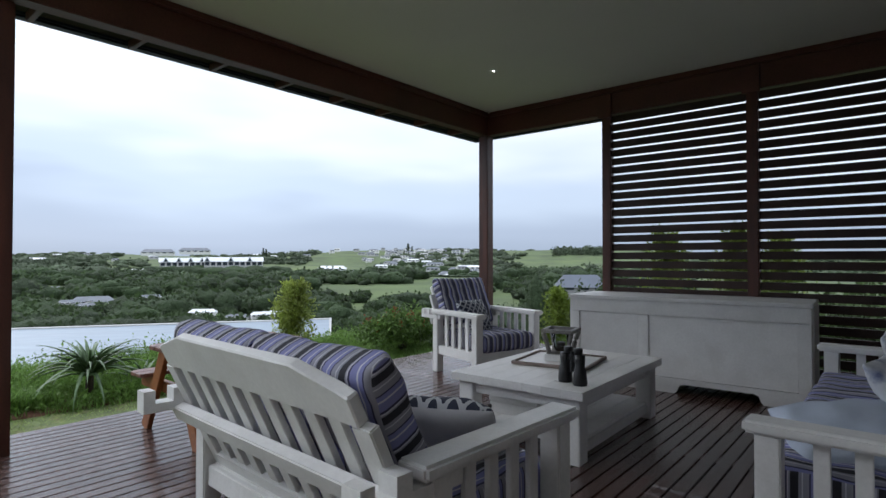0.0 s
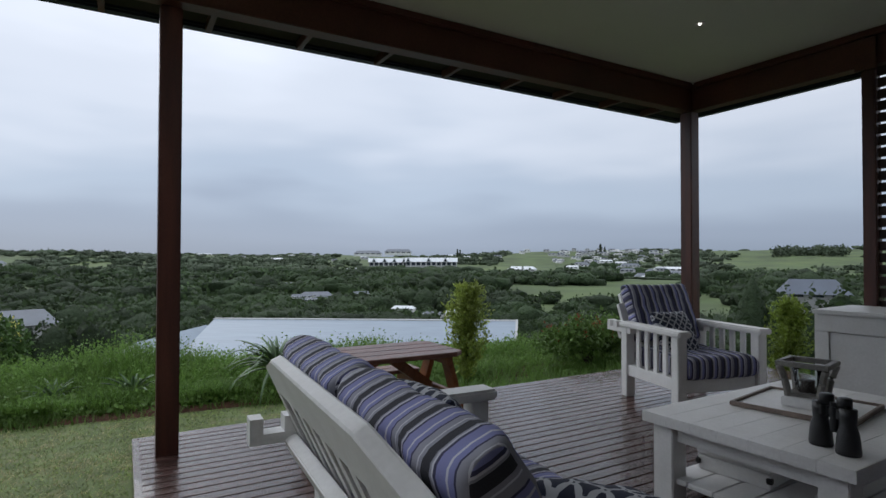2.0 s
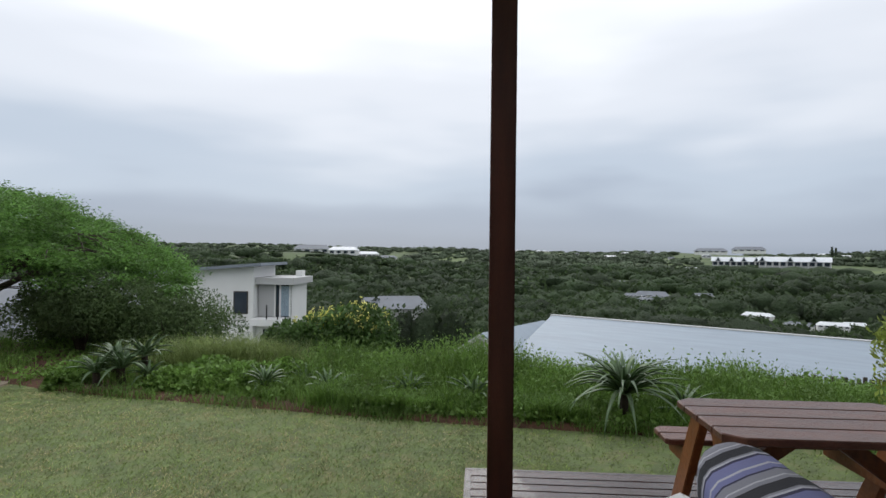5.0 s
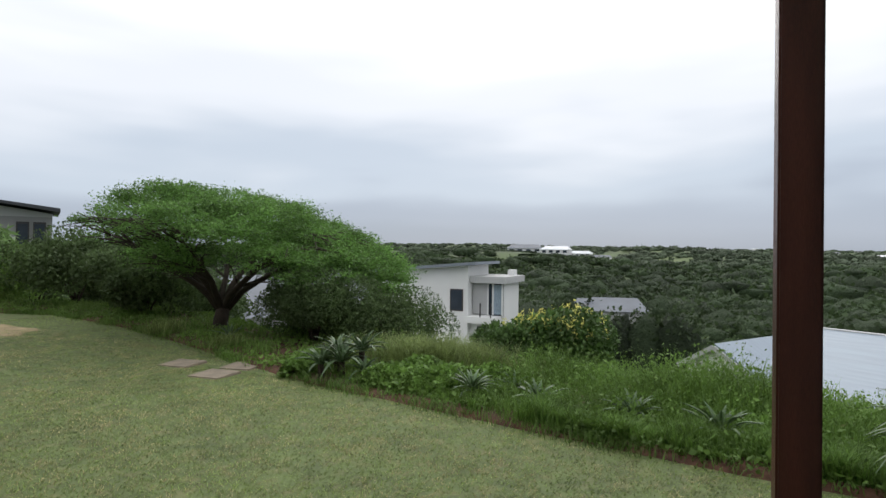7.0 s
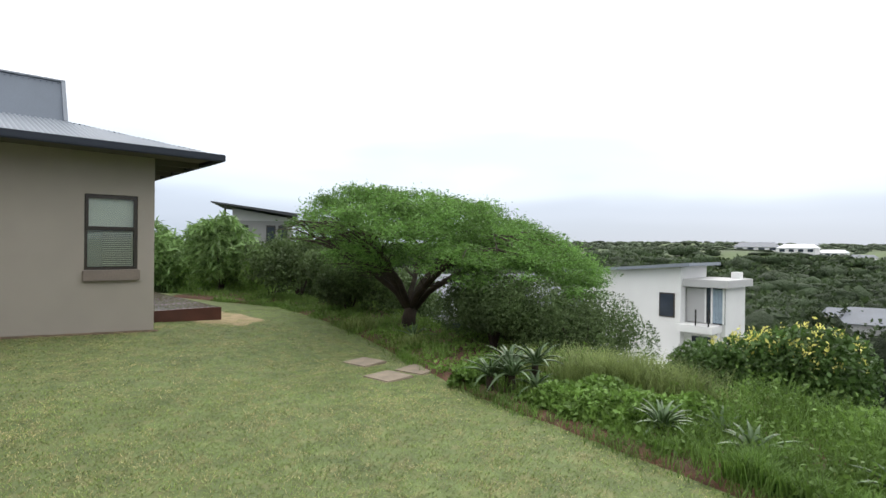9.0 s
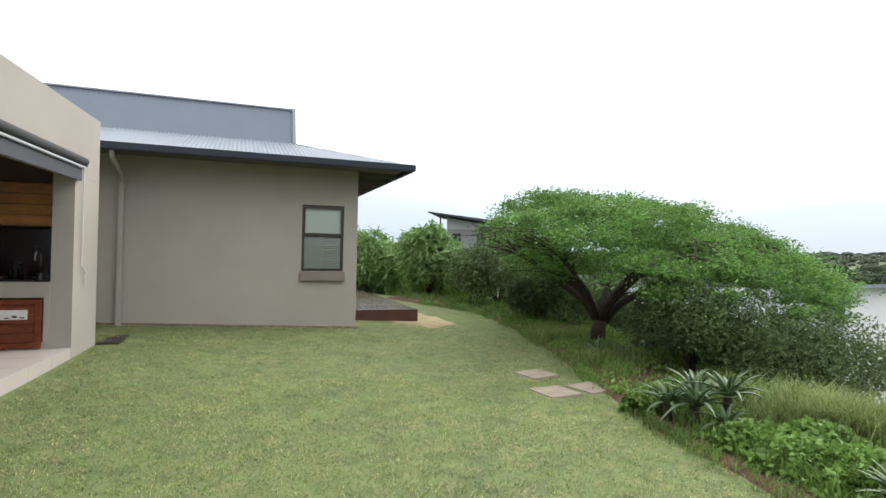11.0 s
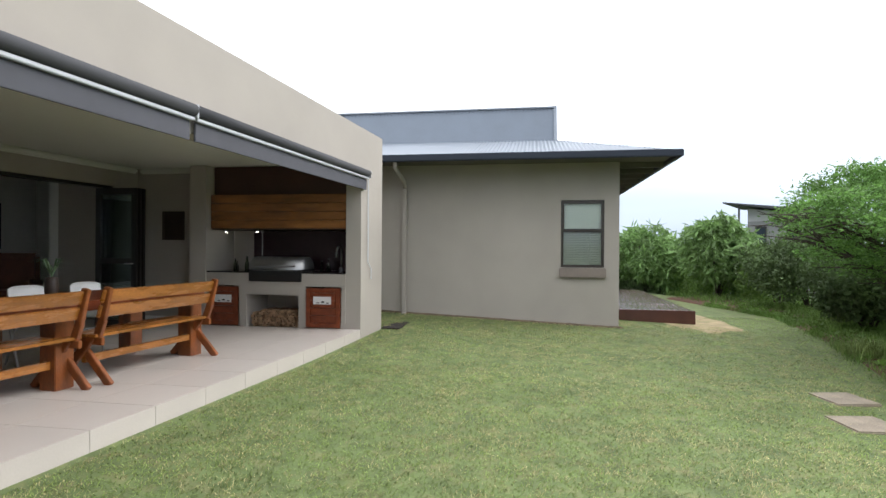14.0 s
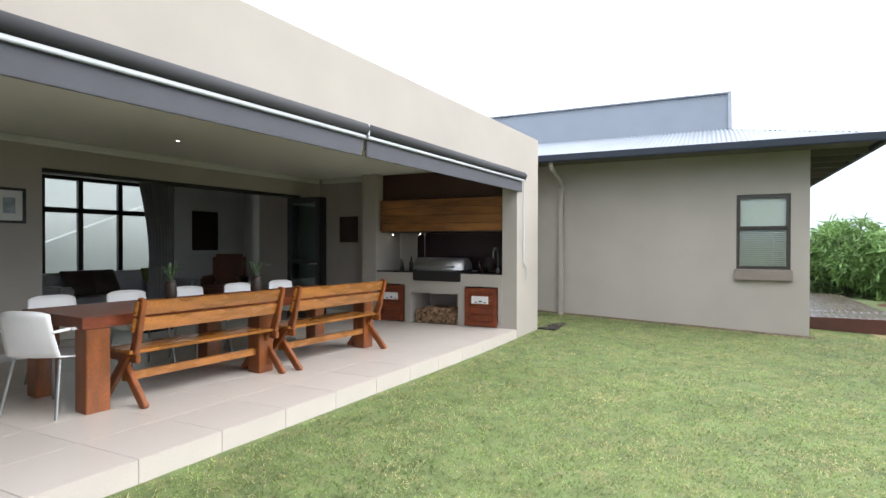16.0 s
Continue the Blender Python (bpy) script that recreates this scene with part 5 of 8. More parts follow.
def house_window():
    w = thing("window_1", "bronze-framed sash window with a white blind", "window", pose(-5.185, WY - 0.06, 1.575), kind="structure")
    hw, hh = 0.413, 0.66
    for a, b, c, d in ((-hw, hw, hh - 0.05, hh), (-hw, hw, -hh, -hh + 0.05), (-hw, -hw + 0.05, -hh + 0.05, hh - 0.05), (hw - 0.05, hw, -hh + 0.05, hh - 0.05), (-hw + 0.05, hw - 0.05, 0.03, 0.09)):
        box_part("window_frame", a, b, -0.03, 0.035, c, d, BROWNF, w, 0.004)
    # top light ajar, standing proud
    for a, b, c, d in ((-hw + 0.02, hw - 0.02, hh - 0.07, hh - 0.03), (-hw + 0.02, hw - 0.02, 0.06, 0.10), (-hw + 0.02, -hw + 0.06, 0.10, hh - 0.07), (hw - 0.06, hw - 0.02, 0.10, hh - 0.07)):
        box_part("sash", a, b, 0.037, 0.065, c, d, BROWNF, w, 0.003)
    for c, d, y in ((0.10, hh - 0.07, 0.05), (-hh + 0.05, 0.03, 0.0)):
        ob = box_part("pane", -hw + 0.05, hw - 0.05, y - 0.003, y + 0.003, c, d, GLASS, w, 0.0)
        ob.visible_shadow = False
    blind = mat("white_blind", (0.84, 0.78, 0.65), 0.8, 0.04, 4.0, 0.1)
    box_part("roller_blind", -hw + 0.05, hw - 0.05, -0.026, -0.021, 0.10, hh - 0.05, blind, w, 0.0)
    bm = bmesh.new()
    bm_box(bm, -hw + 0.052, -hw + 0.055 + 0.02, -0.060, -0.045, -hh, hh)
    part("blind_cord", bm, blind, w)
    for i in range(19):
        z = -hh + 0.07 + i * 0.034
        ob = box_part("blind_slat", -hw + 0.05, hw - 0.05, -0.013, 0.013, -0.001, 0.001, blind, w, 0.0)
        ob.matrix_basis = pose(0, -0.024, z, -50)
    sill = mat("grey_brown_sill", (0.20, 0.165, 0.14), 0.8, 0.12, 3.0, 0.2)
    box_part("window_sill", -hw - 0.03, hw + 0.03, -0.02, 0.14, -hh - 0.20, -hh - 0.01, sill, w, 0.012, "thick grey-brown sill")


house_window()


def downpipe():
    th = thing("downpipe", "taupe painted rainwater downpipe on the house wall", "downpipe", pose(-1.62, WY, 0))
    bm = bmesh.new()
    bm_tube(bm, [(0.0, 0.92, 2.92), (0.0, 0.86, 2.80), (0.0, 0.12, 2.62), (0, 0.06, 2.5)], 0.04, 10)
    part("swan_neck", bm, PLASTER, th, smooth=True)
    bm = bmesh.new()
    bm_box(bm, -0.045, 0.045, 0.015, 0.095, -0.12, 2.52, 0.008)
    part("pipe", bm, PLASTER, th)
    bm = bmesh.new()
    bm_bar(bm, (0, 0.055, -0.06), (0, 0.17, -0.13), 0.085, 0.075, 0.006)
    part("shoe", bm, PLASTER, th)
    for z in (0.5, 1.6, 2.4):
        box_part("bracket", -0.065, 0.065, 0.0, 0.1, z - 0.015, z + 0.015, PLASTER, th, 0.003)


downpipe()


def folding_doors():
    L = LEAN_P
    d = thing("door_1", "black-framed glass folding doors, folded open", "door", kind="structure")
    box_part("head_track", BX + 0.02, BX + 0.16, -7.75, -3.55, 2.19, 2.238, BLACKF, d, 0.003)
    for k in range(3):
        y = -7.68 + 0.075 * k
        lf = box_part("door_leaf", BX - 0.62, BX + 0.1, y - 0.02, y + 0.02, 0.02, 0.12, BLACKF, d, 0.003)
        for a, b, c, e in ((BX - 0.62, BX + 0.1, 2.08, 2.18), (BX - 0.62, BX - 0.53, 0.12, 2.08), (BX + 0.01, BX + 0.1, 0.12, 2.08), (BX - 0.53, BX + 0.01, 1.0, 1.08)):
            box_part("door_frame", a, b, y - 0.02, y + 0.02, c, e, BLACKF, lf, 0.003)
        for c, e in ((0.12, 1.0), (1.08, 2.08)):
            ob = box_part("pane", BX - 0.53, BX + 0.01, y - 0.004, y + 0.004, c, e, GLASS, lf, 0.0)
    bm = bmesh.new()
    bm_tube(bm, [(BX - 0.575, -7.5, 1.0), (BX - 0.575, -7.46, 1.0), (BX - 0.46, -7.46, 1.0)], 0.009, 8)
    part("door_handle", bm, STEEL, d, "steel lever handle")
    lean_all(d, L)


folding_doors()


def room_window():
    L = LEAN_P
    w = thing("window_2", "large black-framed living-room window", "window", Matrix.Translation(L @ Vector((RX + 0.1, -6.795, 1.58))) @ pose(0, 0, 0, 0, 0, -4.35), kind="structure")
    hh, hw = 1.06, 1.125
    for a, b, c, e in ((-hw, hw, hh - 0.07, hh), (-hw, hw, -hh, -hh + 0.07), (-hw, hw, 0.36, 0.46)):
        box_part("window_frame", -0.04, 0.04, a, b, c, e, BLACKF, w, 0.003)
    for y in (-hw + 0.04, -0.35, 0.42, hw - 0.04):
        box_part("mullion", -0.04, 0.04, y - 0.045, y + 0.045, -hh + 0.07, hh - 0.07, BLACKF, w, 0.003)
    ob = box_part("pane", -0.003, 0.003, -hw + 0.05, hw - 0.05, -hh + 0.05, hh - 0.05, GLASS, w, 0.0)
    ob.visible_shadow = False


room_window()
# Pane for the unseen opening added to bring daylight into the room.
ob = tagged(box_part("added_room_pane", RX + 0.42, RX + 0.425, -4.92, -1.08, 0.28, 2.54, GLASS, None, 0.0), "unseen clear pane in the opening added to brighten the living room", "window", kind="structure")
ob.visible_shadow = False


def living_room():
    L = LEAN_P
    c = thing("curtain", "tall grey curtain hanging in folds", "curtain", Matrix.Translation(L @ Vector((BX + 0.35, -5.22, 0))))
    bm = bmesh.new()
    rows = []
    for j in range(9):
        z = 2.25 - 2.2 * j / 8
        rows.append([bm.verts.new((0.035 * math.sin(i * 1.3), -0.28 + 0.014 * i * (1 - 0.3 * math.sin(j / 8 * 3.1)), z)) for i in range(41)])
    for a, b in zip(rows, rows[1:]):
        for i in range(40):
            bm.faces.new((a[i], a[i + 1], b[i + 1], b[i]))
    bmesh.ops.solidify(bm, geom=bm.faces[:], thickness=0.004)
    part("cloth", bm, CURTAIN, c, smooth=True)
    s = thing("sofa", "grey living-room sofa with dark and olive cushions", "sofa", Matrix.Translation(L @ Vector((5.4, -6.4, 0.012))))
    grey = mat("grey_sofa_cloth", (0.30, 0.30, 0.30), 0.95, 0.08, 4.0, 0.2)
    olive = mat("olive_cloth", (0.12, 0.12, 0.03), 0.95, 0.1, 5.0, 0.2)
    box_part("base", -0.45, 0.45, -1.3, 1.3, 0.1, 0.42, grey, s, 0.04)
    box_part("backrest", 0.25, 0.47, -1.3, 1.3, 0.42, 0.82, grey, s, 0.06)
    for y in (-1.25, 1.25):
        box_part("arm", -0.45, 0.25, y - 0.12, y + 0.12, 0.42, 0.62, grey, s, 0.04)
    for y, m_ in ((0.75, DARKIN), (0.3, DARKIN), (-0.75, olive)):
        cushion_part("cushion", 0.5, 0.5, 0.18, m_, s, pose(0.12, y, 0.64, 0, -60, 0))
    HIDE = mat("brown_hide", (0.12, 0.042, 0.022), 0.45, 0.25, 5.0, 0.2, 80.0)
    wc = thing("wingback_chair", "dark brown leather wingback chair", "armchair", Matrix.Translation(L @ Vector((5.1, -8.35, 0.012))) @ pose(0, 0, 0, 0, 0, 30))
    box_part("seat", -0.36, 0.36, -0.36, 0.36, 0.2, 0.46, HIDE, wc, 0.05)
    box_part("backrest", -0.36, 0.36, -0.42, -0.26, 0.46, 1.12, HIDE, wc, 0.07)
    for q in (-1, 1):
        box_part("wing", q * 0.36 - 0.05, q * 0.36 + 0.05, -0.36, 0.3, 0.4, 0.66, HIDE, wc, 0.04)
        for y in (-0.3, 0.3):
            box_part("leg", q * 0.3 - 0.025, q * 0.3 + 0.025, y - 0.025, y + 0.025, 0, 0.2, HIDE, wc, 0.004)
    picture(Matrix.Translation(L @ Vector((RX - 0.003, -9.08, 1.66))) @ pose(0, 0, 0, 0, 0, 85.6), 0.34, 0.46, BLACKF, DARKIN, "large dark painting on the living-room wall")


living_room()


def back_deck():
    d = thing("back_deck", "low dark timber deck beside the bedroom", "deck", kind="structure")
    box_part("frame", -7.62, -5.89, -18.5, -12.35, -0.6, -0.06, DECK_DARK, d, 0.0)
    box_part("edge_board", -7.66, -5.89, -12.34, -12.30, -0.55, -0.03, BEAM_H, d, 0.004)
    bm = bmesh.new()
    bm_box(bm, -0.058, 0.058, -18.5, -12.34, -0.055, -0.03, 0.004)
    me = mesh_from("deck_board", bm, DECKM)
    for i in range(14):
        ob = new("deck_board", me)
        ob.parent = d
        ob.matrix_basis = pose(-5.96 - i * 0.124, 0, 0)


back_deck()
tagged(box_part("timber_step", -2.00, -1.67, -9.80, -8.94, -0.25, -0.09, DECK_DARK, None, 0.01), "dark timber step beside the patio pier", "step")
for i, (x, y, r) in enumerate(((-7.70, -6.75, 12), (-7.40, -5.75, 8), (-8.05, -5.90, 14))):
    bm = bmesh.new()
    bm_box(bm, -0.25, 0.25, -0.25, 0.25, -0.03, 0.012, 0.012)
    tagged(part("paving_slab", bm, PAVER, None, m=pose(x, y, height(x, y) + 0.012, 0, 0, r)), "square grey-brown concrete stepping slab in the lawn", "paving slab", "stepping slabs")

# ---- plants ----
NR = np.random.default_rng(7)
LEAF_ACACIA = leaf_mat("acacia_leaf", (0.122, 0.236, 0.055), 0.4, 1.3, 0.5, 0.5, 0.45)
LEAF_DARK = leaf_mat("dark_shrub_leaf", (0.082, 0.126, 0.046), 0.45, 1.6, 0.8, 0.25, 0.22)
LEAF_MID = leaf_mat("mid_shrub_leaf", (0.105, 0.175, 0.043), 0.4, 0.9, 0.6, 0.25, 0.4)
LEAF_BUSHY = leaf_mat("deep_green_bush_leaf", (0.075, 0.138, 0.036), 0.45, 1.8, 0.5, 0.3, 0.4)
LEAF_MAT = leaf_mat("fresh_green_mat_leaf", (0.135, 0.235, 0.050), 0.3, 3.0, 0.5, 0.3, 0.4)
LEAF_LIME = leaf_mat("lime_foliage", (0.20, 0.27, 0.045), 0.35, 1.5, 0.5, 0.3, 0.35)
LEAF_GOLD = leaf_mat("golden_conifer", (0.27, 0.335, 0.07), 0.35, 4.0, 0.5, 0.3, 0.35)
LEAF_WEED = leaf_mat("weed_foliage", (0.140, 0.240, 0.052), 0.35, 0.8, 0.6, 0.35, 0.25)
LEAF_STRAW = leaf_mat("seeding_grass", (0.19, 0.245, 0.08), 0.3, 1.5, 0.7, 0.25, 0.4)
LEAF_AGAVE = leaf_mat("grey_green_succulent", (0.110, 0.178, 0.080), 0.3, 3.0, 0.4, 0.05, 0.3)
YELLOW = leaf_mat("yellow_flower", (0.80, 0.76, 0.22), 0.2, 3.0, 0.6, 0.3, 0.2)
REDF = leaf_mat("red_flower", (0.30, 0.06, 0.03), 0.2, 3.0, 0.6, 0.2, 0.3)
LEAF_TWIG = leaf_mat("grey_twig_leaf", (0.16, 0.17, 0.15), 0.3, 0.9, 0.7, 0.2, 0.4)
LEAF_LONG = leaf_mat("long_glossy_leaf", (0.17, 0.28, 0.09), 0.25, 0.9, 0.45, 0.3, 0.35)
LAWN_BLADE = leaf_mat("lawn_blade", (0.204, 0.268, 0.080), 0.36, 1.8, 0.6, 0.45, 0.55)


def fast_mesh(name, verts, faces4, faces3, material):
    """A mesh from arrays of quads and triangles."""
    me = bpy.data.meshes.new(name)
    v = np.asarray(verts, dtype=np.float32)
    q = np.asarray(faces4, dtype=np.int32).reshape(-1, 4)
    t = np.asarray(faces3, dtype=np.int32).reshape(-1, 3)
    me.vertices.add(len(v))
    me.vertices.foreach_set("co", v.ravel())
    me.loops.add(q.size + t.size)
    me.loops.foreach_set("vertex_index", np.concatenate([q.ravel(), t.ravel()]))
    me.polygons.add(len(q) + len(t))
    me.polygons.foreach_set("loop_start", np.concatenate([np.arange(len(q)) * 4, q.size + np.arange(len(t)) * 3]))
    me.polygons.foreach_set("loop_total", np.concatenate([np.full(len(q), 4), np.full(len(t), 3)]))
    me.update(calc_edges=True)
    me.materials.append(material)
    return me


def unit(n):
    v = NR.normal(size=(n, 3))
    return v / np.linalg.norm(v, axis=1, keepdims=True)


def leaf_mesh(name, pts, length, width, material, droop=0.0, flat=0.0, jitter=0.35):
    """A folded diamond leaf at every point, turned at random."""
    n = len(pts)
    d = unit(n)
    d[:, 2] = d[:, 2] * (1 - flat) - droop
    d /= np.linalg.norm(d, axis=1, keepdims=True)
    s = np.cross(d, unit(n))
    s /= np.linalg.norm(s, axis=1, keepdims=True) + 1e-9
    k = (1 + jitter * NR.normal(size=(n, 1))).clip(0.4, 1.8)
    L, W = length * k, width * k
    nn = np.cross(s, d)
    a, b = pts, pts + d * L
    m = pts + d * L * 0.45 + nn * W * 0.25
    v = np.stack([a, m - s * W, b, m + s * W], 1).reshape(-1, 3)
    q = np.arange(4 * n).reshape(n, 4)
    return fast_mesh(name, v, q, [], material)


def blade_mesh(name, base, h, width, lean, material, head=None):
    """Bent grass blades: one quad and a tip each."""
    n = len(base)
    a = NR.uniform(0, 2 * math.pi, n)
    out = np.stack([np.cos(a), np.sin(a), np.zeros(n)], 1)
    side = np.stack([-np.sin(a + 0.4), np.cos(a + 0.4), np.zeros(n)], 1)
    h = np.asarray(h).reshape(n, 1)
    le = lean * NR.uniform(0.3, 1.3, (n, 1)) * h
    mid = base + out * le * 0.35 + np.array([0, 0, 1.0]) * h * 0.6
    tip = base + out * le + np.array([0, 0, 1.0]) * h * NR.uniform(0.75, 1.0, (n, 1))
    w = width * NR.uniform(0.6, 1.3, (n, 1))
    v = np.stack([base - side * w, base + side * w, mid + side * w * 0.8, mid - side * w * 0.8, tip], 1).reshape(-1, 3)
    i = np.arange(n)[:, None] * 5
    return fast_mesh(name, v, i + np.array([[0, 1, 2, 3]]), i + np.array([[3, 2, 4]]), material)


def zat(xy):
    return np.array([height(x, y) for x, y in xy])


def shell_points(n, rx, ry, rz, lumps=9, seed=0, fill=0.35):
    """Points on and inside a lumpy crown, denser at its skin."""
    rg = np.random.default_rng(seed)
    c = rg.normal(size=(lumps, 3))
    c /= np.linalg.norm(c, axis=1, keepdims=True)
    c[:, 2] = np.abs(c[:, 2]) * 0.9 - 0.15
    c *= rg.uniform(0.35, 0.72, (lumps, 1))
    r = rg.uniform(0.30, 0.55, lumps)
    k = rg.integers(0, lumps, n)
    d = rg.normal(size=(n, 3))
    d /= np.linalg.norm(d, axis=1, keepdims=True)
    rad = r[k] * (1 - fill * rg.random(n) ** 2)
    p = c[k] + d * rad[:, None]
    return p * np.array([rx, ry, rz])


def stems(bm, n, h, spread, r, rnd):
    for _ in range(n):
        a = rnd.uniform(0, 6.28)
        s = rnd.uniform(0.3, 1.0) * spread
        bm_tube(bm, [(0, 0, -0.05), (math.cos(a) * s * 0.4, math.sin(a) * s * 0.4, h * 0.5), (math.cos(a) * s, math.sin(a) * s, h)], r, 5, r * 0.4)


def shrub(name, label, x, y, rx, ry, rz, n, leaf, size, seed, z=None, flowers=None, nf=0, droop=0.0, group="garden shrubs", slim=0.32):
    z0 = height(x, y) if z is None else z
    th = thing(name, label, "shrub", pose(x, y, z0), group)
    bm = bmesh.new()
    stems(bm, 7, rz * 1.1, min(rx, ry) * 0.55, 0.02 + 0.008 * rz, random.Random(seed))
    part("stems", bm, BARK, th)
    p = shell_points(n, rx, ry, rz, 12, seed)
    p[:, 2] += rz * 0.78
    p = p[p[:, 2] > 0.02]
    ob = new("foliage", leaf_mesh("foliage", p, size, size * slim, leaf, droop))
    ob.parent = th
    if flowers:
        f = shell_points(nf * 4, rx * 1.0, ry * 1.0, rz * 1.0, 12, seed, 0.12)
        f[:, 2] += rz * 0.80
        f = f[f[:, 2] > rz * (1.22 if flowers == YELLOW else 1.05)]
        f = f[[noise.noise((q[0] * 2.2, q[1] * 2.2, seed * 1.7)) > -0.02 for q in f]][:nf]
        c = (f[:, None, :] + NR.normal(size=(len(f), 13, 3)) * np.array([0.016, 0.016, 0.042])).reshape(-1, 3)
        ob = new("blossom", leaf_mesh("blossom", c, 0.042, 0.010, flowers, -1.0))
        ob.parent = th
        tagged(ob, "clusters of flower spikes")
    return th


def succulent(name, label, x, y, n, length, width, seed, rise=0.8, z=None, lift=0.0, curl=1.0):
    """A rosette of long channelled leaves, arching outwards."""
    th = thing(name, label, "aloe", pose(x, y, (height(x, y) + 0.05 if z is None else z)), "aloes in the bed")
    rnd = random.Random(seed)
    if lift > 0.05:
        bm = bmesh.new()
        bm_tube(bm, [(0, 0, -0.1), (0.01, 0, lift)], 0.05, 8, 0.04)
        part("stem", bm, BARK, th)
    for i in range(n):
        bm = bmesh.new()
        a = i * 2.399 + rnd.uniform(-0.2, 0.2)
        f = i / n
        ln = length * rnd.uniform(0.8, 1.1) * (1 - 0.25 * f)
        el = math.radians(18 + 64 * f ** 0.8 * rise)
        u, sd = Vector((math.cos(a), math.sin(a), 0)), Vector((-math.sin(a), math.cos(a), 0))
        p = Vector((0, 0, lift)) + u * 0.03
        rows = []
        m = 7
        cur = el
        for k in range(m + 1):
            t = k / m
            w = width * (1 - t) ** 0.75 * (0.75 + 0.9 * t * (1 - t)) + 0.0015
            up = Vector((0, 0, 1)) * math.cos(cur) - u * math.sin(cur)
            rows.append([bm.verts.new(p - sd * w + up * w * 0.55), bm.verts.new(p - up * w * 0.22), bm.verts.new(p + sd * w + up * w * 0.55), bm.verts.new(p + up * w * 0.12)])
            p = p + (u * math.cos(cur) + Vector((0, 0, 1)) * math.sin(cur)) * (ln / m)
            cur -= math.radians(rnd.uniform(4, 13) * curl)
        for r0, r1 in zip(rows, rows[1:]):
            for k in range(4):
                bm.faces.new((r0[k], r0[(k + 1) % 4], r1[(k + 1) % 4], r1[k]))
        part("leaf", bm, LEAF_AGAVE, th, smooth=True)
    return th


succulent("agave", "large grey-green aloe with long arching toothed leaves", -7.02, 1.96, 60, 0.80, 0.033, 3, 1.0, lift=0.26, curl=1.45)
for i, (x, y, n, ln, w, s, lift) in enumerate(((-7.98, -4.05, 22, 0.50, 0.036, 5, 0.22), (-8.18, -4.28, 18, 0.42, 0.034, 6, 0.30), (-7.86, -4.30, 20, 0.44, 0.034, 15, 0.18), (-8.30, -3.95, 20, 0.46, 0.034, 16, 0.34), (-8.05, -3.75, 16, 0.36, 0.03, 17, 0.12), (-7.82, -2.12, 24, 0.38, 0.030, 7, 0.10), (-7.88, -1.36, 18, 0.40, 0.036, 8, 0.05), (-7.72, -0.35, 20, 0.42, 0.036, 9, 0.05), (-7.50, 0.42, 22, 0.48, 0.036, 10, 0.06), (-8.25, -1.75, 16, 0.35, 0.03, 11, 0.05), (-9.4, -7.6, 14, 0.5, 0.03, 12, 0.05), (-7.15, 2.6, 20, 0.5, 0.03, 13, 0.05))):
    succulent("aloe", "small grey-green aloe rosette in the bed", x, y, n, ln * 0.98, w * 1.05, s, 1.05, lift=lift)


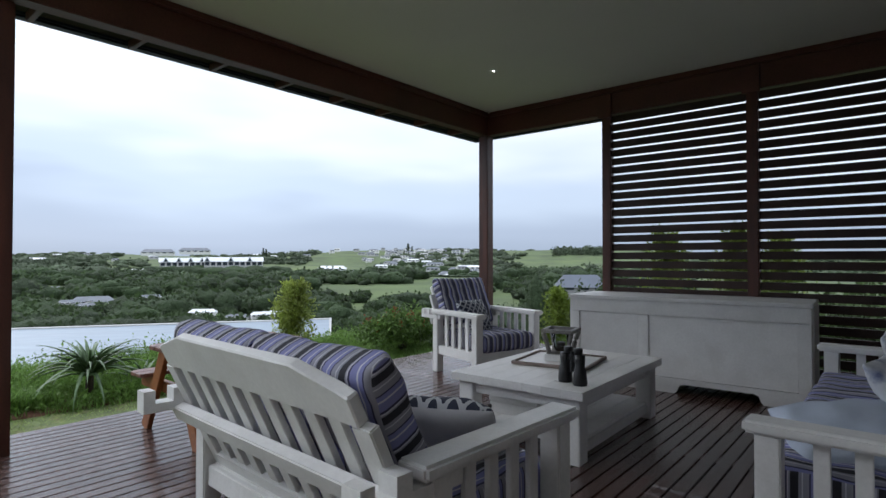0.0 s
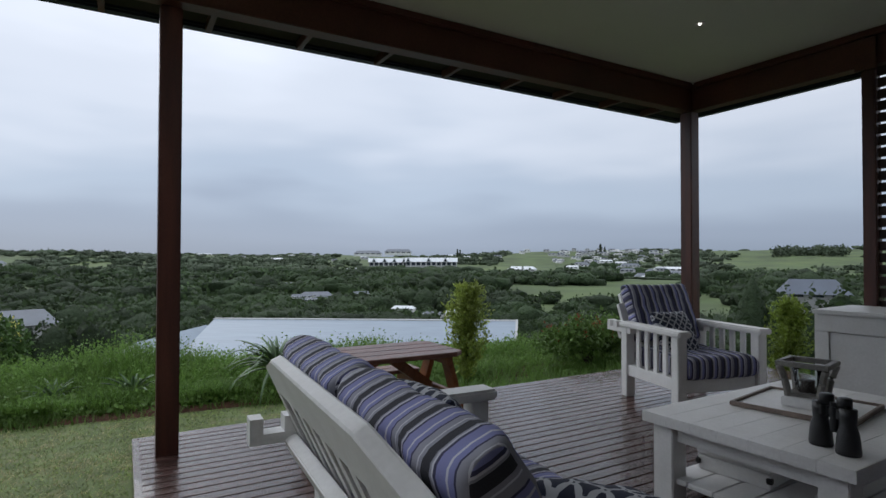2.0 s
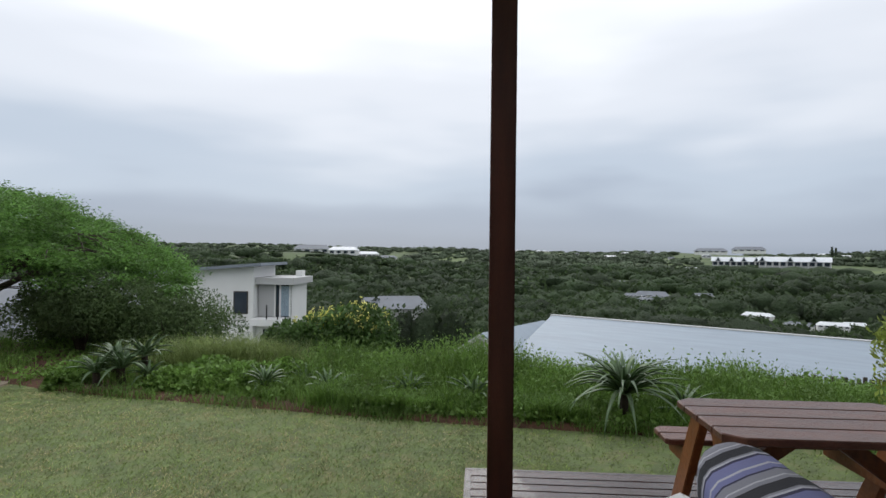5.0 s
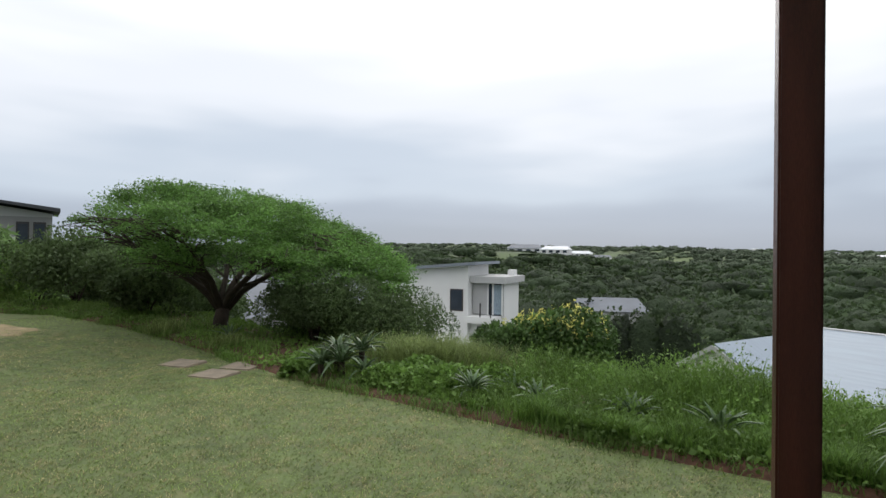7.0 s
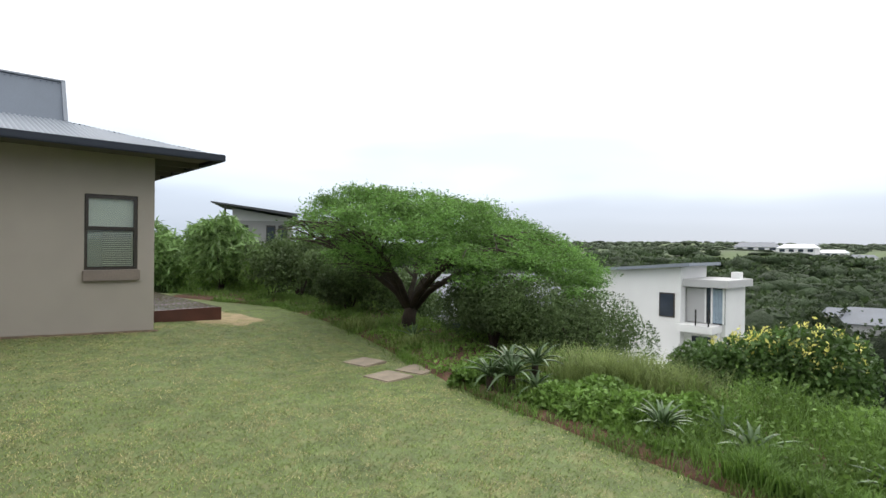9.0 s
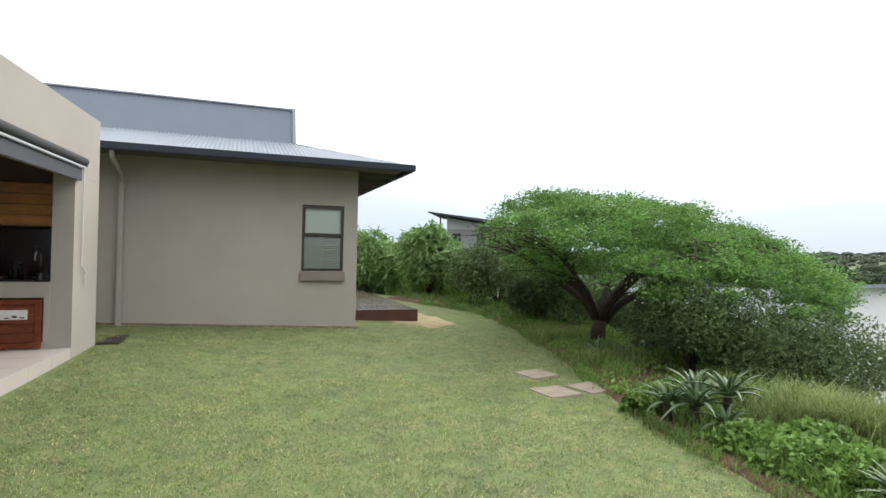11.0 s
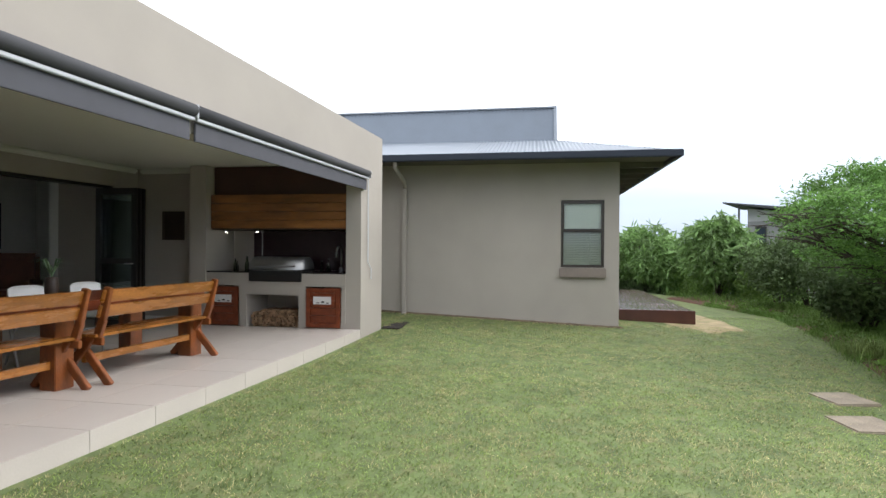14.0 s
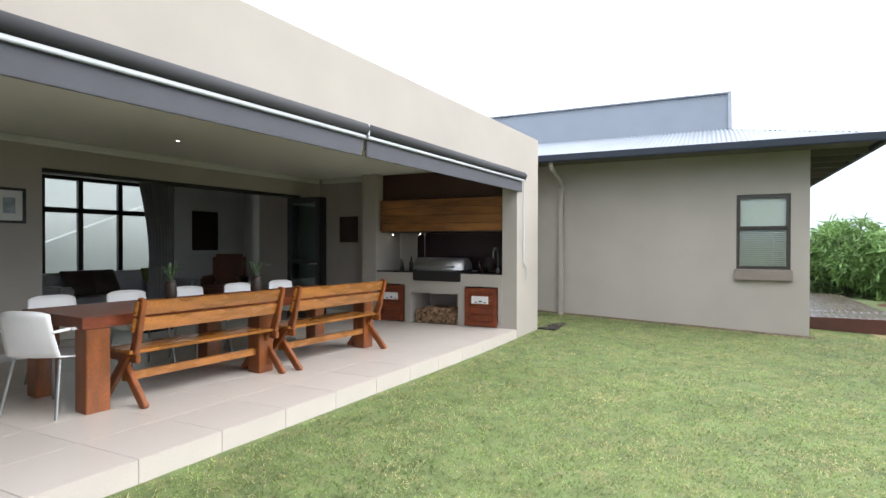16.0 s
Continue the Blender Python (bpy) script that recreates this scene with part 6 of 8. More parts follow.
def acacia():
    """Low umbrella thorn: forked leaning trunk, spreading limbs and a flat feathery crown in pads."""
    x, y = -10.2, -8.7
    th = thing("acacia_tree", "low spreading acacia with a flat feathery green crown", "tree", pose(x, y, height(x, y) - 0.05))
    rnd = random.Random(11)
    bm = bmesh.new()
    bm_tube(bm, [(0, 0, -0.1), (0.03, 0.02, 0.28), (0.0, 0.06, 0.55)], 0.17, 10, 0.13)
    part("trunk", bm, BARK, th, smooth=True)
    tips = []

    def crown_top(px, py):
        """Height of the crown's uneven top, falling towards its far side."""
        q = px * px + py * py
        return 2.90 - 0.095 * q - 0.23 * py + 0.12 * px + 0.34 * noise.noise((px * 1.2, py * 1.2, 1.0)) + 0.22 * noise.noise((px * 2.9, py * 2.9, 4.0))

    for i in range(11):
        a = i * 0.571 + rnd.uniform(-0.15, 0.15)
        ln = rnd.uniform(2.1, 2.8) * (1 - 0.30 * max(0.0, math.cos(a)))
        p = [Vector((0, 0.05, 0.42 + 0.03 * (i % 4)))]
        for k in range(1, 8):
            t = k / 7
            w = Vector((math.sin(k * 2.1 + i), math.cos(k * 1.7 + i), 0)) * 0.12
            p.append(Vector((math.cos(a) * ln * t, math.sin(a) * ln * t, 0.5 + (1.75 - 0.25 * (i % 3)) * t ** 0.72)) + w * t)
            p[-1].z = min(p[-1].z, crown_top(p[-1].x + 0.95, p[-1].y - 0.42) - 0.22)
        bm = bmesh.new()
        bm_tube(bm, p, 0.075, 7, 0.015)
        part("limb", bm, BARK, th, smooth=True)
        bm = bmesh.new()
        for k in range(2, 8):
            for q in range(4):
                b = a + rnd.uniform(-1.1, 1.1)
                l2 = rnd.uniform(0.4, 1.1)
                e = p[k] + Vector((math.cos(b) * l2, math.sin(b) * l2, rnd.uniform(0.05, 0.55)))
                e.z = min(e.z, crown_top(e.x + 0.95, e.y - 0.42) - 0.08)
                bm_tube(bm, [p[k], (p[k] + e) / 2 + Vector((0, 0, 0.08)), e], 0.018, 4, 0.005, cap=False)
                tips.append(e)
        part("branching", bm, BARK, th)
    pads = []
    rg = np.random.default_rng(5)

    for i in range(400):
        r = 3.1 * math.sqrt(rg.random())
        a = rg.uniform(0, 2 * math.pi)
        e = 1 + 0.16 * noise.noise((math.cos(a) * 2, math.sin(a) * 2, 3))
        px, py = math.cos(a) * r * e, math.sin(a) * r * e
        pads.append((px - 0.95, py + 0.42, crown_top(px, py) - rg.random() ** 2.2 * (1.0 - 0.13 * r) - 0.05))
    for t in tips:
        if t.z > 1.3 and t.x < 1.7:
            q = t + Vector((-0.3, 0, 0.05))
            pads.append((q.x, q.y, min(q.z, crown_top(q.x + 0.95, q.y - 0.42) - 0.1)))
    pads = np.array(pads)
    n = 250
    c = np.repeat(pads, n, axis=0)
    sz = np.repeat(rg.uniform(0.6, 1.25, len(pads)), n)[:, None]
    c = c + rg.normal(size=c.shape) * np.array([0.16, 0.16, 0.06]) * sz
    ob = new("crown", leaf_mesh("crown", c, 0.06, 0.0105, LEAF_ACACIA, 0.0, 0.45))
    ob.parent = th
    tagged(ob, "feathery bright green leaf pads")


acacia()
# shrubs by the tree and along the boundary
shrub("shrub", "dense dark green shrub beside the acacia", -9.95, -6.1, 1.10, 1.2, 0.98, 30000, LEAF_DARK, 0.045, 21, slim=0.24)
shrub("shrub", "dense dark green shrub behind the flower bed", -10.9, -5.0, 1.25, 1.2, 1.0, 30000, LEAF_DARK, 0.045, 22, slim=0.24)
shrub("shrub", "shaded shrub under the acacia crown", -11.6, -7.2, 1.4, 1.2, 0.8, 12000, LEAF_DARK, 0.06, 23)
for i, (x, y, rx, rz, lf) in enumerate(((-10.6, -11.6, 1.2, 0.75, LEAF_DARK), (-11.2, -13.4, 1.5, 1.1, LEAF_DARK), (-11.4, -15.6, 1.6, 1.4, LEAF_DARK), (-11.6, -18.0, 1.7, 1.3, LEAF_WEED), (-10.8, -20.8, 1.8, 1.35, LEAF_WEED), (-9.2, -22.6, 1.7, 1.2, LEAF_DARK), (-13.2, -17.0, 1.9, 1.9, LEAF_DARK), (-13.6, -12.6, 1.6, 1.2, LEAF_DARK), (-7.2, -23.8, 1.8, 1.1, LEAF_DARK), (-12.8, -21.5, 2.0, 1.8, LEAF_WEED), (-4.8, -24.0, 1.8, 1.0, LEAF_DARK), (-14.5, -9.5, 1.6, 0.9, LEAF_DARK))):
    shrub("shrub", "dense green boundary shrub with glossy leaves", x, y, rx, rx, rz, 11000, lf, 0.085, 30 + i, droop=0.2)
shrub("mango_tree", "leafy round shrub with long drooping glossy leaves", -10.2, -19.0, 1.35, 1.35, 1.7, 17000, LEAF_LONG, 0.24, 50, droop=0.6, slim=0.11)
shrub("mango_tree", "leafy round shrub with long drooping glossy leaves", -8.6, -22.4, 1.6, 1.4, 1.95, 17000, LEAF_LONG, 0.24, 51, droop=0.6, slim=0.11)
for i, (x, y) in enumerate(((-11.5, -26.0), (-13.5, -25.0), (-15.5, -24.0), (-9.5, -27.0), (-7.5, -27.5))):
    shrub("bare_shrub", "thin twiggy shrub with sparse leaves", x, y, 1.3, 1.3, 2.35, 4200, LEAF_TWIG, 0.10, 60 + i)
shrub("yellow_flowering_bush", "rounded green bush topped with pale yellow flower spikes", -10.3, -1.95, 1.08, 1.10, 0.92, 34000, LEAF_BUSHY, 0.06, 71, flowers=YELLOW, nf=150)
shrub("yellow_flowering_bush", "small green bush with pale yellow flower spikes", -10.9, -0.35, 0.55, 0.55, 0.60, 7000, LEAF_BUSHY, 0.06, 72, flowers=YELLOW, nf=70)
shrub("yellow_flowering_bush", "small green bush with pale yellow flower spikes", -11.2, 0.55, 0.60, 0.5, 0.50, 5000, LEAF_BUSHY, 0.06, 77, flowers=YELLOW, nf=60)
shrub("red_flowering_shrub", "dark green shrub with small red flowers by the deck", -6.2, 6.35, 0.75, 1.0, 0.50, 9000, LEAF_MID, 0.055, 73, flowers=REDF, nf=26)
shrub("red_flowering_shrub", "dark green shrub with small red flowers by the deck", -5.9, 7.9, 0.9, 1.0, 0.55, 7000, LEAF_DARK, 0.06, 74, flowers=REDF, nf=20)
shrub("green_shrub", "bushy bright green shrub behind the deck corner", -4.35, 8.4, 0.6, 0.55, 0.55, 6000, LEAF_MID, 0.07, 75)
shrub("green_shrub", "bushy bright green shrub behind the deck corner", -3.0, 7.75, 0.4, 0.4, 0.70, 4500, LEAF_LIME, 0.06, 76)


def conifer(x, y, h, r, leaf, seed, label):
    """An upright feathery conifer: many rising sprays round a stem."""
    z0 = height(x, y)
    th = thing("conifer", label, "conifer", pose(x, y, z0), "upright conifers")
    bm = bmesh.new()
    bm_tube(bm, [(0, 0, -0.05), (0, 0, h * 0.9)], 0.025, 6, 0.006)
    part("stem", bm, BARK, th)
    rg = np.random.default_rng(seed)
    pts = []
    for i in range(330):
        t = rg.random() ** 0.85
        a = rg.uniform(0, 6.283)
        rr = r * (0.35 + 0.65 * math.sin(math.pi * min(1, 0.25 + 0.75 * t))) * rg.uniform(0.55, 1.1)
        q = np.linspace(0.1, 1, 26)[:, None]
        e = np.array([math.cos(a) * rr, math.sin(a) * rr, rr * 1.5])
        pts.append(np.array([0, 0, t * h * 0.85]) + q * e + rg.normal(size=(26, 3)) * 0.014)
    p = np.concatenate(pts)
    p = p[p[:, 2] < h * 1.02]
    ob = new("foliage", leaf_mesh("foliage", p, 0.05, 0.010, leaf, -0.9))
    ob.parent = th


conifer(-6.25, 4.22, 1.36, 0.31, LEAF_GOLD, 81, "golden-green upright conifer at the deck's edge")
conifer(-4.12, 7.85, 1.72, 0.30, LEAF_LIME, 82, "bright green feathery conifer by the screen")
for i, (x, y, h) in enumerate(((-2.30, 7.6, 2.45), (-1.35, 7.5, 2.35), (-0.95, 7.9, 2.5), (0.5, 7.7, 2.1))):
    conifer(x, y, h, 0.4, LEAF_LIME, 84 + i, "upright conifer seen through the slatted screen")


def bed_plants():
    """Weeds, reeds, ground cover and the clipped lawn."""
    # tall weedy meadow along the bed's far half, thin where ground cover and aloes grow
    n = 52000
    y = NR.uniform(-5.2, 8.5, n)
    d = 0.16 + 3.7 * NR.random(n) ** 0.9
    ex = np.interp(y, EDGE_Y, EDGE_X)
    keep = NR.random(n) < np.where(y < -1.9, np.where(d < 1.5, 0.05, 0.2), np.where(y < -0.8, np.where(d < 1.0, 0.5, 0.8), 1.0))
    y, d, ex = y[keep], d[keep], ex[keep]
    xy = np.stack([ex - d, y], 1)
    near = np.array([noise.noise((a * 0.9, b * 0.9, 4)) + 0.5 * noise.noise((a * 2.6, b * 2.6, 1)) for a, b in xy])
    h = (0.12 + 0.42 * np.clip(d / 1.5, 0, 1)) * (1 + 0.6 * near) * NR.uniform(0.6, 1.25, len(d))
    h = np.where(y < -1.0, h * 0.70, h * 0.88) * np.interp(y, [-9, 0.4, 2.0, 4.6, 9], [1, 1, 0.76, 0.66, 0.6])
    z = zat(xy) + 0.04
    base = np.column_stack([xy, z])
    ob = new("weeds", blade_mesh("weeds", base, h, 0.006, 0.55, LEAF_WEED))
    tagged(ob, "tall green weeds and grass in the bed", "weeds", kind="stuff")
    # leafy weed stalks among them
    k = NR.integers(0, len(base), 70000)
    p = base[k].copy()
    p[:, 2] += h[k] * NR.uniform(0.15, 1.05, len(k))
    p[:, :2] += NR.normal(size=(len(k), 2)) * 0.05
    ob = new("weed_leaves", leaf_mesh("weed_leaves", p, 0.040, 0.011, LEAF_WEED))
    tagged(ob, "small leaves on the tall weeds", "weeds", kind="stuff")
    # pale seed heads
    k = NR.integers(0, len(base), 350)
    p = base[k].copy()
    p[:, 2] += h[k] * NR.uniform(1.0, 1.25, len(k))
    p = (p[:, None, :] + NR.normal(size=(len(k), 3, 3)) * 0.012).reshape(-1, 3)
    ob = new("seed_heads", leaf_mesh("seed_heads", p, 0.03, 0.006, LEAF_STRAW, -0.6))
    tagged(ob, "pale seed heads above the weeds", "weeds", kind="stuff")
    # fine reed clumps
    bases, hs = [], []
    for cx, cy, r, hh, m in ((-8.65, -3.5, 0.35, 0.62, 900), (-9.0, -3.0, 0.35, 0.6, 800), (-9.1, -2.5, 0.45, 0.58, 900), (-9.3, -3.9, 0.4, 0.6, 800), (-9.0, -4.6, 0.35, 0.5, 600), (-9.6, -2.6, 0.4, 0.55, 700), (-8.9, -1.9, 0.35, 0.42, 600), (-9.0, -3.3, 0.4, 0.66, 800), (-9.4, -3.1, 0.4, 0.62, 800), (-9.3, -9.2, 0.4, 0.4, 600), (-9.0, -7.2, 0.4, 0.3, 500)):
        q = NR.normal(size=(m, 2)) * r * 0.45
        xy = np.array([cx, cy]) + q
        bases.append(np.column_stack([xy, zat(xy) + 0.05]))
        hs.append(hh * NR.uniform(0.6, 1.15, m))
    ob = new("reed_grass", blade_mesh("reed_grass", np.concatenate(bases), np.concatenate(hs) * 0.80, 0.004, 0.8, LEAF_STRAW))
    tagged(ob, "fine arching reed grass clumps in the bed", "reed grass", kind="stuff")
    # dense bright tufts behind the soil edge
    n = 12000
    y = NR.uniform(-2.0, 1.6, n)
    d = 0.14 + 0.55 * NR.random(n)
    xy = np.stack([np.interp(y, EDGE_Y, EDGE_X) - d, y], 1)
    f = np.array([noise.noise((a * 2.2, b * 2.2, 12)) for a, b in xy])
    xy, f = xy[f > -0.12], f[f > -0.12]
    ob = new("bright_tufts", blade_mesh("bright_tufts", np.column_stack([xy, zat(xy) + 0.03]), (0.14 + 0.25 * np.clip(f + 0.25, 0, 1)) * NR.uniform(0.6, 1.2, len(xy)), 0.005, 0.55, LEAF_MAT))
    tagged(ob, "dense bright green grass tufts at the bed's edge", "grass", kind="stuff")
    # leafy mounds spilling towards the soil edge
    pts = []
    for cx, cy, r, hh in ((-8.0, -3.35, 0.34, 0.24), (-7.95, -2.90, 0.36, 0.26), (-8.15, -2.50, 0.40, 0.28), (-8.35, -3.05, 0.40, 0.30), (-7.85, -2.45, 0.24, 0.18), (-8.35, -4.85, 0.30, 0.22), (-8.0, -4.75, 0.26, 0.2), (-8.55, -2.1, 0.35, 0.26)):
        m = 2600
        a = NR.uniform(0, 2 * math.pi, m)
        q = np.sqrt(NR.random(m)) * (1 + 0.25 * np.sin(a * 5 + cx * 9))
        px, py = cx + r * q * np.cos(a), cy + r * q * np.sin(a)
        pz = zat(np.stack([px, py], 1)) + 0.05 + hh * np.sqrt(np.clip(1 - q * q, 0, 1)) * NR.uniform(0.75, 1.05, m)
        pts.append(np.column_stack([px, py, pz]))
    ob = new("mat_plants", leaf_mesh("mat_plants", np.concatenate(pts), 0.055, 0.020, LEAF_MAT, 0.0, 0.4))
    tagged(ob, "bright green leafy mounds at the bed's edge", "ground cover", kind="stuff")
    # low leafy ground cover and fringe along the whole edge
    n = 34000
    y = NR.uniform(-17, 3.0, n)
    d = np.where((y > -5.4) & (y < -1.6), 0.15, 0.04) + 1.3 * NR.random(n)
    d = np.where(y < -5.5, d * 1.7, d)
    xy = np.stack([np.interp(y, EDGE_Y, EDGE_X) - d, y], 1)
    f = np.array([noise.noise((a * 1.3, b * 1.3, 9)) for a, b in xy])
    ok = f > -0.3
    xy, y = xy[ok], y[ok]
    p = np.column_stack([xy, zat(xy) + 0.06 + 0.16 * NR.random(len(xy)) * np.clip(f[ok] + 0.5, 0.3, 1.2)])
    ob = new("ground_cover", leaf_mesh("ground_cover", p, 0.05, 0.016, LEAF_WEED))
    tagged(ob, "low leafy green ground cover at the lawn's edge", "ground cover", kind="stuff")
    n = 16000
    y = NR.uniform(-20, 5.5, n)
    d = np.where((y > -5.4) & (y < -1.6), 0.20, 0.05) + 0.7 * NR.random(n) + np.where(y < -6.5, 1.3 * NR.random(n), 0)
    xy = np.stack([np.interp(y, EDGE_Y, EDGE_X) - d, y], 1)
    f = np.array([noise.noise((a * 0.8, b * 0.8, 2)) for a, b in xy])
    ok = f > -0.05
    xy = xy[ok]
    ob = new("tuft_grass", blade_mesh("tuft_grass", np.column_stack([xy, zat(xy) + 0.03]), NR.uniform(0.1, 0.32, len(xy)), 0.005, 0.6, LEAF_WEED))
    tagged(ob, "bright green grass tufts along the bed", "grass", kind="stuff")


bed_plants()


def lawn_blades():
    """Short coarse blades over the mown lawn, denser near the walked line."""
    out = []
    for n, x0, x1, y0, y1, hh, w in ((150000, -7.8, -0.8, -6.5, 1.2, 0.030, 0.0032), (90000, -10.0, -0.5, -14.0, -6.5, 0.030, 0.0042), (16000, -6.7, -4.7, 0.3, 6.5, 0.032, 0.004)):
        x, y = NR.uniform(x0, x1, n), NR.uniform(y0, y1, n)
        ok = x > np.interp(y, EDGE_Y, EDGE_X) + 0.02
        front = -1.63 + 0.076 * y + 0.588
        ok &= ~((y > -8.95) & (y < 0.4) & (x > front - 0.03))
        ok &= ~((y < -10.93) & (x > -5.9)) & ~((y < -12.28) & (x > -7.68)) & ~((y > 0.36) & (x > -4.76))
        for px, py in ((-7.70, -6.75), (-7.40, -5.75), (-8.05, -5.90)):
            ok &= ~((np.abs(x - px) < 0.28) & (np.abs(y - py) < 0.28))
        xy = np.stack([x, y], 1)[ok]
        c = np.array([noise.noise((a * 3.5, b * 3.5, 1)) for a, b in xy])
        sel = NR.random(len(xy)) < 0.85 + 0.12 * c
        xy, c = xy[sel], c[sel]
        out.append((np.column_stack([xy, zat(xy) - 0.004]), hh * 0.72 * (1 + 0.3 * c) * NR.uniform(0.5, 1.2, len(xy)), w))
    for b, h, w in out:
        ob = new("lawn_grass", blade_mesh("lawn_grass", b, h, w, 2.3, LAWN_BLADE))
        tagged(ob, "short coarse blades of the mown lawn", "grass", kind="stuff")


lawn_blades()


def picket_fence():
    th = thing("picket_fence", "low dark fence of thin split pickets beyond the bed", "fence", pose(-9.6, 0, 0))
    bm = bmesh.new()
    bm_box(bm, -0.012, 0.012, -0.028, 0.028, -0.5, 0.0, 0.003)
    me = mesh_from("picket", bm, PICKET)
    rnd = random.Random(3)
    for i in range(96):
        y = 1.6 + 0.095 * i
        ob = new("picket", me)
        ob.parent = th
        ob.matrix_basis = pose(0.15 * math.sin(y * 0.7), y, -0.40 - 0.05 * max(0, y - 5.5) + rnd.uniform(-0.03, 0.03), rnd.uniform(-3, 3))
    for z in (-0.55, -0.78):
        bm = bmesh.new()
        bm_bar(bm, (0.02, 1.55, z), (0.02, 10.7, z - 0.22), 0.03, 0.03, 0.0)
        part("wire_rail", bm, PICKET, th)


PICKET = mat("weathered_picket", (0.07, 0.058, 0.048), 0.9, 0.3, 6.0, 0.3, 50.0)
picket_fence()


def straw_blades():
    """Dry straw flecks among the lawn."""
    n = 260000
    x, y = NR.uniform(-8.5, -0.9, n), NR.uniform(-12.0, 1.0, n)
    ok = (x > np.interp(y, EDGE_Y, EDGE_X) + 0.02) & ~((y > -8.95) & (x > -1.67 + 0.076 * y + 0.588)) & ~((y > 0.36) & (x > -4.76))
    xy = np.stack([x, y], 1)[ok]
    c = np.array([0.8 * noise.noise((a * 1.6, b * 1.6, 6)) + 0.9 * noise.noise((a * 5.5, b * 5.5, 2)) for a, b in xy])
    xy = xy[NR.random(len(xy)) < 0.36 + 0.9 * c]
    base = np.column_stack([xy, zat(xy) + 0.006])
    ob = new("lawn_straw", blade_mesh("lawn_straw", base, NR.uniform(0.010, 0.020, len(xy)), 0.0019, 1.9, STRAW))
    tagged(ob, "dry straw-coloured blades in the lawn", "grass", kind="stuff")


STRAW = leaf_mat("dry_blade", (0.44, 0.39, 0.20), 0.25, 1.0, 0.7, 0.3, 0.45)
straw_blades()


def edge_fringe():
    """Unclipped grass hanging over the lawn's edge, with gaps."""
    n = 30000
    y = NR.uniform(-17, 6.8, n)
    ex = np.interp(y, EDGE_Y, EDGE_X)
    x = ex + NR.normal(size=n) * 0.07 - 0.05
    g = np.array([noise.noise((a * 1.1, 0.3, 5.5)) for a in y])
    ok = NR.random(n) < np.where((y > -5.4) & (y < -0.8), np.clip(0.20 + 0.7 * g, 0.02, 1.0), np.clip(0.42 + 1.1 * g, 0.08, 1.0))
    xy = np.stack([x, y], 1)[ok]
    z = zat(xy) + np.where(x[ok] < ex[ok], 0.02, -0.004)
    ob = new("edge_grass", blade_mesh("edge_grass", np.column_stack([xy, z]), NR.uniform(0.04, 0.13, len(xy)), 0.0042, 0.9, LEAF_WEED))
    tagged(ob, "longer grass fringing the lawn's edge", "grass", kind="stuff")
    # weeds on the bare strip behind the deck
    n = 9000
    xy = np.stack([NR.uniform(-7.6, -4.75, n), NR.uniform(3.4, 9.5, n)], 1)
    xy = xy[(xy[:, 0] < -4.85) | (xy[:, 1] > 7.1)]
    ob = new("strip_weeds", blade_mesh("strip_weeds", np.column_stack([xy, zat(xy)]), NR.uniform(0.06, 0.24, len(xy)), 0.006, 0.7, LEAF_WEED))
    tagged(ob, "green weeds on the strip behind the deck", "weeds", kind="stuff")


edge_fringe()


def worn_patch():
    """Trodden sandy earth by the corner of the back deck."""
    vs, fs = [(-7.75, -12.9, height(-7.75, -12.9) + 0.008)], []
    n = 40
    for k in range(n):
        a = 2 * math.pi * k / n
        r = 1 + 0.35 * noise.noise((math.cos(a) * 1.7, math.sin(a) * 1.7, 3.0))
        x, y = -7.75 + math.cos(a) * 0.75 * r, -12.9 + math.sin(a) * 1.7 * r
        vs.append((x, y, height(x, y) + 0.006))
    fs = [(0, 1 + k, 1 + (k + 1) % n) for k in range(n)]
    ob = pydata("bare_earth", vs, fs, mat("sandy_earth", (0.34, 0.26, 0.15), 0.95, 0.25, 4.0, 0.7, 60.0, stain=(0.20, 0.21, 0.07), stain_amt=0.9, stain_scale=5.0), True)
    tagged(ob, "trodden sandy earth by the back deck", "bare earth", kind="structure")


worn_patch()

for i, (x, y, rz) in enumerate(((-0.2, 9.0, 1.55), (1.3, 9.0, 1.6), (2.8, 8.8, 1.6), (-1.8, 9.3, 1.3))):
    shrub("hedge_shrub", "dark dense shrub behind the slatted screen", x, y, 1.1, 0.8, rz, 6000, LEAF_DARK, 0.09, 90 + i)


def wall_foot():
    """A dirty strip of bare soil and litter along the bedroom wall's foot."""
    vs, fs = [], []
    xs = np.arange(-5.95, 0.25, 0.1)
    for x in xs:
        d = 0.09 + 0.07 * noise.noise((x * 2.3, 0.0, 2.0))
        for y, z in ((WY + 0.002, 0.03), (WY + d * 0.5, 0.022), (WY + d, -0.004)):
            vs.append((x, y, height(x, y) + z + 0.006 * noise.noise((x * 9, y * 9, 0))))
    for j in range(len(xs) - 1):
        for i in range(2):
            fs.append((j * 3 + i, (j + 1) * 3 + i, (j + 1) * 3 + i + 1, j * 3 + i + 1))
    ob = pydata("soil_strip", vs, fs, mat("dry_soil_litter", (0.13, 0.095, 0.062), 0.95, 0.4, 9.0, 0.8, 50.0), True)
    tagged(ob, "bare dirty soil along the foot of the house wall", "soil", kind="structure")


wall_foot()

